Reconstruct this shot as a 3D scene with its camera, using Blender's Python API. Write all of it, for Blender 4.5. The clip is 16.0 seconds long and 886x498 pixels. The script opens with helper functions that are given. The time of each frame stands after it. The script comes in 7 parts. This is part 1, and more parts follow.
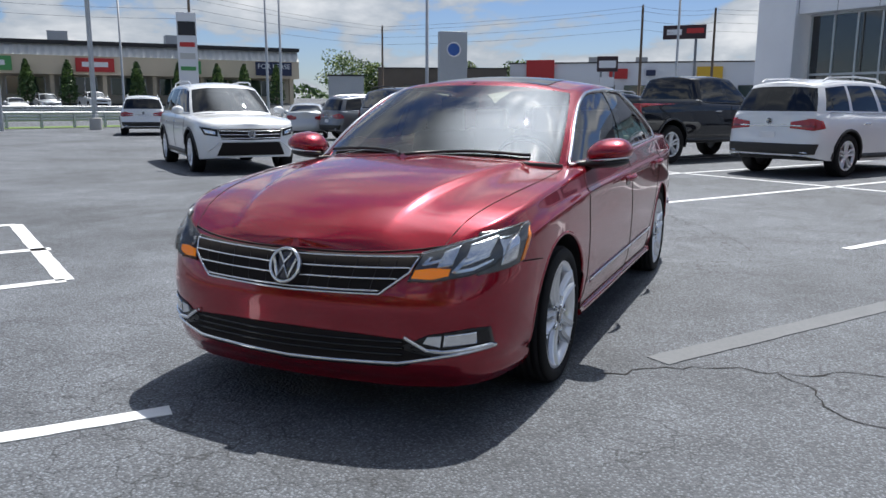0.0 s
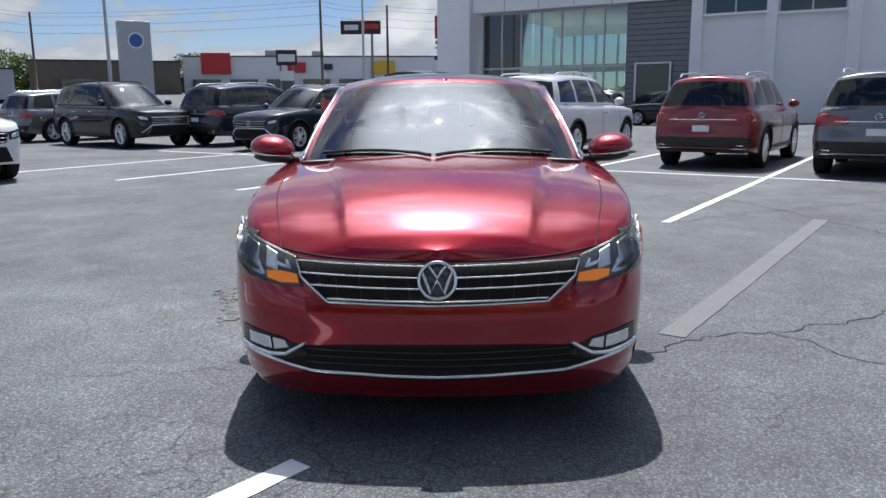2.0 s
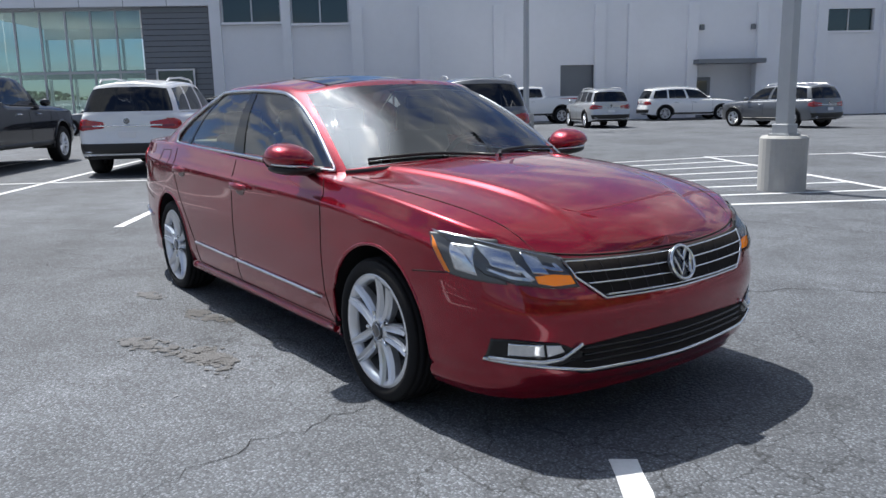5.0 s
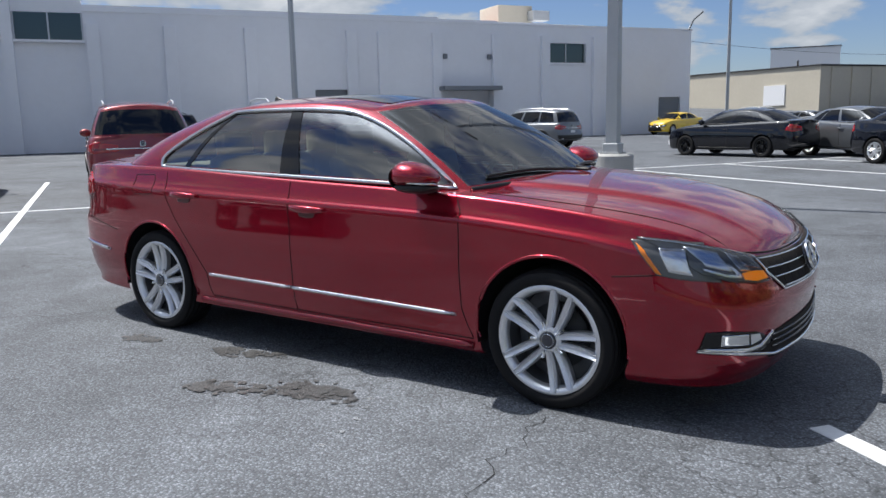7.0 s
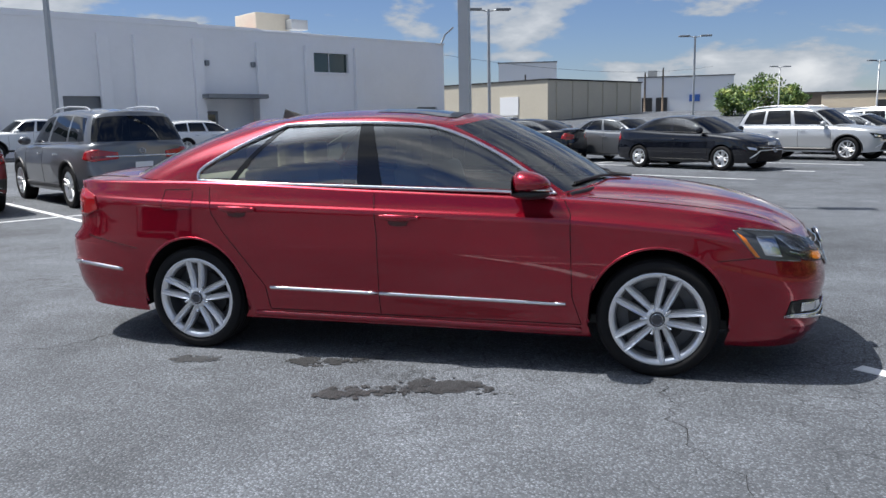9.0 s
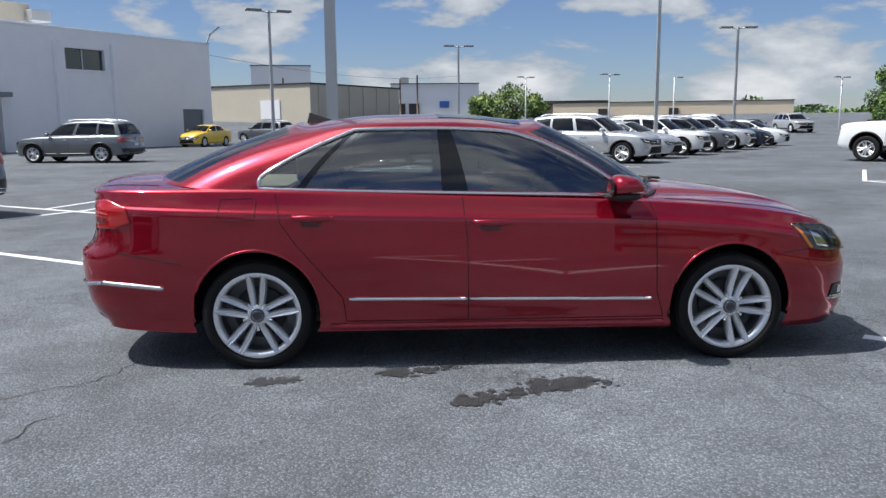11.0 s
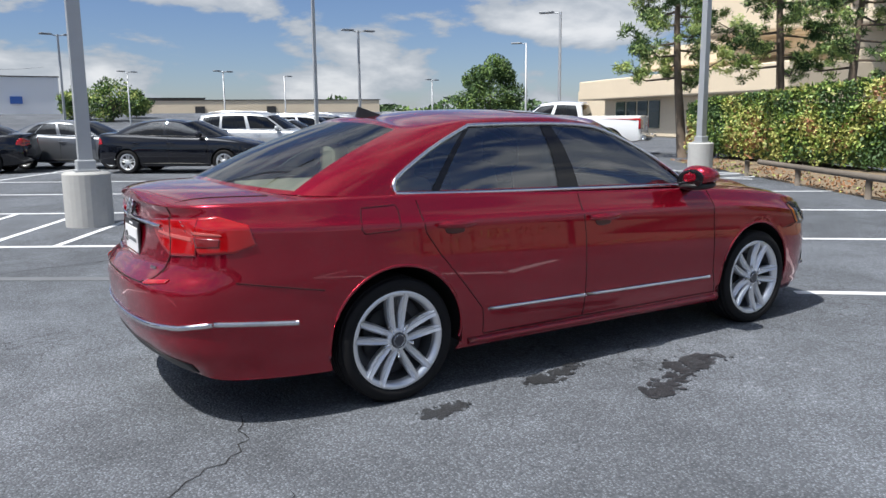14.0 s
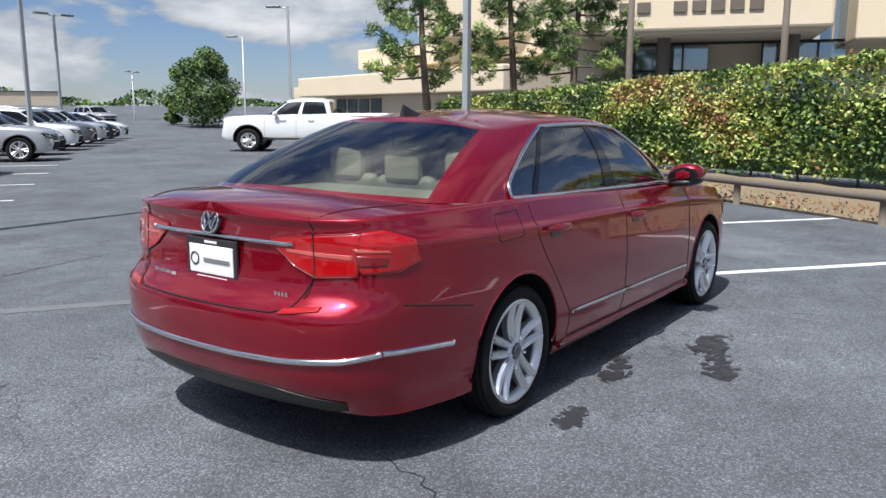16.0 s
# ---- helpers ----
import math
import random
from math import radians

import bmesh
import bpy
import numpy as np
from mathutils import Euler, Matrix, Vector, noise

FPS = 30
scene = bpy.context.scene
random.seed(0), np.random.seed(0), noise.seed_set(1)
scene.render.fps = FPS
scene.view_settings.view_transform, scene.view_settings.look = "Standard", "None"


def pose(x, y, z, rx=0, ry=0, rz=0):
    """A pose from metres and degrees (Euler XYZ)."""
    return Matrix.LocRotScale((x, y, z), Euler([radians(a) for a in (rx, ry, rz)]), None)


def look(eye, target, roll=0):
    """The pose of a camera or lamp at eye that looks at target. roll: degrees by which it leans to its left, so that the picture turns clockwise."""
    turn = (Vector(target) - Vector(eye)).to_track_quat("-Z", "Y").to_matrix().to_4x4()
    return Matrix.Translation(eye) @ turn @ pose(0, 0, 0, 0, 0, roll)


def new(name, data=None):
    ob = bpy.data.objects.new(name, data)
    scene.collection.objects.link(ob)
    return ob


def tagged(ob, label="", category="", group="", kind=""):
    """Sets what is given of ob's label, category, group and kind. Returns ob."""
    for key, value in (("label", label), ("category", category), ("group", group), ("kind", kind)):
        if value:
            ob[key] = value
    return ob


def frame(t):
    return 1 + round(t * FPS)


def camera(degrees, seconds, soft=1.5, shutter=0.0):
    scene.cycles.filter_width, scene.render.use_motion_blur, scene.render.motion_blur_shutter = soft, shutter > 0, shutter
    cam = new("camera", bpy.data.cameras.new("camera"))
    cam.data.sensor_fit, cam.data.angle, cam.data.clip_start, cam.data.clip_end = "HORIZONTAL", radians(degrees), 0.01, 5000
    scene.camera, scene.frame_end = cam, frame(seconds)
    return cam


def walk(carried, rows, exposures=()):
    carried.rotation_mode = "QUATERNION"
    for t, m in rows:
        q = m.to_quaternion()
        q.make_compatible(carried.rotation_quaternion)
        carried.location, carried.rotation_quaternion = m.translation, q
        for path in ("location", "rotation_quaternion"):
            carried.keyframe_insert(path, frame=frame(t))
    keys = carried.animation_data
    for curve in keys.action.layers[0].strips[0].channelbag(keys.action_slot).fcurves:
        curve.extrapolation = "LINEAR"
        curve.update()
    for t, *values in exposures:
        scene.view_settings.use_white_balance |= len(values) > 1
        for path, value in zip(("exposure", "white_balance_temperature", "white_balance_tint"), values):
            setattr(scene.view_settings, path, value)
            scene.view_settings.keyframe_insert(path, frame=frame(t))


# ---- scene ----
cam = camera(59.0, 16.0)
PATH = [
    (0, (4.892, 1.835, 1.281), (3.094, 1.036, 0.922), 0.3),
    (0.5, (5.016, 1.408, 1.298), (3.153, 0.781, 0.929), 0.2),
    (0.8, (5.085, 1.134, 1.307), (3.186, 0.622, 0.945), -0.4),
    (1, (5.125, 0.943, 1.299), (3.207, 0.515, 0.927), 0.0),
    (1.5, (5.125, 0.503, 1.307), (3.173, 0.276, 0.933), -0.2),
    (2, (5.137, 0.049, 1.305), (3.173, 0.03, 0.93), -0.4),
    (2.5, (5.087, -0.39, 1.284), (3.133, -0.199, 0.905), -0.6),
    (3, (5.028, -0.828, 1.274), (3.105, -0.434, 0.892), -0.8),
    (3.5, (4.919, -1.27, 1.276), (3.048, -0.677, 0.891), -1.0),
    (4, (4.748, -1.694, 1.303), (2.948, -0.911, 0.919), -1.1),
    (4.2, (4.682, -1.877, 1.297), (2.916, -1.02, 0.915), -1.2),
    (6.3, (3.414, -3.516, 1.34), (2.126, -2.025, 0.997), -1.1),
    (6.5, (3.298, -3.631, 1.328), (2.048, -2.106, 0.992), -1.2),
    (7, (2.954, -3.972, 1.317), (1.838, -2.345, 0.989), -1.2),
    (7.5, (2.582, -4.274, 1.334), (1.606, -2.559, 1.008), -1.2),
    (8, (2.222, -4.606, 1.342), (1.39, -2.817, 1.019), -1.2),
    (8.5, (1.815, -4.855, 1.368), (1.132, -3.003, 1.045), -1.2),
    (9, (1.401, -5.121, 1.385), (0.87, -3.22, 1.065), -1.1),
    (9.2, (1.222, -5.181, 1.375), (0.753, -3.263, 1.056), -1.0),
    (11.3, (-0.823, -5.38, 1.428), (-0.634, -3.415, 1.109), -0.5),
    (11.5, (-1.019, -5.38, 1.431), (-0.764, -3.422, 1.11), -0.5),
    (12, (-1.475, -5.238, 1.442), (-1.06, -3.309, 1.118), -0.5),
    (12.5, (-1.957, -5.087, 1.451), (-1.382, -3.2, 1.124), -0.4),
    (13, (-2.415, -4.835, 1.443), (-1.683, -3.004, 1.113), -0.3),
    (13.5, (-2.847, -4.56, 1.434), (-1.958, -2.799, 1.103), -0.4),
    (14, (-3.236, -4.253, 1.429), (-2.191, -2.58, 1.097), -0.5),
    (14.5, (-3.582, -3.893, 1.432), (-2.385, -2.325, 1.098), -0.3),
    (15, (-3.946, -3.544, 1.445), (-2.607, -2.097, 1.107), -0.2),
    (15.5, (-4.246, -3.145, 1.463), (-2.776, -1.833, 1.123), 0.0),
    (16, (-4.556, -2.747, 1.454), (-2.965, -1.586, 1.111), 0.1),
]
walk(cam, [(t, look(eye, target, roll)) for t, eye, target, roll in PATH], exposures=((0.0, 0.38), (16.0, 0.38)))

# ---- light ----
SUN = Vector((-0.467, -0.02, 0.884)).normalized()
sun = new("sun", bpy.data.lights.new("sun", "SUN"))
sun.data.energy, sun.data.angle, sun.data.color = 5.0, radians(0.53), (1.0, 0.96, 0.9)
sun.matrix_world = look(SUN * 100, (0, 0, 0))
world = bpy.data.worlds.new("sky")
scene.world = world
world.use_nodes = True


def node(tree, kind, **values):
    n = tree.nodes.new(kind)
    for k, v in values.items():
        n.inputs[k.replace("_", " ")].default_value = v
    return n


def build_sky():
    t = world.node_tree
    t.nodes.clear()
    out, bg = t.nodes.new("ShaderNodeOutputWorld"), t.nodes.new("ShaderNodeBackground")
    sky = t.nodes.new("ShaderNodeTexSky")
    sky.sky_type, sky.sun_disc = "NISHITA", False
    sky.sun_elevation, sky.sun_rotation = math.asin(SUN.z), math.atan2(SUN.x, SUN.y)
    sky.air_density, sky.dust_density, sky.ozone_density = 1.0, 0.25, 2.0
    tint = t.nodes.new("ShaderNodeVectorMath")
    tint.operation, tint.inputs[1].default_value = "MULTIPLY", (0.80, 0.90, 1.18)
    t.links.new(sky.outputs[0], tint.inputs[0])
    co = t.nodes.new("ShaderNodeTexCoord")

    def math_node(op, a, b):
        n = t.nodes.new("ShaderNodeMath")
        n.operation = op
        for k, v in enumerate((a, b)):
            if isinstance(v, (int, float)):
                n.inputs[k].default_value = v
            else:
                t.links.new(v, n.inputs[k])
        return n.outputs[0]

    def span(source, lo, hi, a, b):
        n = t.nodes.new("ShaderNodeMapRange")
        n.interpolation_type = "SMOOTHSTEP"
        for k, v in zip(("From Min", "From Max", "To Min", "To Max"), (lo, hi, a, b)):
            n.inputs[k].default_value = v
        t.links.new(source, n.inputs["Value"])
        return n.outputs[0]
    # heaped clouds low down, broken sheets higher up
    low = t.nodes.new("ShaderNodeVectorMath")
    low.operation, low.inputs[1].default_value = "MULTIPLY", (1.0, 1.0, 2.6)
    t.links.new(co.outputs["Generated"], low.inputs[0])
    heap = node(t, "ShaderNodeTexNoise", Scale=5.2, Detail=10.0, Roughness=0.55, Distortion=0.15)
    t.links.new(low.outputs[0], heap.inputs["Vector"])
    wide = node(t, "ShaderNodeTexNoise", Scale=2.3, Detail=9.0, Roughness=0.6, Distortion=0.3)
    t.links.new(co.outputs["Generated"], wide.inputs["Vector"])
    sep = t.nodes.new("ShaderNodeSeparateXYZ")
    t.links.new(co.outputs["Generated"], sep.inputs[0])
    high = span(sep.outputs["Z"], 0.25, 0.6, 0.0, 1.0)
    cover = t.nodes.new("ShaderNodeMix")
    t.links.new(high, cover.inputs["Factor"])
    t.links.new(span(heap.outputs[0], 0.478, 0.545, 0.0, 1.0), cover.inputs["A"])
    near = t.nodes.new("ShaderNodeVectorMath")
    near.operation, near.inputs[1].default_value = "DOT_PRODUCT", SUN
    t.links.new(co.outputs["Generated"], near.inputs[0])
    thick = math_node("ADD", wide.outputs[0], span(near.outputs["Value"], 0.86, 0.98, 0.0, 0.1))
    t.links.new(span(thick, 0.42, 0.575, 0.0, 1.0), cover.inputs["B"])
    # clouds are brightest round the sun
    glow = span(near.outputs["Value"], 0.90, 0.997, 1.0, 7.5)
    white = t.nodes.new("ShaderNodeMix")
    white.data_type = "RGBA"
    white.inputs["A"].default_value, white.inputs["B"].default_value = (5.6, 6.2, 7.0, 1), (10.8, 11.0, 11.3, 1)
    t.links.new(span(heap.outputs[0], 0.5, 0.72, 0.0, 1.0), white.inputs["Factor"])
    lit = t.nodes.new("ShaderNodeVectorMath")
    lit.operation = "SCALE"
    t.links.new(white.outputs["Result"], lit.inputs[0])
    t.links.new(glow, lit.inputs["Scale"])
    mix = t.nodes.new("ShaderNodeMix")
    mix.data_type = "RGBA"
    t.links.new(math_node("MULTIPLY", cover.outputs["Result"], 0.92), mix.inputs["Factor"])
    t.links.new(tint.outputs[0], mix.inputs["A"])
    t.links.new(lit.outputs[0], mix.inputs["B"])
    t.links.new(mix.outputs["Result"], bg.inputs["Color"])
    bg.inputs["Strength"].default_value = 0.06
    t.links.new(bg.outputs[0], out.inputs[0])


build_sky()


# ---- materials ----
def material(name, colour, rough=0.6, metal=0.0, coat=0.0, grain=0.0, size=8.0, bump=0.0, bump_size=60.0, stain=0.0, alpha=None, emit=None, spec=0.5):
    """A principled material: grain varies the colour at two scales, bump gives fine relief, sizes in waves a metre."""
    m = bpy.data.materials.new(name)
    m.use_nodes = True
    t = m.node_tree
    b = t.nodes["Principled BSDF"]
    b.inputs["Roughness"].default_value, b.inputs["Metallic"].default_value = rough, metal
    b.inputs["Coat Weight"].default_value, b.inputs["Coat Roughness"].default_value = coat, 0.03
    b.inputs["Specular IOR Level"].default_value = spec
    b.inputs["Base Color"].default_value = (*colour, 1)
    m.diffuse_color = (*colour, 1)
    co = t.nodes.new("ShaderNodeTexCoord")
    if grain or stain:
        fine = node(t, "ShaderNodeTexNoise", Scale=size, Detail=6.0, Roughness=0.65)
        wide = node(t, "ShaderNodeTexNoise", Scale=size * 0.09, Detail=5.0, Roughness=0.6)
        for n in (fine, wide):
            t.links.new(co.outputs["Object"], n.inputs["Vector"])
        add = t.nodes.new("ShaderNodeMath")
        add.operation = "MULTIPLY_ADD"
        add.inputs[1].default_value = grain * 2
        t.links.new(fine.outputs[0], add.inputs[0])
        wide2 = t.nodes.new("ShaderNodeMath")
        wide2.operation, wide2.inputs[1].default_value, wide2.inputs[2].default_value = "MULTIPLY_ADD", stain * 2, 1 - grain - stain
        t.links.new(wide.outputs[0], wide2.inputs[0])
        t.links.new(wide2.outputs[0], add.inputs[2])
        mul = t.nodes.new("ShaderNodeVectorMath")
        mul.operation, mul.inputs[0].default_value = "SCALE", colour
        t.links.new(add.outputs[0], mul.inputs["Scale"])
        t.links.new(mul.outputs[0], b.inputs["Base Color"])
    if bump:
        n = node(t, "ShaderNodeTexNoise", Scale=bump_size, Detail=4.0)
        t.links.new(co.outputs["Object"], n.inputs["Vector"])
        bn = t.nodes.new("ShaderNodeBump")
        bn.inputs["Strength"].default_value, bn.inputs["Distance"].default_value = bump, 0.01
        t.links.new(n.outputs[0], bn.inputs["Height"])
        t.links.new(bn.outputs[0], b.inputs["Normal"])
    if emit:
        b.inputs["Emission Color"].default_value, b.inputs["Emission Strength"].default_value = (*emit[:3], 1), emit[3]
    return m


def glass_material(name, tint, ior=1.5):
    """Clear or tinted pane: tinted light through, mirror gloss by the angle."""
    m = bpy.data.materials.new(name)
    m.use_nodes = True
    t = m.node_tree
    t.nodes.clear()
    out, mix = t.nodes.new("ShaderNodeOutputMaterial"), t.nodes.new("ShaderNodeMixShader")
    clear, gloss, fres = t.nodes.new("ShaderNodeBsdfTransparent"), t.nodes.new("ShaderNodeBsdfGlossy"), t.nodes.new("ShaderNodeFresnel")
    clear.inputs["Color"].default_value = (*tint, 1)
    gloss.inputs["Roughness"].default_value = 0.01
    fres.inputs["IOR"].default_value = ior
    t.links.new(fres.outputs[0], mix.inputs[0])
    t.links.new(clear.outputs[0], mix.inputs[1])
    t.links.new(gloss.outputs[0], mix.inputs[2])
    t.links.new(mix.outputs[0], out.inputs["Surface"])
    m.diffuse_color = (0.1, 0.12, 0.13, 1)
    return m


def paint(name, colour, metal=0.35, rough=0.3, spec=0.5):
    m = material(name, colour, rough=rough, metal=metal, coat=1.0, grain=0.03, size=300.0, spec=spec)
    m.node_tree.nodes["Principled BSDF"].inputs["Coat IOR"].default_value = 1.58
    return m


def asphalt_material(name="asphalt", colour=(0.104, 0.115, 0.133), rough=0.8, spec=0.4, relief=0.8):
    m = material(name, colour, rough=rough, spec=spec)
    t = m.node_tree
    b = t.nodes["Principled BSDF"]
    co = t.nodes.new("ShaderNodeTexCoord")
    small = node(t, "ShaderNodeTexNoise", Scale=42.0, Detail=7.0, Roughness=0.85)
    grit = node(t, "ShaderNodeTexVoronoi", Scale=75.0)
    patch = node(t, "ShaderNodeTexNoise", Scale=0.35, Detail=7.0, Roughness=0.62, Distortion=0.4)
    worn = node(t, "ShaderNodeTexNoise", Scale=2.2, Detail=8.0, Roughness=0.7)
    craze = t.nodes.new("ShaderNodeTexVoronoi")
    craze.feature = "DISTANCE_TO_EDGE"
    craze.inputs["Scale"].default_value = 4.2
    warp = t.nodes.new("ShaderNodeVectorMath")
    warp.operation = "ADD"
    wn = node(t, "ShaderNodeTexNoise", Scale=6.0, Detail=4.0)
    t.links.new(co.outputs["Object"], wn.inputs["Vector"])
    ws = t.nodes.new("ShaderNodeVectorMath")
    ws.operation, ws.inputs["Scale"].default_value = "SCALE", 0.22
    t.links.new(wn.outputs["Color"], ws.inputs[0])
    t.links.new(co.outputs["Object"], warp.inputs[0])
    t.links.new(ws.outputs[0], warp.inputs[1])
    t.links.new(warp.outputs[0], craze.inputs["Vector"])
    worn2 = node(t, "ShaderNodeTexNoise", Scale=0.55, Detail=4.0)
    for n in (small, grit, patch, worn, worn2):
        t.links.new(co.outputs["Object"], n.inputs["Vector"])

    def ramp(source, lo, hi, a, c):
        r = t.nodes.new("ShaderNodeMapRange")
        r.inputs["From Min"].default_value, r.inputs["From Max"].default_value = lo, hi
        r.inputs["To Min"].default_value, r.inputs["To Max"].default_value = a, c
        t.links.new(source, r.inputs["Value"])
        return r.outputs[0]

    def times(a, c):
        n = t.nodes.new("ShaderNodeMath")
        n.operation = "MULTIPLY"
        t.links.new(a, n.inputs[0])
        t.links.new(c, n.inputs[1])
        return n.outputs[0]
    f = times(ramp(small.outputs[0], 0.32, 0.68, 0.36, 1.6), ramp(patch.outputs[0], 0.3, 0.7, 0.68, 1.42))
    f = times(f, ramp(worn.outputs[0], 0.35, 0.75, 0.82, 1.4))
    f = times(f, ramp(grit.outputs["Distance"], 0.0, 0.5, 1.85, 0.68))
    crackmask = ramp(worn2.outputs[0], 0.47, 0.6, 1.0, 0.5)
    edge = ramp(craze.outputs["Distance"], 0.0, 0.022, 0.0, 1.0)
    mx = t.nodes.new("ShaderNodeMath")
    mx.operation = "MAXIMUM"
    t.links.new(edge, mx.inputs[0])
    t.links.new(crackmask, mx.inputs[1])
    f = times(f, mx.outputs[0])
    mul = t.nodes.new("ShaderNodeVectorMath")
    mul.operation, mul.inputs[0].default_value = "SCALE", colour
    t.links.new(f, mul.inputs["Scale"])
    t.links.new(mul.outputs[0], b.inputs["Base Color"])
    bn = t.nodes.new("ShaderNodeBump")
    bn.inputs["Strength"].default_value, bn.inputs["Distance"].default_value = relief, 0.006
    t.links.new(grit.outputs["Distance"], bn.inputs["Height"])
    t.links.new(bn.outputs[0], b.inputs["Normal"])
    return m


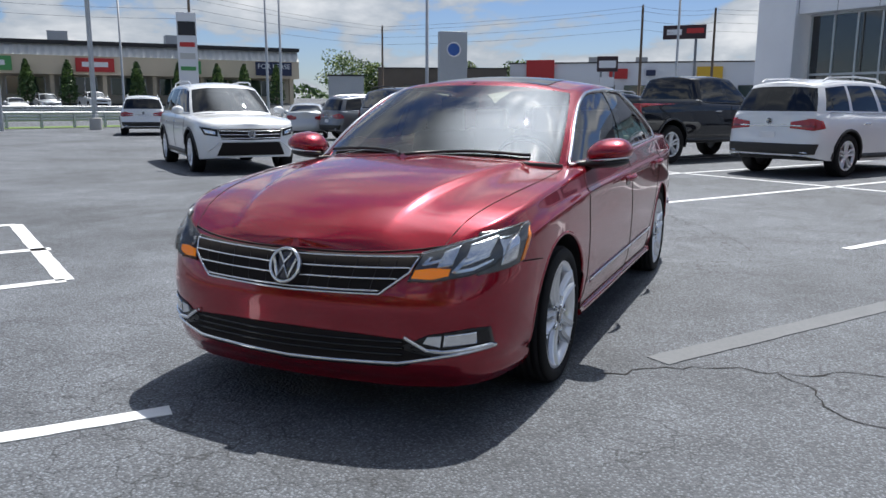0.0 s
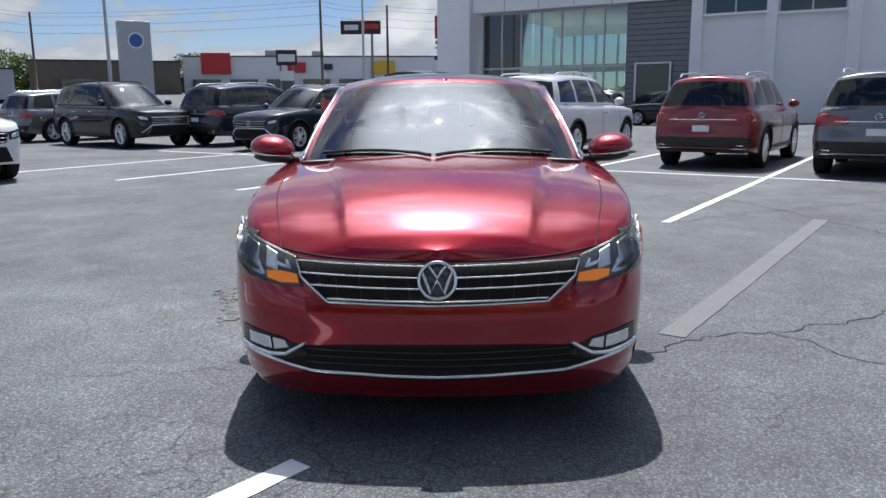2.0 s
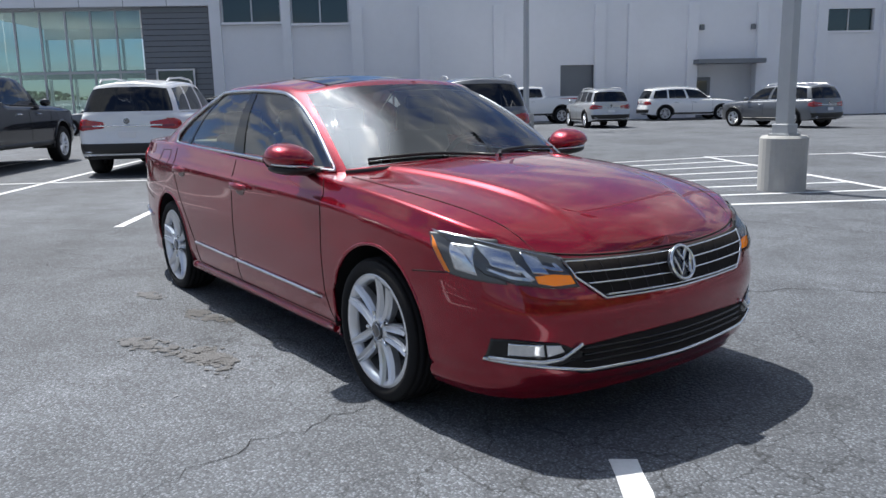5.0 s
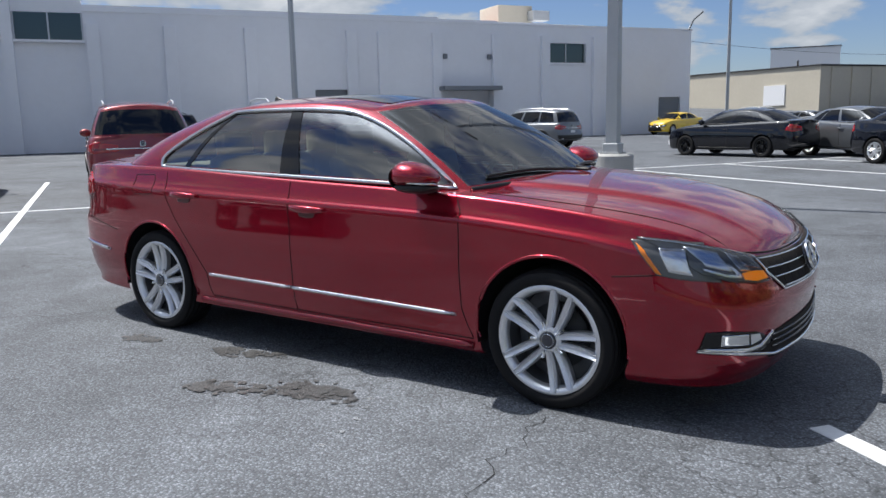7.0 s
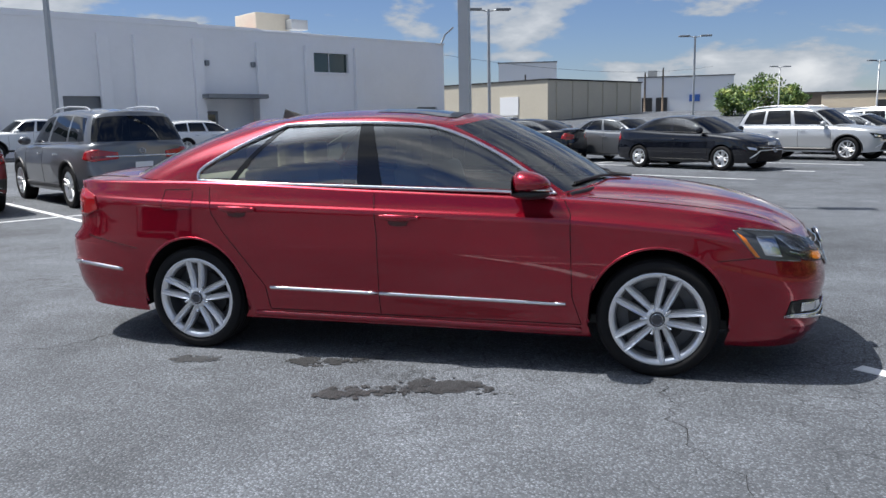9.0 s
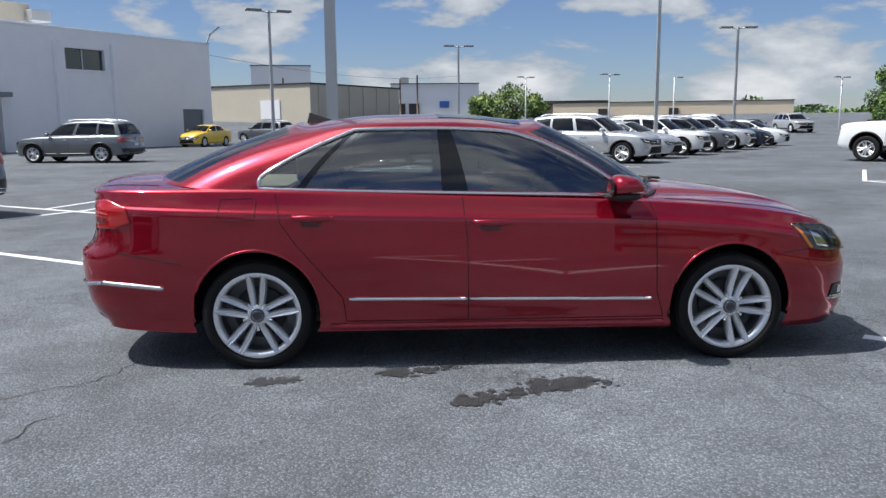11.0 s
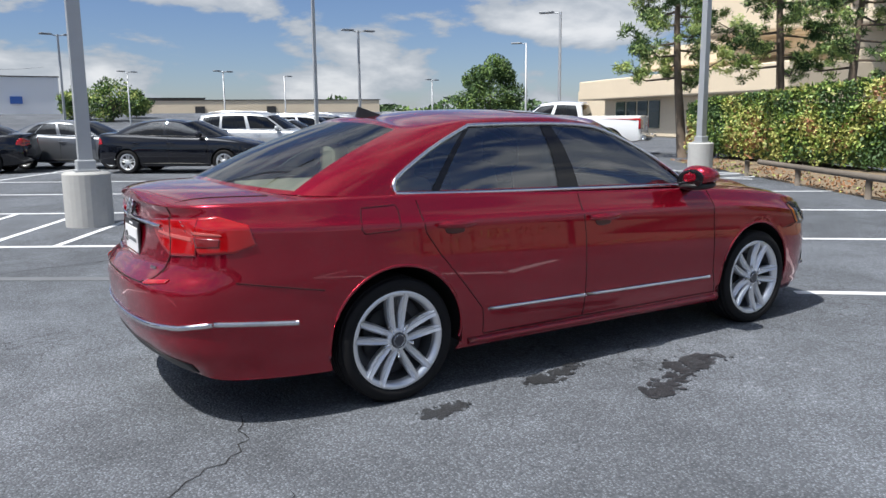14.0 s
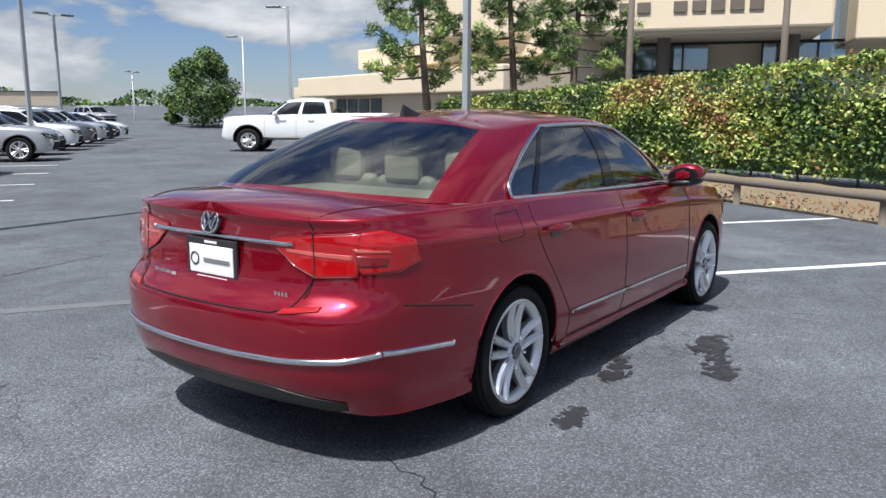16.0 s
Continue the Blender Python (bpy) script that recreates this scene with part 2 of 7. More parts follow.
M = dict(
    asphalt=asphalt_material(),
    line=material("line_paint", (0.62, 0.64, 0.66), 0.7, grain=0.16, size=40.0, stain=0.12, bump=0.2),
    faded=material("faded_line_paint", (0.122, 0.131, 0.143), 0.8, grain=0.25, size=40.0, stain=0.2),
    scuff=asphalt_material("worn_asphalt", (0.20, 0.215, 0.235)),
    crack=material("crack", (0.012, 0.012, 0.013), 0.95),
    wet=asphalt_material("wet_asphalt", (0.024, 0.026, 0.03), 0.5, 1.0, 0.4),
    red=paint("red_paint", (0.28, 0.003, 0.017), 0.62, 0.25, 0.1),
    white=paint("white_paint", (0.72, 0.74, 0.76), 0.0),
    silver=paint("silver_paint", (0.5, 0.52, 0.54), 0.5),
    grey=paint("grey_paint", (0.13, 0.14, 0.155), 0.5),
    black=paint("black_paint", (0.002, 0.003, 0.007), 0.0, 0.4, 0.05),
    navy=paint("navy_paint", (0.006, 0.012, 0.03), 0.2, 0.4, 0.2),
    darkred=paint("dark_red_paint", (0.2, 0.008, 0.012), 0.4),
    yellow=paint("yellow_paint", (0.75, 0.5, 0.02), 0.0),
    chrome=material("chrome", (0.78, 0.79, 0.8), 0.08, 1.0),
    alloy=material("alloy", (0.78, 0.79, 0.81), 0.3, 0.75, grain=0.04, size=60.0),
    bowl=material("lamp_bowl", (0.72, 0.74, 0.77), 0.2, 1.0, grain=0.3, size=60.0),
    # darker than the alloy: shade inside the wheel, put into the colour
    barrel_shade=material("rim_barrel_shade", (0.16, 0.163, 0.17), 0.45, 0.6, grain=0.1, size=30.0),
    lamp_dark=material("lamp_housing", (0.13, 0.135, 0.14), 0.25, 0.6, grain=0.2, size=40.0),
    tyre=material("tyre_rubber", (0.008, 0.008, 0.009), 0.75, spec=0.25, grain=0.15, size=40.0, bump=0.15),
    trim=material("black_plastic", (0.012, 0.012, 0.013), 0.45, grain=0.1, size=90.0),
    gloss=material("gloss_black", (0.006, 0.006, 0.007), 0.08),
    # near-black red: the shadow inside the handle scoop, painted as colour
    cup_shade=material("handle_recess_shade", (0.05, 0.001, 0.003), 0.3, coat=0.5),
    seam=material("panel_gap", (0.006, 0.003, 0.003), 0.9),
    beige=material("beige_leather", (0.5, 0.46, 0.38), 0.5, grain=0.08, size=40.0, bump=0.1),
    cabin=material("cabin_trim", (0.05, 0.05, 0.05), 0.7, grain=0.1),
    amber=material("amber_lens", (0.75, 0.2, 0.01), 0.15, coat=1.0),
    amber_lit=material("amber_lamp_lit", (0.8, 0.22, 0.01), 0.2, emit=(1.0, 0.3, 0.02, 0.22)),
    tail=material("red_lens", (0.34, 0.002, 0.004), 0.1, coat=1.0, grain=0.12, size=30.0),
    tail_pale=material("pale_red_lens", (0.5, 0.09, 0.08), 0.15, coat=1.0),
    tail_dark=material("dark_red_lens", (0.16, 0.003, 0.006), 0.12, coat=1.0),
    lens=glass_material("lamp_lens", (0.92, 0.94, 0.96), 1.35),
    glass=glass_material("clear_glass", (0.84, 0.91, 0.88), 2.7),
    pane=glass_material("showroom_glass", (0.62, 0.76, 0.73), 2.2),
    tint=glass_material("tinted_glass", (0.6, 0.67, 0.65), 2.9),
    dark_glass=glass_material("dark_glass", (0.05, 0.055, 0.06), 1.75),
    plate=material("plate", (0.75, 0.76, 0.78), 0.35),
    ink=material("ink", (0.02, 0.02, 0.025), 0.5),
    emblem_blue=material("emblem_dark", (0.012, 0.016, 0.03), 0.25, coat=1.0),
    galv=material("galvanised_steel", (0.42, 0.44, 0.46), 0.5, 0.5, grain=0.08, size=6.0, stain=0.08),
    concrete=material("concrete", (0.4, 0.4, 0.39), 0.85, grain=0.1, size=14.0, stain=0.14, bump=0.3),
    wall_white=material("white_render", (0.86, 0.87, 0.9), 0.8, grain=0.03, size=3.0, stain=0.08, bump=0.1, bump_size=30.0),
    stone_beige=material("beige_block", (0.5, 0.46, 0.38), 0.85, grain=0.08, size=4.0, stain=0.08, bump=0.2),
    cream=material("cream_render", (0.66, 0.56, 0.42), 0.8, grain=0.04, size=4.0, stain=0.06),
    slat_grey=material("grey_cladding", (0.2, 0.215, 0.235), 0.5, 0.3, grain=0.05),
    frame_al=material("aluminium_frame", (0.5, 0.52, 0.54), 0.4, 0.6),
    mirror_glass=material("reflective_glass", (0.3, 0.36, 0.4), 0.05, 0.75),
    shop_glass=material("shop_glass", (0.02, 0.045, 0.045), 0.06, spec=0.9),
    roof_dark=material("dark_roofing", (0.03, 0.03, 0.032), 0.8, grain=0.15),
    roof_light=material("ribbed_roofing", (0.5, 0.5, 0.48), 0.6, grain=0.08),
    rust=material("weathered_steel", (0.13, 0.11, 0.09), 0.8, grain=0.2, size=10.0, stain=0.2),
    dirt=material("dry_soil", (0.19, 0.145, 0.095), 0.95, grain=0.25, size=12.0, stain=0.2, bump=0.6, bump_size=25.0),
    grass=material("grass", (0.10, 0.16, 0.04), 0.9, grain=0.3, size=5.0, stain=0.2, bump=0.5, bump_size=30.0),
    bark=material("bark", (0.13, 0.1, 0.075), 0.9, grain=0.3, size=14.0, bump=0.6, bump_size=30.0),
    leaf=material("leaf", (0.15, 0.24, 0.055), 0.55, grain=0.2, size=3.0, stain=0.25),
    leaf_pale=material("pale_leaf", (0.36, 0.41, 0.12), 0.55, grain=0.2, size=3.0, stain=0.2),
    hedge_leaf=material("hedge_leaf", (0.2, 0.3, 0.06), 0.5, grain=0.25, size=3.0, stain=0.25),
    hedge_pale=material("pale_hedge_leaf", (0.44, 0.46, 0.14), 0.5, grain=0.25, size=3.0, stain=0.2),
    leaf_red=material("red_leaf", (0.3, 0.15, 0.07), 0.6, grain=0.2),
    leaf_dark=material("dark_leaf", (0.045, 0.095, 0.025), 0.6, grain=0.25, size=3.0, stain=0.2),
    needle=material("pine_needles", (0.26, 0.36, 0.11), 0.6, grain=0.25, size=3.0, stain=0.2),
    sign_red=material("sign_red", (0.5, 0.03, 0.03), 0.5),
    sign_green=material("sign_green", (0.08, 0.3, 0.1), 0.5),
    sign_white=material("sign_white", (0.75, 0.76, 0.78), 0.5),
    sign_blue=material("sign_blue", (0.04, 0.12, 0.4), 0.45),
    sign_navy=material("sign_navy", (0.02, 0.03, 0.08), 0.5),
    sign_dark=material("sign_dark", (0.035, 0.015, 0.02), 0.5),
    sign_yellow=material("sign_yellow", (0.7, 0.42, 0.03), 0.5),
)


# ---- mesh helpers ----
def mesh_object(name, verts, faces, mat, parent=None, label="", smooth=True):
    me = bpy.data.meshes.new(name)
    me.from_pydata([tuple(v) for v in verts], [], faces)
    me.update()
    if smooth:
        me.shade_smooth()
    for m in (mat if isinstance(mat, (list, tuple)) else [mat]):
        me.materials.append(m)
    ob = new(name, me)
    if parent:
        ob.parent = parent
    if label:
        ob["label"] = label
    return ob


def part(name, bm, mat, parent=None, label="", smooth=False):
    me = bpy.data.meshes.new(name)
    bm.normal_update()
    bm.to_mesh(me)
    bm.free()
    if smooth:
        me.shade_smooth()
    for m in (mat if isinstance(mat, (list, tuple)) else [mat]):
        me.materials.append(m)
    ob = new(name, me)
    if parent:
        ob.parent = parent
    if label:
        ob["label"] = label
    return ob


def add_box(bm, cx, cy, cz, sx, sy, sz, rz=0.0, bevel=0.0, top=1.0, m=None):
    """A box by its centre and sizes, turned about z, with its top face scaled."""
    r = bmesh.ops.create_cube(bm, size=1.0)
    vs = r["verts"]
    for v in vs:
        k = top if v.co.z > 0 else 1.0
        v.co = Vector((v.co.x * sx * k, v.co.y * sy * k, v.co.z * sz))
    if bevel:
        es = list({e for v in vs for e in v.link_edges})
        vs = bmesh.ops.bevel(bm, geom=es, offset=bevel, segments=2, affect="EDGES", profile=0.5)["verts"]
        vs = list({v for f in bm.faces for v in f.verts if f.index == -1} | set(vs))
    t = (m or Matrix()) @ Matrix.Translation((cx, cy, cz)) @ Matrix.Rotation(rz, 4, "Z")
    bmesh.ops.transform(bm, matrix=t, verts=vs)
    return vs


def box_part(name, c, s, mat, parent=None, label="", rz=0.0, bevel=0.0, top=1.0):
    bm = bmesh.new()
    r = bmesh.ops.create_cube(bm, size=1.0)
    for v in bm.verts:
        k = top if v.co.z > 0 else 1.0
        v.co = Vector((v.co.x * s[0] * k, v.co.y * s[1] * k, v.co.z * s[2]))
    if bevel:
        bmesh.ops.bevel(bm, geom=bm.edges[:], offset=bevel, segments=2, affect="EDGES", profile=0.5)
    bmesh.ops.transform(bm, matrix=Matrix.Translation(c) @ Matrix.Rotation(rz, 4, "Z"), verts=bm.verts[:])
    return part(name, bm, mat, parent, label)


def lathe(profile, seg, axis="y"):
    """Verts and faces of a profile of (radius, along) turned about an axis."""
    vs, fs, n = [], [], len(profile)
    for i in range(seg):
        a = 2 * math.pi * i / seg
        for r, h in profile:
            c, s = r * math.cos(a), r * math.sin(a)
            vs.append((c, h, s) if axis == "y" else (c, s, h))
    for i in range(seg):
        j = (i + 1) % seg
        for k in range(n - 1):
            fs.append((i * n + k, i * n + k + 1, j * n + k + 1, j * n + k))
    return vs, fs


def tube(points, radius, sides=8, closed=False, flat=1.0):
    """A round bar along points."""
    pts = [Vector(p) for p in points]
    n, vs, fs = len(pts), [], []
    for i, p in enumerate(pts):
        a = pts[i - 1] if (i or closed) else p
        b = pts[(i + 1) % n] if (i < n - 1 or closed) else p
        d = (b - a).normalized()
        up = Vector((0, 0, 1)) if abs(d.z) < 0.95 else Vector((1, 0, 0))
        u = d.cross(up).normalized()
        w = u.cross(d)
        r = radius[i] if isinstance(radius, (list, tuple)) else radius
        for k in range(sides):
            an = 2 * math.pi * k / sides
            vs.append(p + u * (r * math.cos(an)) * flat + w * (r * math.sin(an)))
    for i in range(n if closed else n - 1):
        for k in range(sides):
            l, j = (k + 1) % sides, (i + 1) % n
            fs.append((i * sides + k, i * sides + l, j * sides + l, j * sides + k))
    if not closed:
        fs.append(tuple(range(sides)))
        fs.append(tuple(reversed(range((n - 1) * sides, n * sides))))
    return vs, fs


def hermite(keys):
    """A smooth curve through (x, value) pairs, as a function of x."""
    ks = sorted(keys)
    xs, ys = np.array([k[0] for k in ks], float), np.array([k[1] for k in ks], float)
    sl = np.diff(ys) / np.diff(xs)
    tg = np.concatenate([[sl[0]], [0.0 if a * b <= 0 else 2 * a * b / (a + b) for a, b in zip(sl[:-1], sl[1:])], [sl[-1]]])

    def at(x):
        x = min(max(x, xs[0]), xs[-1])
        i = min(int(np.searchsorted(xs, x, "right")) - 1, len(xs) - 2)
        h = xs[i + 1] - xs[i]
        s = (x - xs[i]) / h
        return float((2 * s**3 - 3 * s**2 + 1) * ys[i] + (s**3 - 2 * s**2 + s) * h * tg[i] + (3 * s**2 - 2 * s**3) * ys[i + 1] + (s**3 - s**2) * h * tg[i + 1])
    return at


def catmull(keys, u):
    """A point on a Catmull-Rom curve through keys at index u."""
    k = np.array(keys, float)
    i = min(max(int(u), 0), len(k) - 2)
    s = u - i
    p1, p2 = k[i], k[i + 1]
    over = np.array([1.0, -1.0, 1.0][:k.shape[1]])   # ends on the middle plane run on mirrored
    p0 = k[i - 1] if i > 0 else (p2 * over if p1[1] == 0 else 2 * p1 - p2)
    p3 = k[i + 2] if i < len(k) - 2 else (p1 * over if p2[1] == 0 else 2 * p2 - p1)
    return 0.5 * (2 * p1 + (p2 - p0) * s + (2 * p0 - 5 * p1 + 4 * p2 - p3) * s * s + (3 * p1 - p0 - 3 * p2 + p3) * s**3)


# ---- vehicles ----
import collections
from mathutils.bvhtree import BVHTree


class Shell:
    """The painted skin of a vehicle, front towards +x, and tools that lay parts on it."""

    def __init__(self, spec, fine):
        self.spec, self.verts, self.faces, self.panes = spec, [], [], {}
        self.more, self.raised = (2, 0.001) if fine else (2, 0.004)
        self.lower(spec, fine)
        self.cabin(spec, fine)

    def lower(self, sp, fine):
        ns, nv, nt = (210, 33, 30) if fine else (84, 11, 6)
        zb, zs, zc = hermite(sp["bottom"]), hermite(sp["shoulder"]), hermite(sp["crest"])
        front, side, rear = hermite(sp["front"]), hermite(sp["side"]), hermite(sp["rear"])
        waist = hermite(sp["waist"]) if fine else None
        raw = [catmull(sp["plan"], u) for u in np.linspace(0, len(sp["plan"]) - 1, 800)]
        cum = np.concatenate([[0], np.cumsum([np.hypot(*(b - a)) for a, b in zip(raw[:-1], raw[1:])])])
        base = [np.array([np.interp(c, cum, [r[k] for r in raw]) for k in (0, 1)]) for c in np.linspace(0, cum[-1], ns)]
        rows = []
        for i, p in enumerate(base):
            t = base[min(i + 1, ns - 1)] - base[max(i - 1, 0)]
            n = np.array([-t[1], t[0]]) / np.hypot(*t) * -1
            if i in (0, ns - 1):
                n = np.array([1.0 if i == 0 else -1.0, 0.0])
            if n @ np.array([0.2 * np.sign(p[0]), 1.0]) < 0 and i not in (0, ns - 1):
                n = -n
            wf, wr = max(0.0, n[0]) ** 2, max(0.0, -n[0]) ** 2
            ws = 1 - wf - wr
            lo, hi = zb(p[0]), zs(p[0])
            row, q = [], p
            heights, c = np.linspace(lo, hi, nv), 0.862
            if fine:
                # rows gather at the waist crease, which climbs towards the tail
                c = min(waist(p[0]), hi - 0.05)
                heights = np.concatenate([np.linspace(lo, c, 22), c + np.array([0.004, 0.009, 0.015, 0.02, 0.025]), np.linspace(c + 0.025, hi, 7)[1:]])
            for z in heights:
                level = z - (c - 0.862) * min(1.0, (z - lo) / (c - lo))
                q = p - n * (wf * front(z) + ws * side(level) + wr * rear(z))
                row.append((q[0], max(q[1], 0.0), z))
            top, wide = zc(q[0]), max(q[1], 0.0)
            e = min(0.33 + 0.22 * min(max((2.25 - q[0]) / 1.2, 0), 1), 0.72 * wide)
            if fine and q[0] > 0.6:
                across = np.concatenate([np.linspace(wide, e + 0.05 * wide, 15)[1:], e + wide * np.array([0.036, 0.024, 0.013, 0.004]), np.linspace(e - 0.006 * wide, 0, 12)])
            else:
                across = np.linspace(wide, 0, nt + 1)[1:]
            for y in across:
                f = 1 - y / wide if wide > 1e-4 else 1.0
                z = hi + (top - hi) * (1 - (1 - f) ** sp.get("crown_power", 2.2))
                if fine and q[0] > 0.6:
                    k = min(max((e + 0.045 - y) / 0.05, 0.0), 1.0)
                    fade = min(1.0, max(0.0, (2.27 - q[0]) / 0.5))
                    z += (0.015 * k * k * (3 - 2 * k) - 0.005 * math.exp(-((y - e - 0.11) / 0.07) ** 2)) * fade
                row.append((q[0], y, z))
            rows.append(row)
        n = nv + nt
        axles, rad, az = sp["axles"], sp["arch"], sp["hub"]
        rim = [catmull(sp["belt"], u) for u in np.linspace(0, 8, 161)]
        tail, nose = sorted((r[1], r[0]) for r in rim[125:]), sorted((r[1], r[0]) for r in rim[:36])

        def inside(x, y):
            """Under the cabin, where the body is open."""
            if not fine:
                b = sp["well"]
                return b[0] < x < b[1] and y < b[2]
            return np.interp(y, *zip(*tail)) + 0.03 < x < np.interp(y, *zip(*nose)) - 0.03 and y < sp["well"][2]
        used = collections.Counter()
        for sgn in (1, -1):
            o = len(self.verts)
            for row in rows:
                for x, y, z in row:
                    self.verts.append([x, y * sgn, z])
            for i in range(ns - 1):
                for k in range(n - 1):
                    ids = (o + i * n + k, o + (i + 1) * n + k, o + (i + 1) * n + k + 1, o + i * n + k + 1)
                    c = np.mean([self.verts[m] for m in ids], axis=0)
                    if k < nv - 1 and any(math.hypot(c[0] - a, c[2] - az) < rad for a in axles) and abs(c[1]) > 0.45:
                        continue
                    if k >= nv and inside(c[0], abs(c[1])):
                        continue
                    self.faces.append(ids if sgn > 0 else ids[::-1])
                    for a, b in zip(ids, ids[1:] + ids[:1]):
                        used[(min(a, b), max(a, b))] += 1
        # the open edge at each wheel is drawn onto a true circle
        edge = {v for pair, count in used.items() if count == 1 for v in pair}
        for a in axles:
            for m in edge:
                v = self.verts[m]
                d = math.hypot(v[0] - a, v[2] - az)
                if abs(v[1]) > 0.5 and rad - 0.06 < d < rad + 0.06 and v[2] > zb(v[0]) + 0.012:
                    v[0], v[2] = a + (v[0] - a) / d * rad, az + (v[2] - az) / d * rad

    def cabin(self, sp, fine):
        nu, nv, nt = (24, 18, 12) if fine else (9, 6, 5)
        keys_b, keys_t = sp["belt"], sp["roof"]
        us = np.unique(np.round(np.concatenate([np.linspace(0, 8, 8 * nu + 1), sp["splits"]]), 4))
        vs = np.unique(np.round(np.concatenate([np.linspace(0, 1, nv + 1), sp["sills"]]), 4))
        grid = []
        for u in us:
            b, t = catmull(keys_b, u), catmull(keys_t, u)
            out = np.array([b[0] - t[0], max(b[1] - t[1], 0), 0.0]) + np.array([0, 0.3 if 1.8 < u < 6.2 else 0, 0])
            out = out / (np.linalg.norm(out) + 1e-6)
            row = [b + (t - b) * v + (out + np.array([0, 0, 0.5])) * sp["bulge"] * math.sin(math.pi * v) for v in vs]
            e = row[-1]
            for j in range(1, nt + 1):
                f = j / nt
                row.append(np.array([e[0], e[1] * (1 - f), e[2] + sp["roof_crown"] * min(1.0, e[1] / 0.6) ** 2 * (1 - (1 - f) ** 2.2)]))
            grid.append(row)
        self.us, self.vs, self.grid = us, vs, grid
        n, m = len(vs), len(grid[0])
        for sgn in (1, -1):
            o = len(self.verts)
            for row in grid:
                for p in row:
                    self.verts.append([p[0], max(p[1], 0) * sgn, p[2]])
            for i in range(len(us) - 1):
                for k in range(m - 1):
                    ids = (o + i * m + k, o + (i + 1) * m + k, o + (i + 1) * m + k + 1, o + i * m + k + 1)
                    ids = ids if sgn > 0 else ids[::-1]
                    key = None
                    if k < n - 1:
                        uc, vc = (us[i] + us[i + 1]) / 2, (vs[k] + vs[k + 1]) / 2
                        for name, u0, u1, v0, v1 in sp["panes"]:
                            if fine and name == "front_window" and uc < hermite(sp["front_arc"])(vc) + 0.03:
                                continue
                            if u0 < uc < (min(u1, hermite(sp["tail_arc"])(vc)) if fine and name == "quarter_window" else u1) and v0 < vc < v1:
                                both = u0 == 0 or u1 == 8
                                key = (name, 0 if both else sgn)
                    if key:
                        self.panes.setdefault(key, []).append(ids)
                    else:
                        self.faces.append(ids)

    def point(self, u, v, sgn, lift=0.0):
        """A point of the cabin's skin."""
        j = min(max(int(np.searchsorted(self.us, u - 1e-6)), 1), len(self.us) - 1)
        f = (u - self.us[j - 1]) / (self.us[j] - self.us[j - 1])
        n = len(self.vs)
        p = [float(np.interp(v, self.vs, [a[k] + (b[k] - a[k]) * f for a, b in zip(self.grid[j - 1][:n], self.grid[j][:n])])) for k in range(3)]
        return Vector((p[0], (p[1] + lift) * sgn, p[2]))

    def finish(self, parent, mat, name="body"):
        bm = bmesh.new()
        vs = [bm.verts.new(v) for v in self.verts]
        for f in self.faces:
            try:
                bm.faces.new([vs[i] for i in f])
            except ValueError:
                pass
        bmesh.ops.remove_doubles(bm, verts=bm.verts[:], dist=0.0008)
        bmesh.ops.delete(bm, geom=[v for v in bm.verts if not v.link_faces], context="VERTS")
        bmesh.ops.recalc_face_normals(bm, faces=bm.faces[:])
        whole = bmesh.new()
        ws = [whole.verts.new(v) for v in self.verts]
        for f in self.faces + [g for p in self.panes.values() for g in p]:
            try:
                whole.faces.new([ws[i] for i in f])
            except ValueError:
                pass
        whole.normal_update()
        self.tree = BVHTree.FromBMesh(whole)
        whole.free()
        return part(name, bm, mat, parent, smooth=True)

    def pane_part(self, key, name, mat, parent, label=""):
        ids = sorted({i for f in self.panes[key] for i in f})
        at = {i: k for k, i in enumerate(ids)}
        bm = bmesh.new()
        vs = [bm.verts.new(self.verts[i]) for i in ids]
        for f in self.panes[key]:
            bm.faces.new([vs[at[i]] for i in f])
        bmesh.ops.remove_doubles(bm, verts=bm.verts[:], dist=0.0008)
        return part(name, bm, mat, parent, label, smooth=True)

    def cast(self, a, b, way):
        """The skin's place and outward normal seen from the front, back or a side."""
        o, d = {"front": ((6, a, b), (-1, 0, 0)), "back": ((-6, a, b), (1, 0, 0)), "right": ((a, -4, b), (0, 1, 0)), "left": ((a, 4, b), (0, -1, 0))}[way]
        p, n, _, _ = self.tree.ray_cast(Vector(o), Vector(d))
        if p is None:
            p, n, _, _ = self.tree.find_nearest(Vector((o[0] * 0.35 if way in ("front", "back") else a, o[1] if way in ("front", "back") else o[1] * 0.22, b)))
        if n.dot(Vector(d)) > 0:
            n = -n
        return p, n

    def patch(self, name, low, high, way, mat, parent, lift=0.004, deep=0.02, cols=16, rows=6, label=""):
        """A panel that follows the skin between a low and a high line."""
        cols, rows, lift = cols * self.more, max(rows, 3) * self.more, lift + self.raised

        def along(line, k):
            pts = [Vector((*p, 0)) for p in line]
            ln = [0.0]
            for p, q in zip(pts[:-1], pts[1:]):
                ln.append(ln[-1] + (q - p).length)
            c = k * ln[-1]
            return [float(np.interp(c, ln, [p[j] for p in pts])) for j in (0, 1)]
        vs, fs, back = [], [], []
        for i in range(cols + 1):
            l, h = along(low, i / cols), along(high, i / cols)
            for j in range(rows + 1):
                f = j / rows
                p, n = self.cast(l[0] + (h[0] - l[0]) * f, l[1] + (h[1] - l[1]) * f, way)
                vs.append(p + n * lift)
                back.append(p - n * deep)
        r = rows + 1
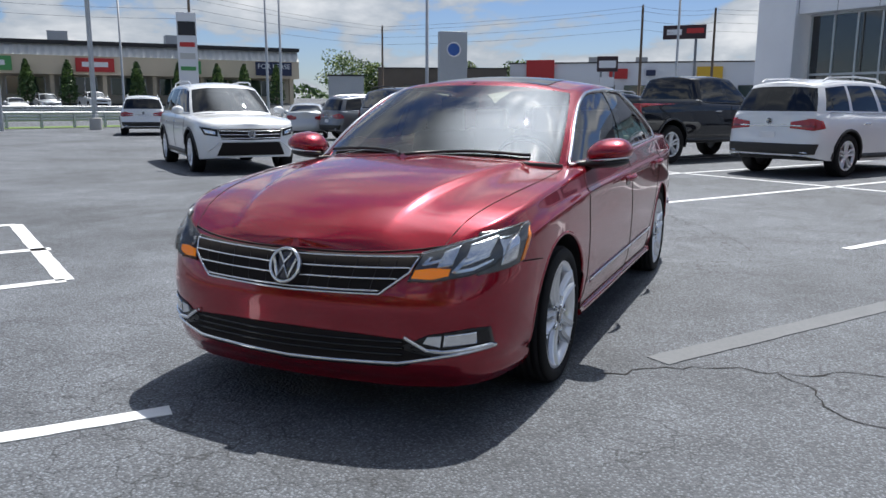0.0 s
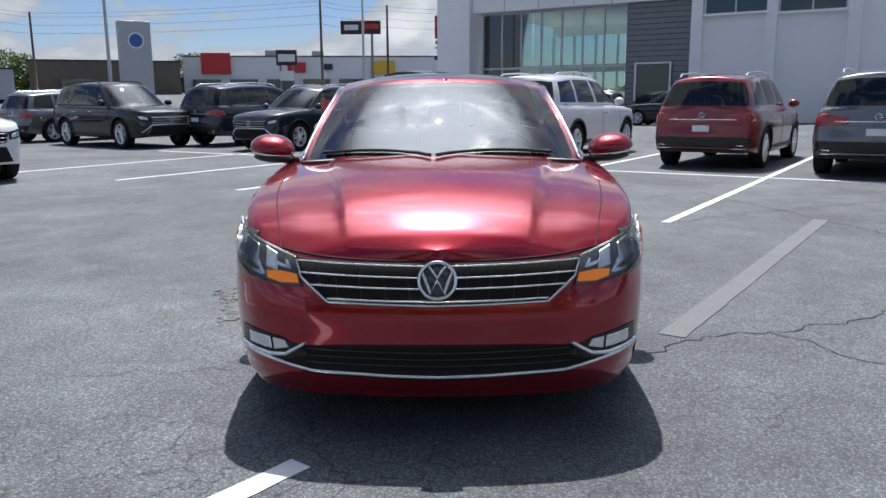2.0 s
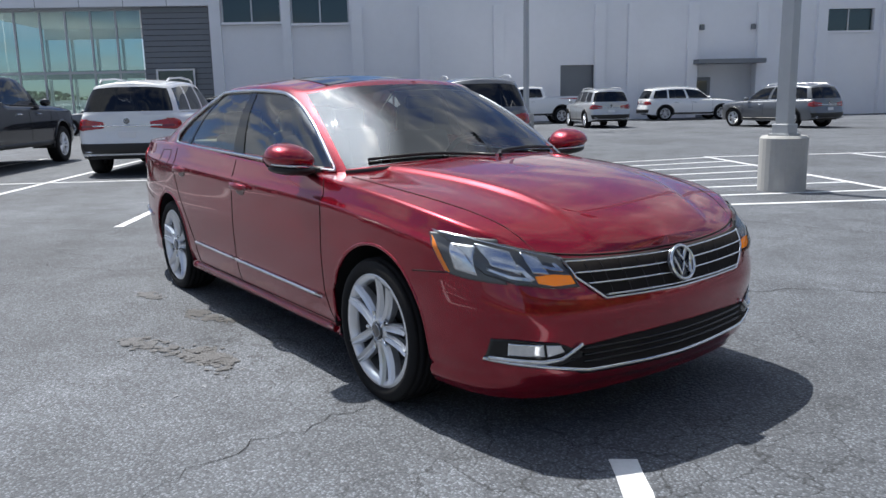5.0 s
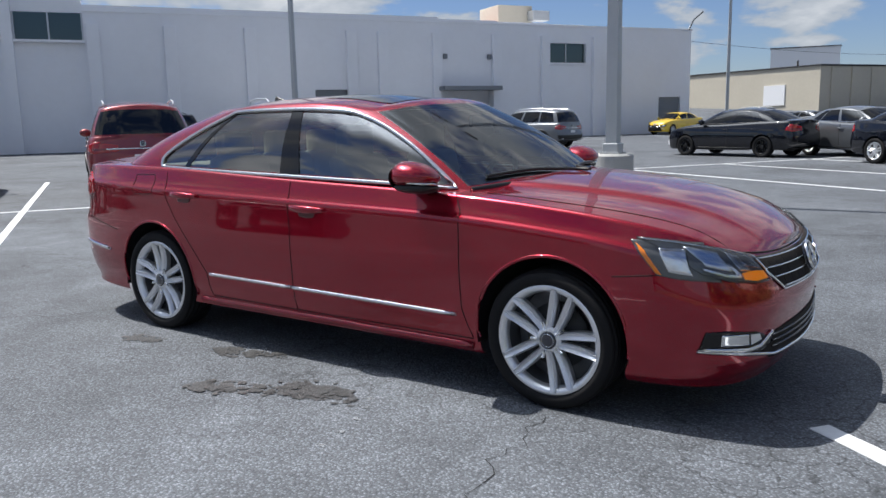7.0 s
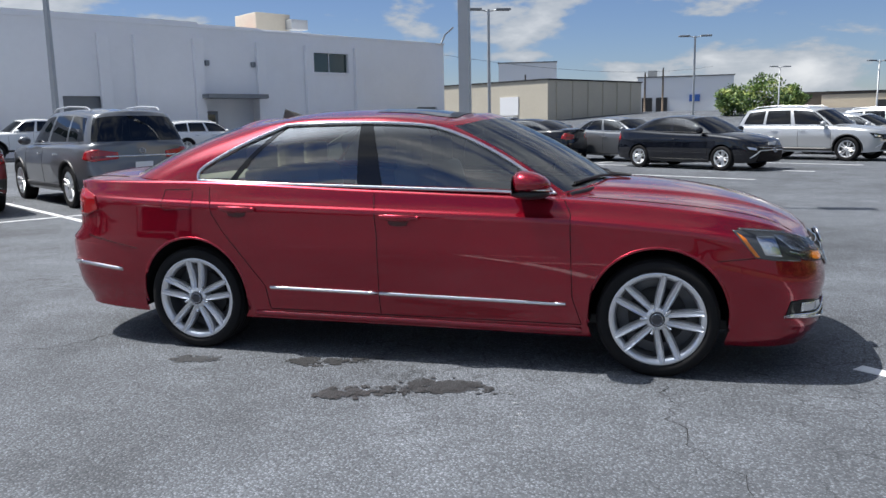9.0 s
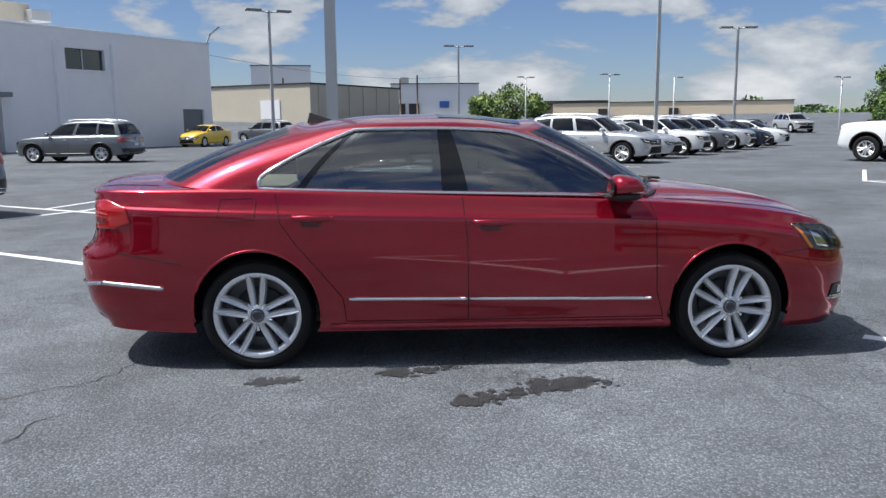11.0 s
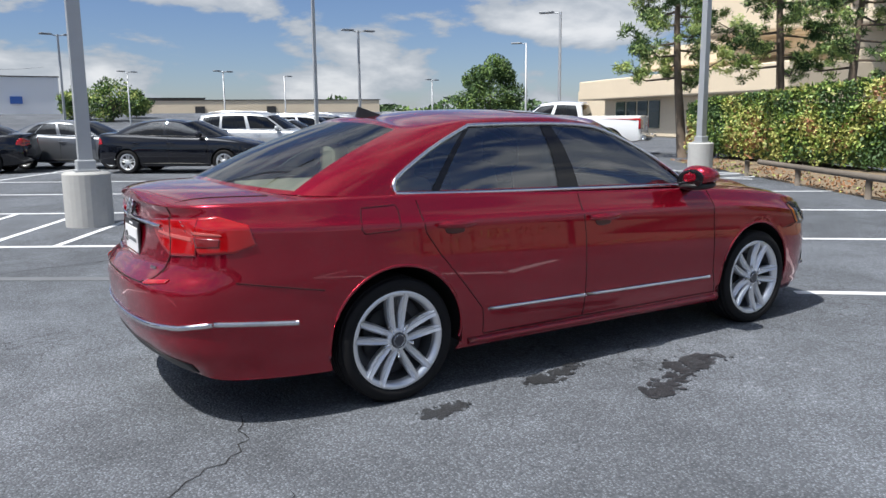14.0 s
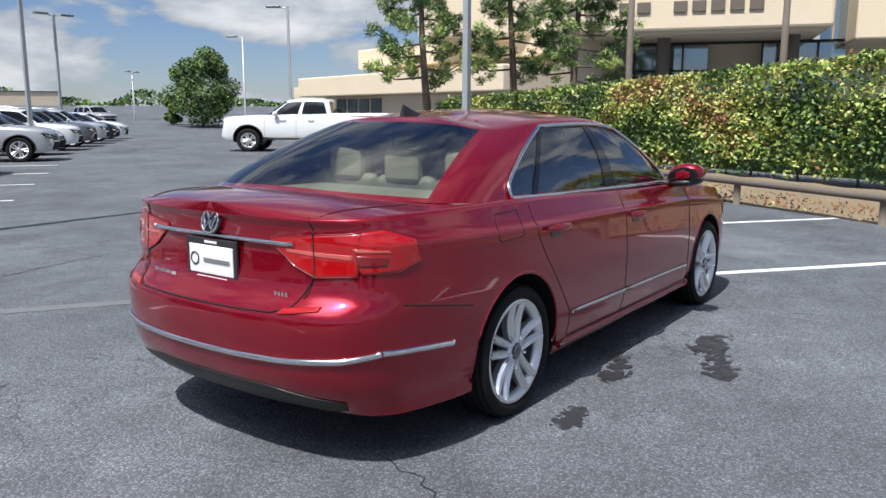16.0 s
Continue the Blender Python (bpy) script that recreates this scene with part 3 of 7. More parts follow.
        for i in range(cols):
            for j in range(rows):
                fs.append((i * r + j, (i + 1) * r + j, (i + 1) * r + j + 1, i * r + j + 1))
        rim = [i * r for i in range(cols + 1)] + [cols * r + j for j in range(1, r)] + [i * r + rows for i in range(cols - 1, -1, -1)] + [j for j in range(rows - 1, 0, -1)]
        nb = len(vs)
        vs += [back[i] for i in rim]
        for k in range(len(rim)):
            l = (k + 1) % len(rim)
            fs.append((rim[k], nb + k, nb + l, rim[l]))
        bm = bmesh.new()
        bv = [bm.verts.new(v) for v in vs]
        for f in fs:
            bm.faces.new([bv[i] for i in f])
        bmesh.ops.recalc_face_normals(bm, faces=bm.faces[:])
        ob = part(name, bm, mat, parent, label, smooth=True)
        ob.data.polygons.foreach_set("use_smooth", [k < cols * rows for k in range(len(fs))])
        return ob

    def line(self, name, pts, way, mat, parent, radius=0.004, lift=0.001, steps=10, label="", sides=6, flat=1.0, closed=False):
        """A bar or a gap that runs along the skin."""
        out = []
        ps = list(pts) + ([pts[0]] if closed else [])
        for a, b in zip(ps[:-1], ps[1:]):
            for k in range(steps):
                f = k / steps
                p, n = self.cast(a[0] + (b[0] - a[0]) * f, a[1] + (b[1] - a[1]) * f, way)
                out.append(p + n * lift)
        if not closed:
            p, n = self.cast(*ps[-1], way)
            out.append(p + n * lift)
        return mesh_object(name, *tube(out, radius, sides, closed, flat), mat, parent, label)


def wheel_meshes(radius, rim, width, spokes, fine, finish, pairs=True):
    """Tyre, rim with spokes, hub cap and brake disc, axle along y, outside towards -y."""
    w, seg = width / 2, 64 if fine else 28
    prof = [(rim - 0.01, w * 0.8), (rim, w * 0.86), (rim + 0.012, w * 0.97), (radius - 0.045, w * 1.02), (radius - 0.015, w * 0.94), (radius - 0.004, w * 0.8)]
    tread = []
    for k in range(5 if fine else 1):
        c = 0.62 - 0.31 * k
        if fine:
            tread += [(radius, w * (c + 0.13)), (radius, w * (c - 0.1)), (radius - 0.008, w * (c - 0.115)), (radius - 0.008, w * (c - 0.165))]
    prof = prof + (tread or [(radius, w * 0.6), (radius, -w * 0.6)]) + [(r, -h) for r, h in reversed(prof)]
    tyre = lathe(prof, seg)
    vs, fs = lathe([(rim * 0.98, w * 0.9), (rim - 0.03, w * 0.5), (rim - 0.035, -w * 0.55), (rim - 0.022, -w * 0.86), (rim - 0.006, -w * 0.93), (rim + 0.004, -w * 0.88)], seg)
    bm = bmesh.new()
    bv = [bm.verts.new(v) for v in vs]
    # the inner part of the silver rim is painted dark for shade
    for k, f in enumerate(fs):
        bm.faces.new([bv[i] for i in f]).material_index = 1 if k % 5 < 2 else 0
    # an added dark disc closes the wheel, as shade between the spokes
    back, bf = lathe([(0.0, w * 0.35), (rim - 0.034, w * 0.35)], seg)
    bv = [bm.verts.new(v) for v in back]
    for f in bf:
        bm.faces.new([bv[i] for i in f]).material_index = 1
    bmesh.ops.remove_doubles(bm, verts=bm.verts[:], dist=0.0001)
    hubr, out = 0.062, -w
    for s in range(spokes):
        for side in ((-1, 1) if pairs else (0,)):
            a = 2 * math.pi * s / spokes + math.pi / 2
            m = Matrix.Rotation(-a, 4, "Y")
            r0, r1 = hubr * 0.75, rim - 0.014
            off0, off1 = side * 0.019, side * (rim * 0.175)
            wid0, wid1 = (0.013, 0.023 * rim / 0.262) if pairs else (0.022, 0.03)
            n = 6
            ring = []
            for k in range(n + 1):
                f = k / n
                x = r0 + (r1 - r0) * f
                z = off0 + (off1 - off0) * f ** 0.8
                hw = wid0 + (wid1 - wid0) * math.sin(math.pi * min(f * 0.75 + 0.1, 1))
                dy = out * (0.80 + 0.16 * f) + 0.012 * math.sin(math.pi * f)
                ring.append([bm.verts.new(m @ Vector((x, dy + yy, z + hw * zz))) for yy, zz in ((0.045, -0.9), (0.012, -1), (-0.004, -0.62), (0.006, 0.05 * side), (-0.004, 0.62), (0.012, 1), (0.045, 0.9))])
            for a1, b1 in zip(ring[:-1], ring[1:]):
                for q in range(6):
                    bm.faces.new((a1[q], b1[q], b1[q + 1], a1[q + 1]))
    hv, hf = lathe([(0.0, out * 0.84), (hubr * 0.8, out * 0.84), (hubr, out * 0.76), (hubr, out * 0.2)], 24)
    bv = [bm.verts.new(v) for v in hv]
    for f in hf:
        if len({tuple(hv[i]) for i in f}) > 2:
            try:
                bm.faces.new([bv[i] for i in f])
            except ValueError:
                pass
    bmesh.ops.recalc_face_normals(bm, faces=bm.faces[:])
    me = bpy.data.meshes.new("rim")
    bm.to_mesh(me)
    bm.free()
    me.materials.append(finish)
    me.materials.append(M["barrel_shade"])
    me.polygons.foreach_set("use_smooth", [i < len(fs) for i in range(len(me.polygons))])
    return tyre, me


def raw_mesh(name, vf, mat, smooth=True):
    me = bpy.data.meshes.new(name)
    me.from_pydata([tuple(v) for v in vf[0]], [], vf[1])
    me.update()
    if smooth:
        me.shade_smooth()
    me.materials.append(mat)
    return me


WHEELS = {}


def add_wheels(car, sp, fine, finish=None, spokes=5, pairs=True):
    finish = finish or M["alloy"]
    key = (sp["wheel"], finish.name, spokes, fine)
    if key not in WHEELS:
        r, rim, w = sp["wheel"]
        tyre, rimme = wheel_meshes(r, rim, w, spokes, fine, finish, pairs)
        disc = lathe([(0.04, 0.02), (0.155, 0.02), (0.155, 0.0), (0.04, 0.0)], 32)
        cap = lathe([(0.0, -w / 2 * 0.92), (0.034, -w / 2 * 0.92), (0.041, -w / 2 * 0.89), (0.042, -w / 2 * 0.7)], 24)
        ring = lathe([(0.029, -w / 2 * 0.915), (0.0295, -w / 2 * 0.932), (0.031, -w / 2 * 0.932), (0.0315, -w / 2 * 0.915)], 24)
        bolt = tube([(-0.02, -w / 2 * 0.84, 0), (0.022, -w / 2 * 0.84, 0)], 0.0085, 8)
        WHEELS[key] = (raw_mesh("tyre", tyre, M["tyre"]), rimme, raw_mesh("brake_disc", disc, M["cabin"]), raw_mesh("hub_cap", cap, M["emblem_blue"]), raw_mesh("hub_ring", ring, M["chrome"]), raw_mesh("wheel_bolt", bolt, M["chrome"]))
    for ax in sp["axles"]:
        for sg in (-1, 1):
            w = new("wheel", WHEELS[key][0])
            w.parent = car
            w.matrix_basis = pose(ax, sg * sp["track"], sp["wheel"][0] - 0.004, 0, (-18 if ax > 0 else 0) * sg, 0 if sg < 0 else 180)
            for nm, me in zip(("rim", "brake_disc", "hub_cap", "hub_ring"), WHEELS[key][1:5]):
                if not fine and nm != "rim":
                    continue
                c = new(nm, me)
                c.parent = w
            for k in range(5 if fine else 0):
                a = 2 * math.pi * (k + 0.5) / 5 + math.pi / 2
                c = new("wheel_bolt", WHEELS[key][5])
                c.parent = w
                c.matrix_basis = pose(0.066 * math.cos(a), 0, 0.066 * math.sin(a), 0, -math.degrees(a), 0)


def add_liners(car, sp):
    """Dark wheel wells and the floor pan."""
    r = sp["arch"] + 0.004
    skin = sorted(sp["plan"])
    for ax in sp["axles"]:
        for sg in (-1, 1):
            vs, fs = [], []
            for k in range(19):
                a = math.radians(-12 + 204 * k / 18)
                edge = float(np.interp(ax + r * math.cos(a), [p[0] for p in skin], [p[1] for p in skin]))
                for y in (0.45, min(sp["half"], edge) - 0.014):
                    vs.append((ax + r * math.cos(a), sg * y, sp["hub"] + r * math.sin(a)))
            for k in range(18):
                fs.append((2 * k, 2 * k + 1, 2 * k + 3, 2 * k + 2))
            vs.append((ax, sg * 0.45, sp["hub"]))
            for k in range(18):
                fs.append((2 * k, 2 * k + 2, len(vs) - 1))
            mesh_object("wheel_well", vs, fs, M["trim"], car)
    L = sp["pan"]
    box_part("floor_pan", ((L[0] + L[1]) / 2, 0, L[2]), (L[1] - L[0], 2 * L[3], 0.06), M["trim"], car, bevel=0.01)


SEDAN = dict(
    plan=[(2.335, 0), (2.32, 0.28), (2.268, 0.55), (2.14, 0.75), (1.88, 0.865), (1.4, 0.905), (0.5, 0.912), (-0.5, 0.917), (-1.4, 0.917), (-1.95, 0.885), (-2.3, 0.795), (-2.45, 0.60), (-2.513, 0.3), (-2.525, 0)],
    bottom=[(-2.6, 0.25), (-2.2, 0.235), (-1.8, 0.22), (0, 0.21), (1.75, 0.18), (2.1, 0.172), (2.4, 0.172)],
    shoulder=[(-2.6, 1.03), (-2.2, 1.05), (-1.5, 1.05), (-0.3, 1.005), (0.9, 0.955), (1.4, 0.915), (1.8, 0.86), (2.05, 0.80), (2.2, 0.745), (2.4, 0.70)],
    crest=[(-2.6, 1.05), (-2.45, 1.085), (-2.2, 1.105), (-1.9, 1.108), (-1.0, 1.05), (0.9, 1.02), (1.1, 1.013), (1.5, 0.975), (1.8, 0.925), (2.0, 0.872), (2.15, 0.81), (2.25, 0.745), (2.4, 0.70)],
    waist=[(-2.4, 0.95), (-1.1, 0.905), (0, 0.875), (0.9, 0.848), (1.5, 0.80), (2.0, 0.72), (2.4, 0.62)],
    front=[(0.19, 0.08), (0.24, 0.03), (0.30, 0.012), (0.40, 0.015), (0.50, 0.0), (0.57, 0.012), (0.62, 0.03), (0.68, 0.06), (0.74, 0.12), (0.80, 0.2), (0.9, 0.2)],
    side=[(0.19, 0.06), (0.235, 0.028), (0.27, 0.035), (0.33, 0.018), (0.45, 0.005), (0.62, 0.0), (0.78, 0.007), (0.862, 0.010), (0.887, 0.027), (0.96, 0.055), (1.03, 0.08), (1.08, 0.10)],
    rear=[(0.22, 0.14), (0.27, 0.075), (0.33, 0.012), (0.4, -0.02), (0.5, -0.038), (0.6, -0.046), (0.665, -0.042), (0.70, -0.015), (0.725, 0.03), (0.75, 0.045), (0.9, 0.07), (1.0, 0.07), (1.04, 0.055), (1.1, 0.08)],
    belt=[(1.13, 0, 1.0), (1.06, 0.45, 0.995), (0.88, 0.74, 0.965), (0.45, 0.815, 0.985), (-0.25, 0.825, 1.005), (-1.1, 0.822, 1.03), (-1.76, 0.775, 1.062), (-2.04, 0.45, 1.088), (-2.10, 0, 1.102)],
    roof=[(0.36, 0, 1.425), (0.31, 0.38, 1.412), (0.16, 0.59, 1.38), (-0.06, 0.625, 1.404), (-0.31, 0.64, 1.416), (-0.76, 0.63, 1.41), (-1.12, 0.57, 1.375), (-1.22, 0.36, 1.41), (-1.25, 0, 1.42)],
    splits=[1.9, 2.12, 3.9, 4.06, 5.04, 5.09, 6.3], sills=[0.045, 0.06, 0.9, 0.95], front_arc=[(0.0, 2.06), (0.45, 2.05), (0.7, 2.10), (0.84, 2.22), (0.91, 2.42), (0.95, 2.7)], tail_arc=[(0.0, 5.36), (0.2, 5.47), (0.45, 5.41), (0.7, 5.29), (0.95, 5.06)],
    panes=[("windshield", 0, 1.9, 0.045, 0.95), ("front_window", 2.12, 3.9, 0.06, 0.9), ("rear_window", 4.06, 5.04, 0.06, 0.9), ("quarter_window", 5.09, 5.5, 0.06, 0.9), ("back_window", 6.3, 8, 0.045, 0.95)],
    bulge=0.028, roof_crown=0.062, well=(-1.9, 1.0, 0.73), axles=(1.4015, -1.4015), arch=0.372, hub=0.335, track=0.79, half=0.917,
    wheel=(0.323, 0.252, 0.225), pan=(-2.1, 1.95, 0.25, 0.66))

SUV = dict(
    plan=[(2.5, 0), (2.47, 0.4), (2.40, 0.7), (2.2, 0.88), (1.75, 0.965), (1.0, 0.985), (-0.5, 0.99), (-1.6, 0.985), (-2.15, 0.95), (-2.42, 0.82), (-2.5, 0.5), (-2.52, 0)],
    bottom=[(-2.6, 0.40), (-1.9, 0.3), (0, 0.27), (1.9, 0.27), (2.6, 0.32)],
    shoulder=[(-2.6, 1.13), (-1.5, 1.13), (0, 1.10), (1.1, 1.07), (1.9, 1.0), (2.25, 0.95), (2.6, 0.90)],
    crest=[(-2.6, 1.14), (0, 1.14), (1.1, 1.13), (1.9, 1.08), (2.25, 1.01), (2.42, 0.93), (2.6, 0.9)],
    front=[(0.25, 0.1), (0.36, 0.02), (0.55, 0.0), (0.7, 0.02), (0.85, 0.05), (0.95, 0.12), (1.1, 0.2)],
    side=[(0.25, 0.07), (0.34, 0.04), (0.5, 0.015), (0.75, 0.0), (0.95, 0.02), (1.05, 0.05), (1.15, 0.1)],
    rear=[(0.25, 0.14), (0.38, 0.04), (0.55, 0.0), (0.68, 0.02), (0.75, 0.06), (1.0, 0.09), (1.15, 0.10)],
    belt=[(1.25, 0, 1.12), (1.16, 0.5, 1.12), (0.98, 0.8, 1.09), (0.5, 0.89, 1.10), (-0.35, 0.90, 1.11), (-1.3, 0.89, 1.12), (-2.22, 0.84, 1.13), (-2.40, 0.5, 1.13), (-2.42, 0, 1.13)],
    roof=[(0.45, 0, 1.67), (0.40, 0.4, 1.66), (0.25, 0.66, 1.62), (0.0, 0.69, 1.66), (-0.5, 0.70, 1.69), (-1.3, 0.69, 1.68), (-2.0, 0.66, 1.62), (-2.14, 0.42, 1.65), (-2.17, 0, 1.66)],
    splits=[1.9, 2.14, 3.85, 4.0, 4.95, 5.05, 5.82, 6.14], sills=[0.06, 0.08, 0.88, 0.93],
    panes=[("windshield", 0, 1.9, 0.06, 0.93), ("front_window", 2.14, 3.85, 0.08, 0.88), ("rear_window", 4.0, 4.95, 0.08, 0.88), ("quarter_window", 5.05, 5.82, 0.08, 0.88), ("back_window", 6.14, 8, 0.06, 0.88)],
    bulge=0.02, roof_crown=0.07, well=(-2.3, 1.15, 0.78), axles=(1.52, -1.46), arch=0.44, hub=0.38, track=0.85, half=0.985,
    wheel=(0.385, 0.265, 0.25), pan=(-2.2, 2.2, 0.33, 0.75))

COMPACT = dict(
    plan=[(2.32, 0), (2.28, 0.35), (2.18, 0.62), (1.95, 0.80), (1.5, 0.87), (0.5, 0.885), (-0.5, 0.89), (-1.4, 0.885), (-1.9, 0.85), (-2.2, 0.74), (-2.32, 0.4), (-2.35, 0)],
    bottom=[(-2.4, 0.34), (-1.8, 0.24), (0, 0.2), (1.8, 0.2), (2.4, 0.22)],
    shoulder=[(-2.4, 1.05), (-1.5, 1.04), (0, 0.97), (0.9, 0.94), (1.5, 0.88), (2.0, 0.78), (2.4, 0.68)],
    crest=[(-2.4, 1.07), (-1.9, 1.11), (0, 1.0), (0.95, 1.0), (1.5, 0.96), (2.0, 0.84), (2.2, 0.74), (2.4, 0.68)],
    front=[(0.2, 0.08), (0.3, 0.01), (0.5, 0.0), (0.65, 0.06), (0.8, 0.16), (1.0, 0.2)],
    side=[(0.2, 0.06), (0.3, 0.02), (0.55, 0.0), (0.8, 0.015), (0.95, 0.06), (1.1, 0.1)],
    rear=[(0.2, 0.14), (0.35, 0.03), (0.5, 0.0), (0.7, 0.03), (0.8, 0.07), (1.1, 0.08)],
    belt=[(1.2, 0, 1.0), (1.12, 0.45, 0.99), (0.93, 0.72, 0.955), (0.45, 0.79, 0.97), (-0.25, 0.80, 0.99), (-1.0, 0.79, 1.01), (-1.6, 0.72, 1.05), (-1.8, 0.42, 1.10), (-1.85, 0, 1.105)],
    roof=[(0.40, 0, 1.39), (0.35, 0.38, 1.38), (0.18, 0.57, 1.335), (-0.1, 0.60, 1.37), (-0.4, 0.61, 1.385), (-0.72, 0.60, 1.375), (-1.05, 0.54, 1.34), (-1.15, 0.34, 1.37), (-1.18, 0, 1.38)],
    splits=[1.9, 2.14, 3.88, 4.04, 5.0, 5.04, 5.5, 6.22], sills=[0.05, 0.07, 0.88, 0.94],
    panes=[("windshield", 0, 1.9, 0.05, 0.94), ("front_window", 2.14, 3.88, 0.07, 0.88), ("rear_window", 4.04, 5.0, 0.07, 0.88), ("quarter_window", 5.04, 5.5, 0.07, 0.88), ("back_window", 6.22, 8, 0.05, 0.94)],
    bulge=0.022, roof_crown=0.06, well=(-1.75, 1.05, 0.7), axles=(1.36, -1.32), arch=0.36, hub=0.32, track=0.77, half=0.885,
    wheel=(0.32, 0.215, 0.205), pan=(-2.0, 2.0, 0.25, 0.66))

TRUCK = dict(
    plan=[(2.95, 0), (2.93, 0.45), (2.88, 0.8), (2.72, 0.95), (2.2, 1.0), (0.9, 1.0), (-0.6, 1.0), (-1.6, 1.0), (-2.6, 0.99), (-2.85, 0.96), (-2.93, 0.6), (-2.95, 0)],
    bottom=[(-3, 0.55), (-2.2, 0.45), (0, 0.42), (2.0, 0.42), (3, 0.42)],
    shoulder=[(-3, 1.36), (-0.9, 1.36), (-0.6, 1.28), (0.4, 1.25), (1.3, 1.22), (2.4, 1.17), (3.0, 1.1)],
    crest=[(-3, 1.34), (-2.88, 1.1), (-2.75, 0.85), (-0.95, 0.85), (-0.7, 1.28), (0.4, 1.3), (1.4, 1.3), (2.4, 1.26), (2.8, 1.2), (3.0, 1.1)],
    front=[(0.4, 0.1), (0.5, 0.0), (0.75, 0.0), (0.8, 0.04), (1.1, 0.06), (1.2, 0.12)],
    side=[(0.4, 0.07), (0.5, 0.03), (0.8, 0.0), (1.1, 0.02), (1.25, 0.05), (1.4, 0.06)],
    rear=[(0.4, 0.06), (0.5, 0.0), (0.72, 0.0), (0.76, 0.08), (1.3, 0.08), (1.4, 0.08)],
    belt=[(1.45, 0, 1.29), (1.36, 0.5, 1.28), (1.2, 0.82, 1.25), (0.8, 0.91, 1.26), (0.2, 0.92, 1.27), (-0.5, 0.91, 1.28), (-0.84, 0.86, 1.3), (-0.9, 0.5, 1.3), (-0.92, 0, 1.3)],
    roof=[(0.72, 0, 1.83), (0.68, 0.4, 1.82), (0.55, 0.68, 1.79), (0.35, 0.71, 1.82), (0.05, 0.72, 1.84), (-0.35, 0.71, 1.83), (-0.72, 0.67, 1.8), (-0.79, 0.42, 1.82), (-0.8, 0, 1.83)],
    splits=[1.9, 2.16, 3.9, 4.1, 5.6, 5.62, 5.64, 6.3], sills=[0.06, 0.08, 0.86, 0.92],
    panes=[("windshield", 0, 1.9, 0.06, 0.92), ("front_window", 2.16, 3.9, 0.08, 0.86), ("rear_window", 4.1, 5.6, 0.08, 0.86), ("back_window", 6.3, 8, 0.06, 0.86)],
    bulge=0.018, roof_crown=0.06, well=(-0.75, 1.35, 0.8), axles=(1.95, -1.75), arch=0.49, hub=0.44, track=0.86, half=1.0, crown_power=9.0,
    wheel=(0.41, 0.26, 0.27), pan=(-2.7, 2.7, 0.5, 0.78))


def headrest(name, x, y, z, w, mat, car):
    return box_part(name, (x, y, z), (0.11, w, 0.2), mat, car, bevel=0.035)


def seat_row(car, x, ys, mat, high):
    for y in ys:
        bm = bmesh.new()
        for (cx, cz, sx, sy, sz) in ((x + 0.2, 0.52, 0.5, 0.5, 0.16), (x - 0.1, 0.82, 0.16, 0.48, high)):
            vs = bmesh.ops.create_cube(bm, size=1.0)["verts"]
            for v in vs:
                lean = -0.12 * v.co.z if sx < 0.3 else 0
                v.co = Vector((cx + v.co.x * sx + lean, y + v.co.y * sy * (0.86 if v.co.z > 0 and sx < 0.3 else 1), cz + v.co.z * sz))
        bmesh.ops.bevel(bm, geom=bm.edges[:], offset=0.05, segments=3, affect="EDGES", profile=0.5)
        part("seat", bm, mat, car, smooth=True)


def steering_wheel(car, x, y, z):
    pts = [(x + 0.06 * math.sin(a), y + 0.18 * math.cos(a), z + 0.17 * math.sin(a)) for a in np.linspace(0, 2 * math.pi, 28, endpoint=False)]
    mesh_object("steering_wheel", *tube(pts, 0.015, 8, True), M["cabin"], car)


def emblem(car, centre, normal, r, name="emblem"):
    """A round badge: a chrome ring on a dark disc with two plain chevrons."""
    n = Vector(normal).normalized()
    m = Matrix.Translation(centre) @ n.to_track_quat("Z", "Y").to_matrix().to_4x4()
    vs, fs = lathe([(0, 0.006), (r * 0.9, 0.004), (r * 0.97, -0.01)], 40, "z")
    d = mesh_object(name, [m @ Vector(v) for v in vs], fs, M["emblem_blue"], car)
    ring = [m @ Vector((r * 0.94 * math.cos(a), r * 0.94 * math.sin(a), 0.006)) for a in np.linspace(0, 2 * math.pi, 40, endpoint=False)]
    mesh_object("emblem_ring", *tube(ring, r * 0.1, 8, True), M["chrome"], d)
    for k, pts in enumerate((((-0.42, 0.72), (0, 0.12), (0.42, 0.72)), ((-0.74, 0.4), (-0.36, -0.68), (0, 0.0), (0.36, -0.68), (0.74, 0.4)))):
        mesh_object("chevron", *tube([m @ Vector((x * r, y * r, 0.008)) for x, y in pts], r * 0.12, 6), M["chrome"], d)
    return d


def window_ring(sh, v0, v1, sgn, lift):
    arc, nose = hermite(sh.spec["tail_arc"]), hermite(sh.spec["front_arc"])
    pts = [sh.point(u, v0, sgn, lift) for u in np.linspace(nose(v0), arc(v0), 26)] + [sh.point(arc(v), v, sgn, lift) for v in np.linspace(v0, v1, 18)[1:]]
    pts += [sh.point(u, v1, sgn, lift) for u in np.linspace(arc(v1), nose(v1), 26)[1:]] + [sh.point(nose(v), v, sgn, lift) for v in np.linspace(v1, v0, 20)[1:-1]]
    return pts


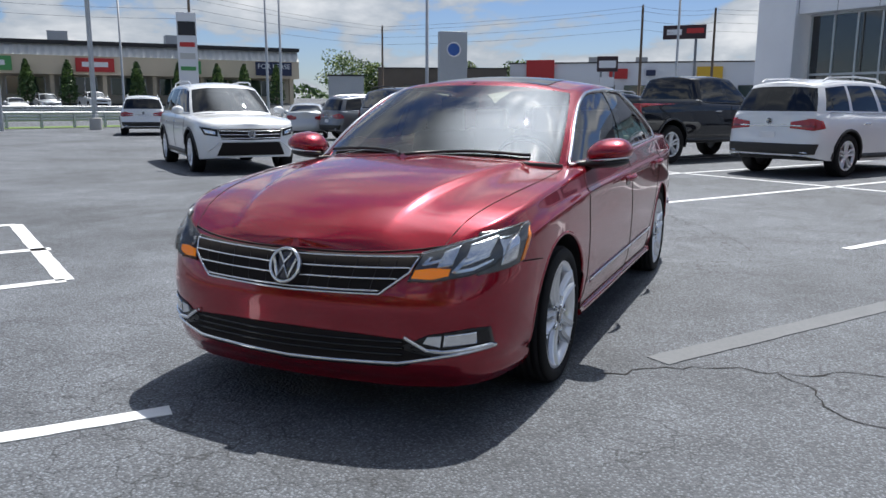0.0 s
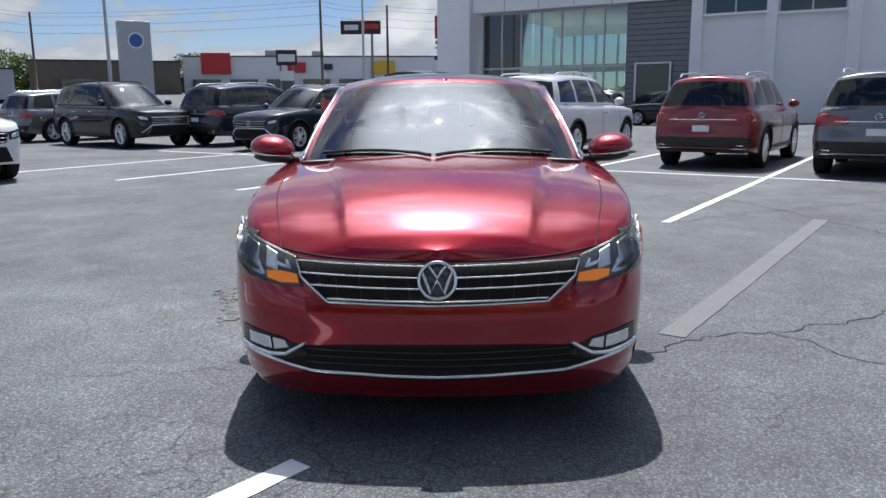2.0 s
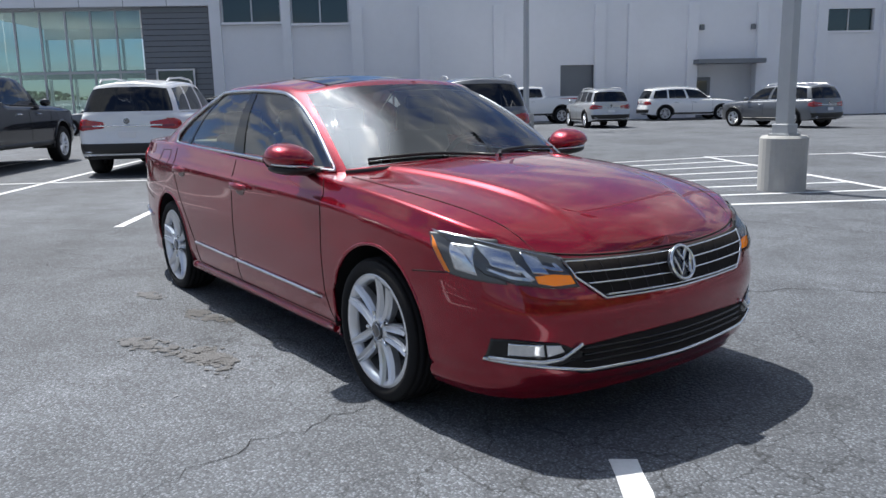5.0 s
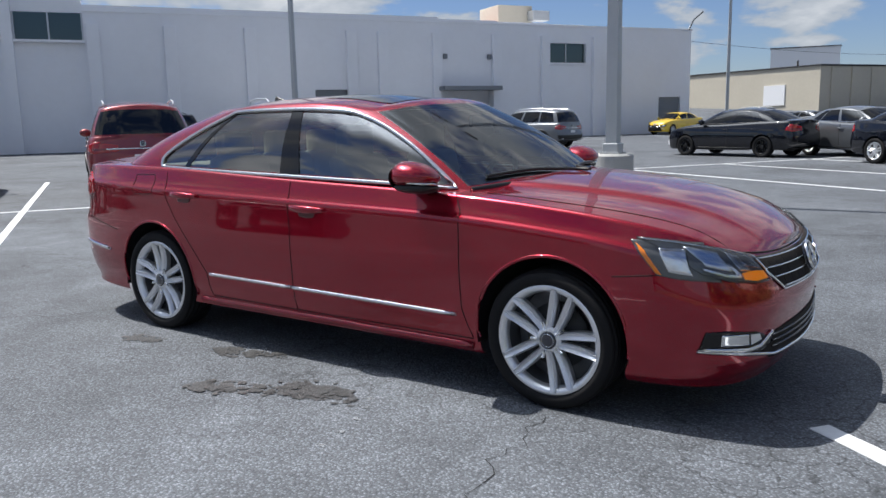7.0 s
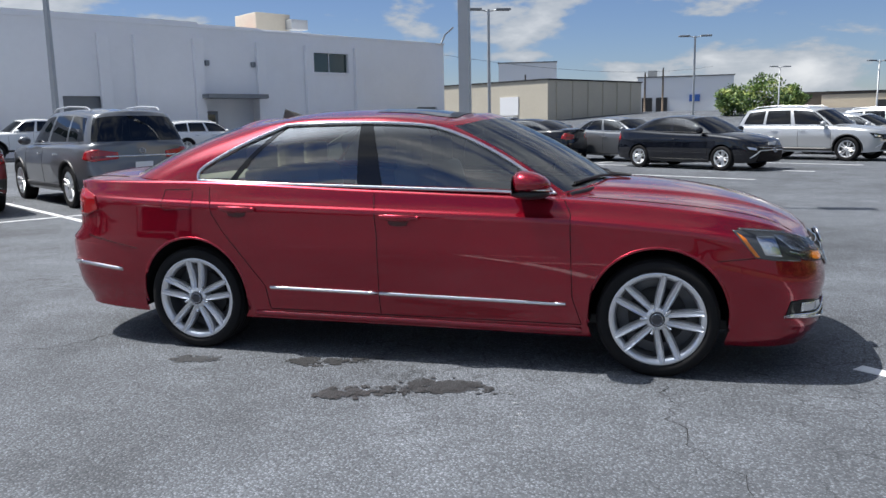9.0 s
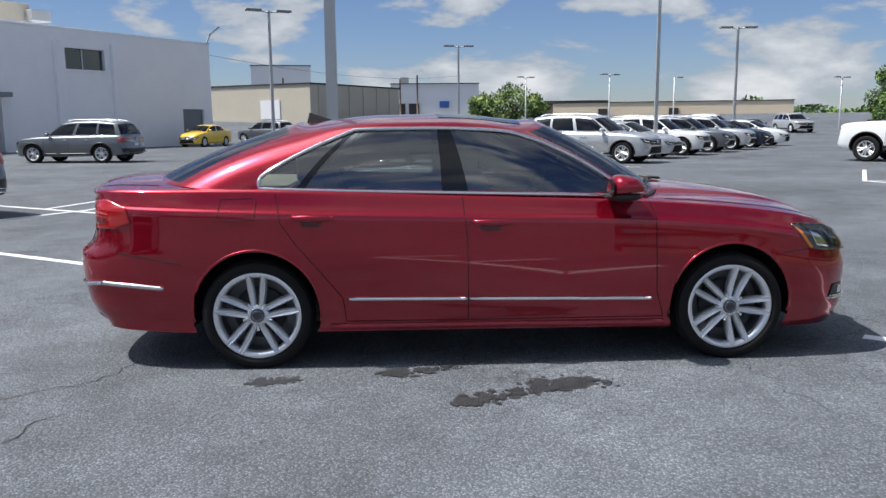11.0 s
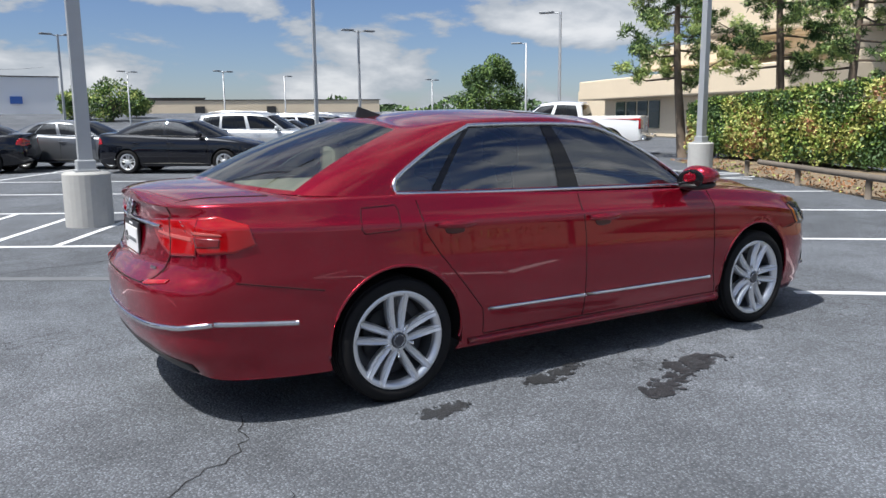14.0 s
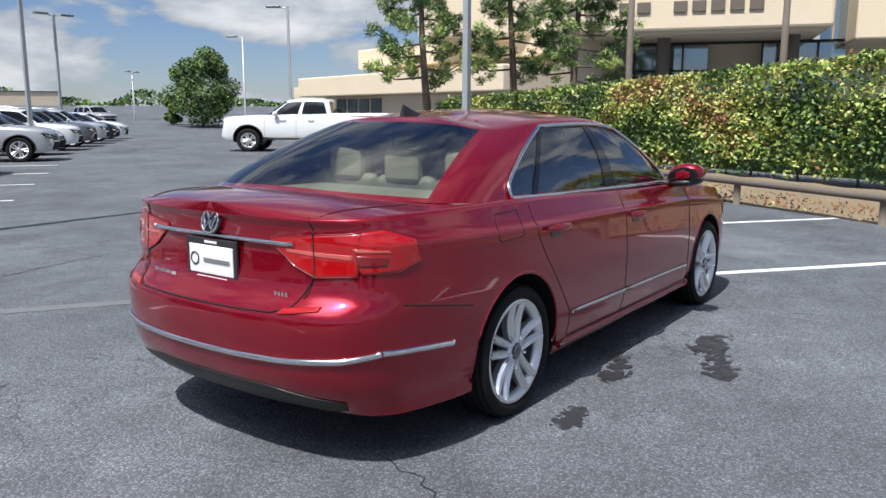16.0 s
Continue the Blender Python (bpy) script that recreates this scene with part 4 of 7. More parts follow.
def hero_car():
    car = tagged(new("sedan_car"), "metallic red four-door sedan with chrome trim parked on asphalt", "car")
    sp = SEDAN
    sh = Shell(sp, True)
    sh.finish(car, M["red"])
    add_liners(car, sp)
    add_wheels(car, sp, True)
    sh.pane_part(("windshield", 0), "windshield", M["glass"], car, "clear curved windshield")
    sh.pane_part(("back_window", 0), "back_window", M["tint"], car, "tinted back window")
    for sg in (-1, 1):
        for nm in ("front_window", "rear_window", "quarter_window"):
            sh.pane_part((nm, sg), nm, M["tint"], car, "tinted side window")
        way = "right" if sg < 0 else "left"
        mesh_object("window_chrome", *tube(window_ring(sh, 0.03, 0.925, sg, 0.011), 0.0115, 8, True), M["chrome"], car, "bright chrome window surround")
        # black middle pillar and the quarter divider
        for u0, u1 in ((3.88, 4.08), (5.035, 5.1)):
            vs, fs = [], []
            for v in np.linspace(0.05, 0.91, 9):
                vs += [sh.point(u0, v, sg, 0.004), sh.point(u1, v, sg, 0.004)]
            fs = [(2 * k, 2 * k + 1, 2 * k + 3, 2 * k + 2) for k in range(8)]
            mesh_object("pillar_trim", vs, fs, M["gloss"], car)
        # panel gaps
        sh.line("door_gap", [(1.0, 0.27), (0.95, 0.42), (0.94, 0.68), (0.935, 0.88), (0.90, 0.955)], way, M["seam"], car, 0.0026, 0.0, 8)
        sh.line("door_gap", [(-0.17, 0.27), (-0.17, 0.5), (-0.175, 0.75), (-0.20, 0.99)], way, M["seam"], car, 0.0026, 0.0, 8)
        sh.line("door_gap", [(-0.885, 0.28), (-0.90, 0.42), (-1.02, 0.57), (-1.17, 0.75), (-1.245, 0.86), (-1.275, 1.02)], way, M["seam"], car, 0.0026, 0.0, 8)
        sh.line("sill_gap", [(-0.88, 0.275), (0, 0.27), (1.0, 0.268)], way, M["seam"], car, 0.003, 0.0, 14)
        sh.line("bumper_gap", [(-1.80, 0.63), (-2.0, 0.665), (-2.2, 0.70)], way, M["seam"], car, 0.003, 0.0, 8)
        sh.line("bumper_gap", [(1.70, 0.642), (1.80, 0.652), (1.885, 0.659)], way, M["seam"], car, 0.003, 0.0, 6)
        sh.line("side_trim", [(-0.865, 0.415), (-0.18, 0.404)], way, M["chrome"], car, 0.011, 0.008, 14, "chrome door strip", flat=0.6)
        sh.line("side_trim", [(-0.165, 0.404), (0.915, 0.385)], way, M["chrome"], car, 0.011, 0.008, 14, "chrome door strip", flat=0.6)
        sh.line("sill_ridge", [(-0.98, 0.245), (0, 0.24), (1.0, 0.235)], way, M["red"], car, 0.02, -0.004, 14)
        for hx in (-0.035, -1.065):
            hz = 0.85 if hx > -0.5 else 0.888
            # a flat dark patch paints the shadow of the hollow behind the handle
            cup_shade = sh.patch("handle_cup_shade", [(hx - 0.06, hz - 0.042), (hx - 0.01, hz - 0.05), (hx + 0.045, hz - 0.044)], [(hx - 0.085, hz + 0.012), (hx, hz + 0.016), (hx + 0.065, hz + 0.01)], way, M["cup_shade"], car, 0.001, 0.01, 8, 3)
            pts = []
            for k in range(11):
                f = k / 10
                p, n = sh.cast(hx - 0.115 + 0.23 * f, hz + 0.004 - 0.006 * f, way)
                pts.append(p + n * (0.012 + 0.03 * math.sin(math.pi * f) ** 0.6))
            mesh_object("door_handle", *tube(pts, [0.013 + 0.008 * math.sin(math.pi * k / 10) for k in range(11)], 10, flat=0.7), M["red"], car)
        # arch lips
        for ax in sp["axles"]:
            pts = []
            for k in range(33):
                a = math.radians(-8 + 196 * k / 32)
                p, n = sh.cast(ax + (sp["arch"] + 0.012) * math.cos(a), sp["hub"] + (sp["arch"] + 0.012) * math.sin(a), way)
                pts.append((ax + sp["arch"] * math.cos(a), p.y - sg * 0.004, sp["hub"] + sp["arch"] * math.sin(a)))
            mesh_object("arch_lip", *tube(pts, 0.009, 8), M["red"], car)
        # headlamp
        low = [(sg * 0.515, 0.612), (sg * 0.60, 0.612), (sg * 0.72, 0.632), (sg * 0.79, 0.665), (sg * 0.812, 0.70)]
        high = [(sg * 0.545, 0.712), (sg * 0.62, 0.735), (sg * 0.72, 0.768), (sg * 0.79, 0.798), (sg * 0.838, 0.812)]
        hl = sh.patch("headlamp", low, high, "front", M["lamp_dark"], car, 0.003, 0.02, 22, 8, "clear headlamp with amber corner")
        for nm, lo, hi, mt, lf in (
                ("reflector", [(0.70, 0.665), (0.775, 0.695)], [(0.705, 0.745), (0.785, 0.775)], M["bowl"], 0.006),
                ("reflector", [(0.61, 0.66), (0.665, 0.67)], [(0.625, 0.722), (0.675, 0.742)], M["bowl"], 0.006),
                ("turn_lamp", [(0.525, 0.625), (0.60, 0.622), (0.655, 0.635)], [(0.535, 0.655), (0.60, 0.663), (0.66, 0.66)], M["amber_lit"], 0.007),
                ("light_blade", [(0.675, 0.642), (0.73, 0.652), (0.785, 0.682)], [(0.67, 0.654), (0.73, 0.664), (0.785, 0.692)], M["bowl"], 0.009),
                ("light_blade", [(0.662, 0.648), (0.70, 0.70)], [(0.678, 0.642), (0.712, 0.692)], M["bowl"], 0.009),
                ("light_blade", [(0.56, 0.668), (0.60, 0.676), (0.625, 0.684)], [(0.56, 0.68), (0.60, 0.688), (0.63, 0.698)], M["bowl"], 0.009),
                ("light_blade", [(0.555, 0.672), (0.575, 0.70)], [(0.568, 0.668), (0.588, 0.698)], M["bowl"], 0.009)):
            sh.patch(nm, [(sg * y, z) for y, z in lo], [(sg * y, z) for y, z in hi], "front", mt, hl, lf, 0.004, 8, 4)
        sh.patch("side_marker", [(1.905, 0.662), (1.835, 0.755)], [(1.882, 0.667), (1.785, 0.792)], way, M["amber"], hl, 0.006, 0.004, 8, 3)
        sh.patch("lamp_side", [(1.885, 0.66), (1.97, 0.645), (2.12, 0.632)], [(1.765, 0.803), (1.9, 0.80), (2.03, 0.79)], way, M["lamp_dark"], hl, 0.002, 0.01, 12, 8)
        sh.patch("reflector", [(1.93, 0.675), (2.02, 0.66)], [(1.88, 0.77), (1.98, 0.765)], way, M["bowl"], hl, 0.005, 0.004, 6, 4)
        sh.patch("lamp_lens", low, high, "front", M["lens"], hl, 0.016, 0.012, 22, 8)
        sh.line("lamp_chrome", [(y, z - 0.007) for y, z in high], "front", M["chrome"], hl, 0.003, 0.014, 6)
        # fog lamp corner
        fl = [(sg * 0.50, 0.345), (sg * 0.60, 0.315), (sg * 0.74, 0.325), (sg * 0.80, 0.335)]
        fh = [(sg * 0.50, 0.362), (sg * 0.60, 0.408), (sg * 0.74, 0.428), (sg * 0.79, 0.425)]
        fog = sh.patch("fog_lamp", fl, fh, "front", M["gloss"], car, 0.003, 0.01, 14, 6)
        sh.patch("fog_glass", [(sg * 0.645, 0.358), (sg * 0.75, 0.365)], [(sg * 0.65, 0.405), (sg * 0.75, 0.412)], "front", M["chrome"], fog, 0.006, 0.004, 6, 4)
        sh.patch("fog_reflector", [(sg * 0.575, 0.372), (sg * 0.635, 0.357)], [(sg * 0.59, 0.398), (sg * 0.64, 0.402)], "front", M["alloy"], fog, 0.006, 0.004, 6, 4)
        sh.line("fog_chrome", [(sg * 0.505, 0.395), (sg * 0.585, 0.345), (sg * 0.65, 0.338), (sg * 0.79, 0.352)], "front", M["chrome"], fog, 0.009, 0.008, 8)
        # mirror
        bm = bmesh.new()
        bmesh.ops.create_uvsphere(bm, u_segments=20, v_segments=14, radius=1.0)
        for v in bm.verts:
            x, y, z = v.co
            v.co = Vector((0.715 + math.copysign(abs(x) ** 0.8, x) * (0.125 if x > 0 else 0.085), sg * (0.945 + math.copysign(abs(y) ** 0.85, y) * 0.122), 1.04 + z * (0.078 if z > 0 else 0.05) * (1.0 - 0.25 * x) + 0.012 * y))
        mir = part("mirror", bm, M["red"], car, "red door mirror with black base", smooth=True)
        bm = bmesh.new()
        bmesh.ops.create_uvsphere(bm, u_segments=18, v_segments=8, radius=1.0)
        for v in bm.verts:
            x, y, z = v.co
            v.co = Vector((0.725 + x * 0.108, sg * (0.935 + y * 0.118), 0.992 + z * 0.03 + 0.01 * y))
        part("mirror_base", bm, M["trim"], mir, smooth=True)
        mesh_object("mirror_arm", *tube([(0.74, sg * 0.76, 0.965), (0.73, sg * 0.84, 0.978), (0.72, sg * 0.9, 0.99)], [0.03, 0.026, 0.03], 8), M["trim"], mir)
        mesh_object("mirror_chrome", *tube([(0.832 - 0.085 * abs(k) ** 2.2, sg * (0.945 + 0.105 * k), 1.012 + 0.012 * k) for k in np.linspace(-1, 1, 9)], 0.007, 6), M["chrome"], mir)
        bm = bmesh.new()
        bmesh.ops.create_uvsphere(bm, u_segments=18, v_segments=10, radius=1.0)
        for v in bm.verts:
            x, y, z = v.co
            v.co = Vector((0.642 + x * 0.008, sg * (0.945 + y * 0.105), 1.035 + z * 0.062 + 0.012 * y))
        part("mirror_glass", bm, M["gloss"], mir, smooth=True)
        # tail lamp, in two pieces
        tl = sh.patch("tail_lamp", [(-2.33, 0.83), (-2.2, 0.835), (-2.105, 0.87)], [(-2.38, 0.985), (-2.25, 1.0), (-2.13, 0.955)], way, M["tail"], car, 0.006, 0.01, 14, 7, "glossy red tail lamp")
        sh.patch("lamp_strip", [(-2.34, 0.918), (-2.24, 0.914)], [(-2.345, 0.932), (-2.25, 0.922)], way, M["tail_pale"], tl, 0.008, 0.002, 8, 2)
        sh.patch("lamp_bowl", [(-2.335, 0.86), (-2.255, 0.862)], [(-2.34, 0.905), (-2.25, 0.9)], way, M["tail_dark"], tl, 0.008, 0.002, 8, 3)
        lo, hi = [(sg * 0.335, 0.945), (sg * 0.46, 0.85), (sg * 0.56, 0.81), (sg * 0.72, 0.822)], [(sg * 0.34, 0.958), (sg * 0.48, 0.972), (sg * 0.56, 0.98), (sg * 0.72, 0.99)]
        tb = sh.patch("tail_lamp", lo, hi, "back", M["tail"], car, 0.006, 0.01, 18, 7, "glossy red tail lamp")
        sh.patch("lamp_band", [(sg * 0.42, 0.905), (sg * 0.7, 0.885)], [(sg * 0.42, 0.918), (sg * 0.7, 0.905)], "back", M["tail_pale"], tb, 0.007, 0.002, 10, 2)
        sh.line("lamp_gap", [(sg * 0.555, 0.812), (sg * 0.545, 0.985)], "back", M["seam"], tb, 0.004, 0.006, 8)
        sh.patch("rear_reflector", [(sg * 0.46, 0.672), (sg * 0.62, 0.69)], [(sg * 0.47, 0.692), (sg * 0.62, 0.706)], "back", M["tail"], car, 0.005, 0.008, 8, 2)
        sh.line("deck_gap", [(sg * 0.545, 0.985), (sg * 0.53, 1.045)], "back", M["seam"], car, 0.004, 0.0, 5)
        sh.line("deck_gap", [(sg * 0.55, 0.81), (sg * 0.5, 0.70), (sg * 0.42, 0.675), (0, 0.67)], "back", M["seam"], car, 0.004, 0.0, 8)
        pts = []
        for k in range(14):
            f = k / 13
            p, n, _, _ = sh.tree.ray_cast(Vector((-2.45 + 0.47 * f, sg * (0.53 + 0.15 * f ** 0.8), 3)), Vector((0, 0, -1)))
            pts.append(p + n * 0.0005)
        mesh_object("deck_gap", *tube(pts, 0.003, 6), M["seam"], car)
        sh.line("lamp_edge", lo + hi[::-1], "back", M["tail_dark"], tb, 0.004, 0.005, 6, closed=True)
        # fuel flap on the right only
        if sg < 0:
            sh.line("fuel_flap_gap", [(-1.60, 0.90), (-1.585, 1.0), (-1.40, 1.005), (-1.385, 0.98), (-1.39, 0.885), (-1.58, 0.878)], way, M["seam"], car, 0.0022, 0.0, 6, closed=True)
    # grille: dark field, four chrome bars, thin uprights
    gl = [(-0.515, 0.655), (-0.47, 0.60), (-0.41, 0.565), (0, 0.557), (0.41, 0.565), (0.47, 0.60), (0.515, 0.655)]
    gh = [(-0.545, 0.715), (-0.45, 0.707), (-0.3, 0.702), (0, 0.698), (0.3, 0.702), (0.45, 0.707), (0.545, 0.715)]
    gr = sh.patch("grille", gl, gh, "front", M["seam"], car, 0.003, 0.02, 30, 8, "black grille with chrome bars")
    for k, (w, z0, z1) in enumerate(((0.535, 0.698, 0.687), (0.515, 0.66, 0.65), (0.475, 0.62, 0.612), (0.41, 0.575, 0.57))):
        sh.line("grille_bar", [(-w, z0), (-w * 0.6, (z0 + z1) / 2 - 0.002), (0, z1 - 0.003), (w * 0.6, (z0 + z1) / 2 - 0.002), (w, z0)], "front", M["chrome"], gr, 0.0042, 0.014, 9)
    sh.line("grille_frame", [(-0.54, 0.70), (-0.515, 0.645), (-0.41, 0.562), (0, 0.553), (0.41, 0.562), (0.515, 0.645), (0.54, 0.70)], "front", M["chrome"], gr, 0.0055, 0.008, 8)
    for y in (0.12, 0.21, 0.30, 0.39, 0.46):
        for sg in (-1, 1):
            sh.line("grille_upright", [(sg * y, 0.69), (sg * (y - 0.02), 0.575 if y < 0.42 else 0.62)], "front", M["trim"], gr, 0.0014, 0.005, 5)
    p, n = sh.cast(0, 0.637, "front")
    emblem(car, p + n * 0.028, n + Vector((0.3, 0, 0)), 0.072)
    # lower intake
    lg = sh.patch("lower_grille", [(-0.62, 0.33), (-0.5, 0.275), (0, 0.258), (0.5, 0.275), (0.62, 0.33)], [(-0.52, 0.385), (-0.3, 0.397), (0, 0.40), (0.3, 0.397), (0.52, 0.385)], "front", M["seam"], car, 0.003, 0.01, 30, 8, "black lower air intake")
    for z in (0.375, 0.35, 0.325):
        sh.line("intake_slat", [(-0.5, z), (0, z - 0.008), (0.5, z)], "front", M["gloss"], lg, 0.006, 0.004, 12)
    sh.line("bumper_chrome", [(-0.80, 0.345), (-0.62, 0.315), (-0.48, 0.29), (0, 0.276), (0.48, 0.29), (0.62, 0.315), (0.80, 0.345)], "front", M["chrome"], lg, 0.0085, 0.006, 9, "chrome strip across the lower bumper")
    # back: chrome deck strip, plate, badge, bumper strip, diffuser
    sh.line("deck_chrome", [(-0.46, 0.935), (0, 0.94), (0.46, 0.935)], "back", M["chrome"], car, 0.011, 0.006, 12)
    p, n = sh.cast(0, 1.0, "back")
    emblem(car, p + n * 0.012, Vector((-1, 0, 0.25)), 0.055, "rear_emblem")
    p, n = sh.cast(0, 0.83, "back")
    plate = box_part("number_plate", (p.x - 0.012, 0, 0.83), (0.012, 0.29, 0.125), M["plate"], car, "white dealer plate in a black frame", bevel=0.003)
    box_part("plate_frame", (p.x - 0.008, 0, 0.83), (0.012, 0.335, 0.185), M["ink"], plate, bevel=0.003)
    for k, (y, w, z, h) in enumerate(((-0.04, 0.17, 0.828, 0.018), (0, 0.2, 0.752, 0.012), (0, 0.08, 0.908, 0.01))):
        box_part("plate_bar", (p.x - (0.0195 if k < 1 else 0.0155), y, z), (0.003, w, h), M["slat_grey"] if k < 1 else M["plate"], plate)
    ring = [(p.x - 0.02, 0.105 + 0.026 * math.cos(a), 0.83 + 0.026 * math.sin(a)) for a in np.linspace(0, 2 * math.pi, 20, endpoint=False)]
    mesh_object("plate_ring", *tube(ring, 0.003, 6, True), M["ink"], plate)
    for nm, y, z, w, h in (("model_badge", 0.34, 0.742, 0.20, 0.016), ("trim_badge", -0.42, 0.735, 0.07, 0.018)):
        for k in range(4):
            c = y + w * (k - 1.5) / 4
            q, n = sh.cast(c, z, "back")
            box_part(nm, q + n * 0.003, (0.006, w / 4 * 0.7, h), M["chrome"], car)
    zz = [(-0.80, 0.515), (-0.70, 0.497), (-0.45, 0.485), (0, 0.48), (0.45, 0.485), (0.70, 0.497), (0.80, 0.515)]
    sh.line("rear_bumper_chrome", zz, "back", M["chrome"], car, 0.013, 0.006, 8, flat=0.6)
    for sg, way in ((-1, "right"), (1, "left")):
        sh.line("rear_bumper_chrome", [(-2.30, 0.517), (-2.15, 0.508), (-1.93, 0.49)], way, M["chrome"], car, 0.013, 0.006, 8, flat=0.6)
    sh.patch("diffuser", [(-0.66, 0.262), (-0.3, 0.255), (0.3, 0.255), (0.66, 0.262)], [(-0.68, 0.31), (-0.35, 0.36), (0.35, 0.36), (0.68, 0.31)], "back", M["trim"], car, 0.004, 0.03, 20, 4)
    mesh_object("exhaust_pipe", *tube([(-2.2, 0.52, 0.26), (-2.37, 0.52, 0.25)], 0.028, 12), M["chrome"], car)
    # roof: dark sunroof and fin aerial
    vs, fs = [], []
    for i in range(9):
        for j in range(9):
            x, y = 0.2 - 0.52 * i / 8, -0.43 + 0.86 * j / 8
            p, n, _, _ = sh.tree.ray_cast(Vector((x, y, 3)), Vector((0, 0, -1)))
            vs.append(p + n * 0.003)
    fs = [(i * 9 + j, i * 9 + j + 1, i * 9 + j + 10, i * 9 + j + 9) for i in range(8) for j in range(8)]
    mesh_object("sunroof", vs, fs, M["gloss"], car, "black glass sunroof")
    p, n, _, _ = sh.tree.ray_cast(Vector((-1.08, 0, 3)), Vector((0, 0, -1)))
    bm = bmesh.new()
    for q, (dx, w, h) in enumerate(((0.1, 0.004, 0.0), (0.02, 0.02, 0.022), (-0.05, 0.022, 0.045), (-0.085, 0.01, 0.06), (-0.1, 0.016, 0.0))):
        for sg in (-1, 1):
            bm.verts.new((p.x + dx, sg * w, p.z - 0.008))
            bm.verts.new((p.x + dx, sg * w * 0.3, p.z + h))
    bmesh.ops.convex_hull(bm, input=bm.verts[:])
    part("aerial_fin", bm, M["trim"], car)
    # hood edge gap and wipers
    for sg in (-1, 1):
        pts = []
        for k in range(16):
            f = k / 15
            x, y = 1.02 + 1.12 * f, sg * (0.765 - 0.155 * f ** 2.2)
            p, n, _, _ = sh.tree.ray_cast(Vector((x, y, 3)), Vector((0, 0, -1)))
            pts.append(p + n * 0.0005)
        mesh_object("hood_gap", *tube(pts, 0.0024, 6), M["seam"], car)
    pts = []
    for k in range(21):
        y = -0.61 + 1.22 * k / 20
        p, n = sh.cast(y, 0.706 + 0.033 * (abs(y) / 0.61) ** 3, "front")
        pts.append(p + n * 0.0005)
    mesh_object("hood_gap", *tube(pts, 0.0045, 6), M["seam"], car)
    for y0, y1 in ((0.58, -0.02), (-0.05, -0.62)):
        pts = []
        for k in range(12):
            f = k / 11
            y = y0 + (y1 - y0) * f
            p, n = sh.cast(y, 1.02 + 0.018 * math.sin(math.pi * f), "front")
            pts.append(p + n * 0.014)
        mesh_object("wiper", *tube(pts, 0.009, 6), M["trim"], car)
    cowl = [(1.14, 0, 1.0), (1.08, 0.45, 0.995), (0.9, 0.74, 0.968)]
    mesh_object("cowl", *tube([(x + 0.012, y * s, z) for s, ks in ((-1, cowl[::-1]), (1, cowl[1:])) for x, y, z in ks], 0.018, 8), M["trim"], car)
    # cabin
    box_part("dashboard", (0.78, 0, 0.88), (0.5, 1.3, 0.2), M["cabin"], car, bevel=0.06)
    box_part("cabin_floor", (-0.4, 0, 0.34), (2.6, 1.5, 0.08), M["cabin"], car)
    for sg in (-1, 1):
        box_part("door_card", (-0.2, sg * 0.80, 0.66), (1.58, 0.05, 0.52), M["beige"], car, bevel=0.02)
    seat_row(car, 0.05, (-0.38, 0.38), M["beige"], 0.6)
    seat_row(car, -0.95, (-0.42, 0.0, 0.42), M["beige"], 0.58)
    for x, ys in ((-0.13, (-0.38, 0.38)), (-1.14, (-0.42, 0.0, 0.42))):
        for y in ys:
            headrest("headrest", x, y, 1.19 if x > -1 else 1.16, 0.26, M["beige"], car)
    box_part("rear_shelf", (-1.5, 0, 1.035), (0.5, 1.16, 0.03), M["beige"], car, bevel=0.01)
    steering_wheel(car, 0.42, 0.38, 0.93)
    box_part("rear_mirror", (0.52, 0, 1.3), (0.03, 0.24, 0.07), M["cabin"], car, bevel=0.012)
    return car


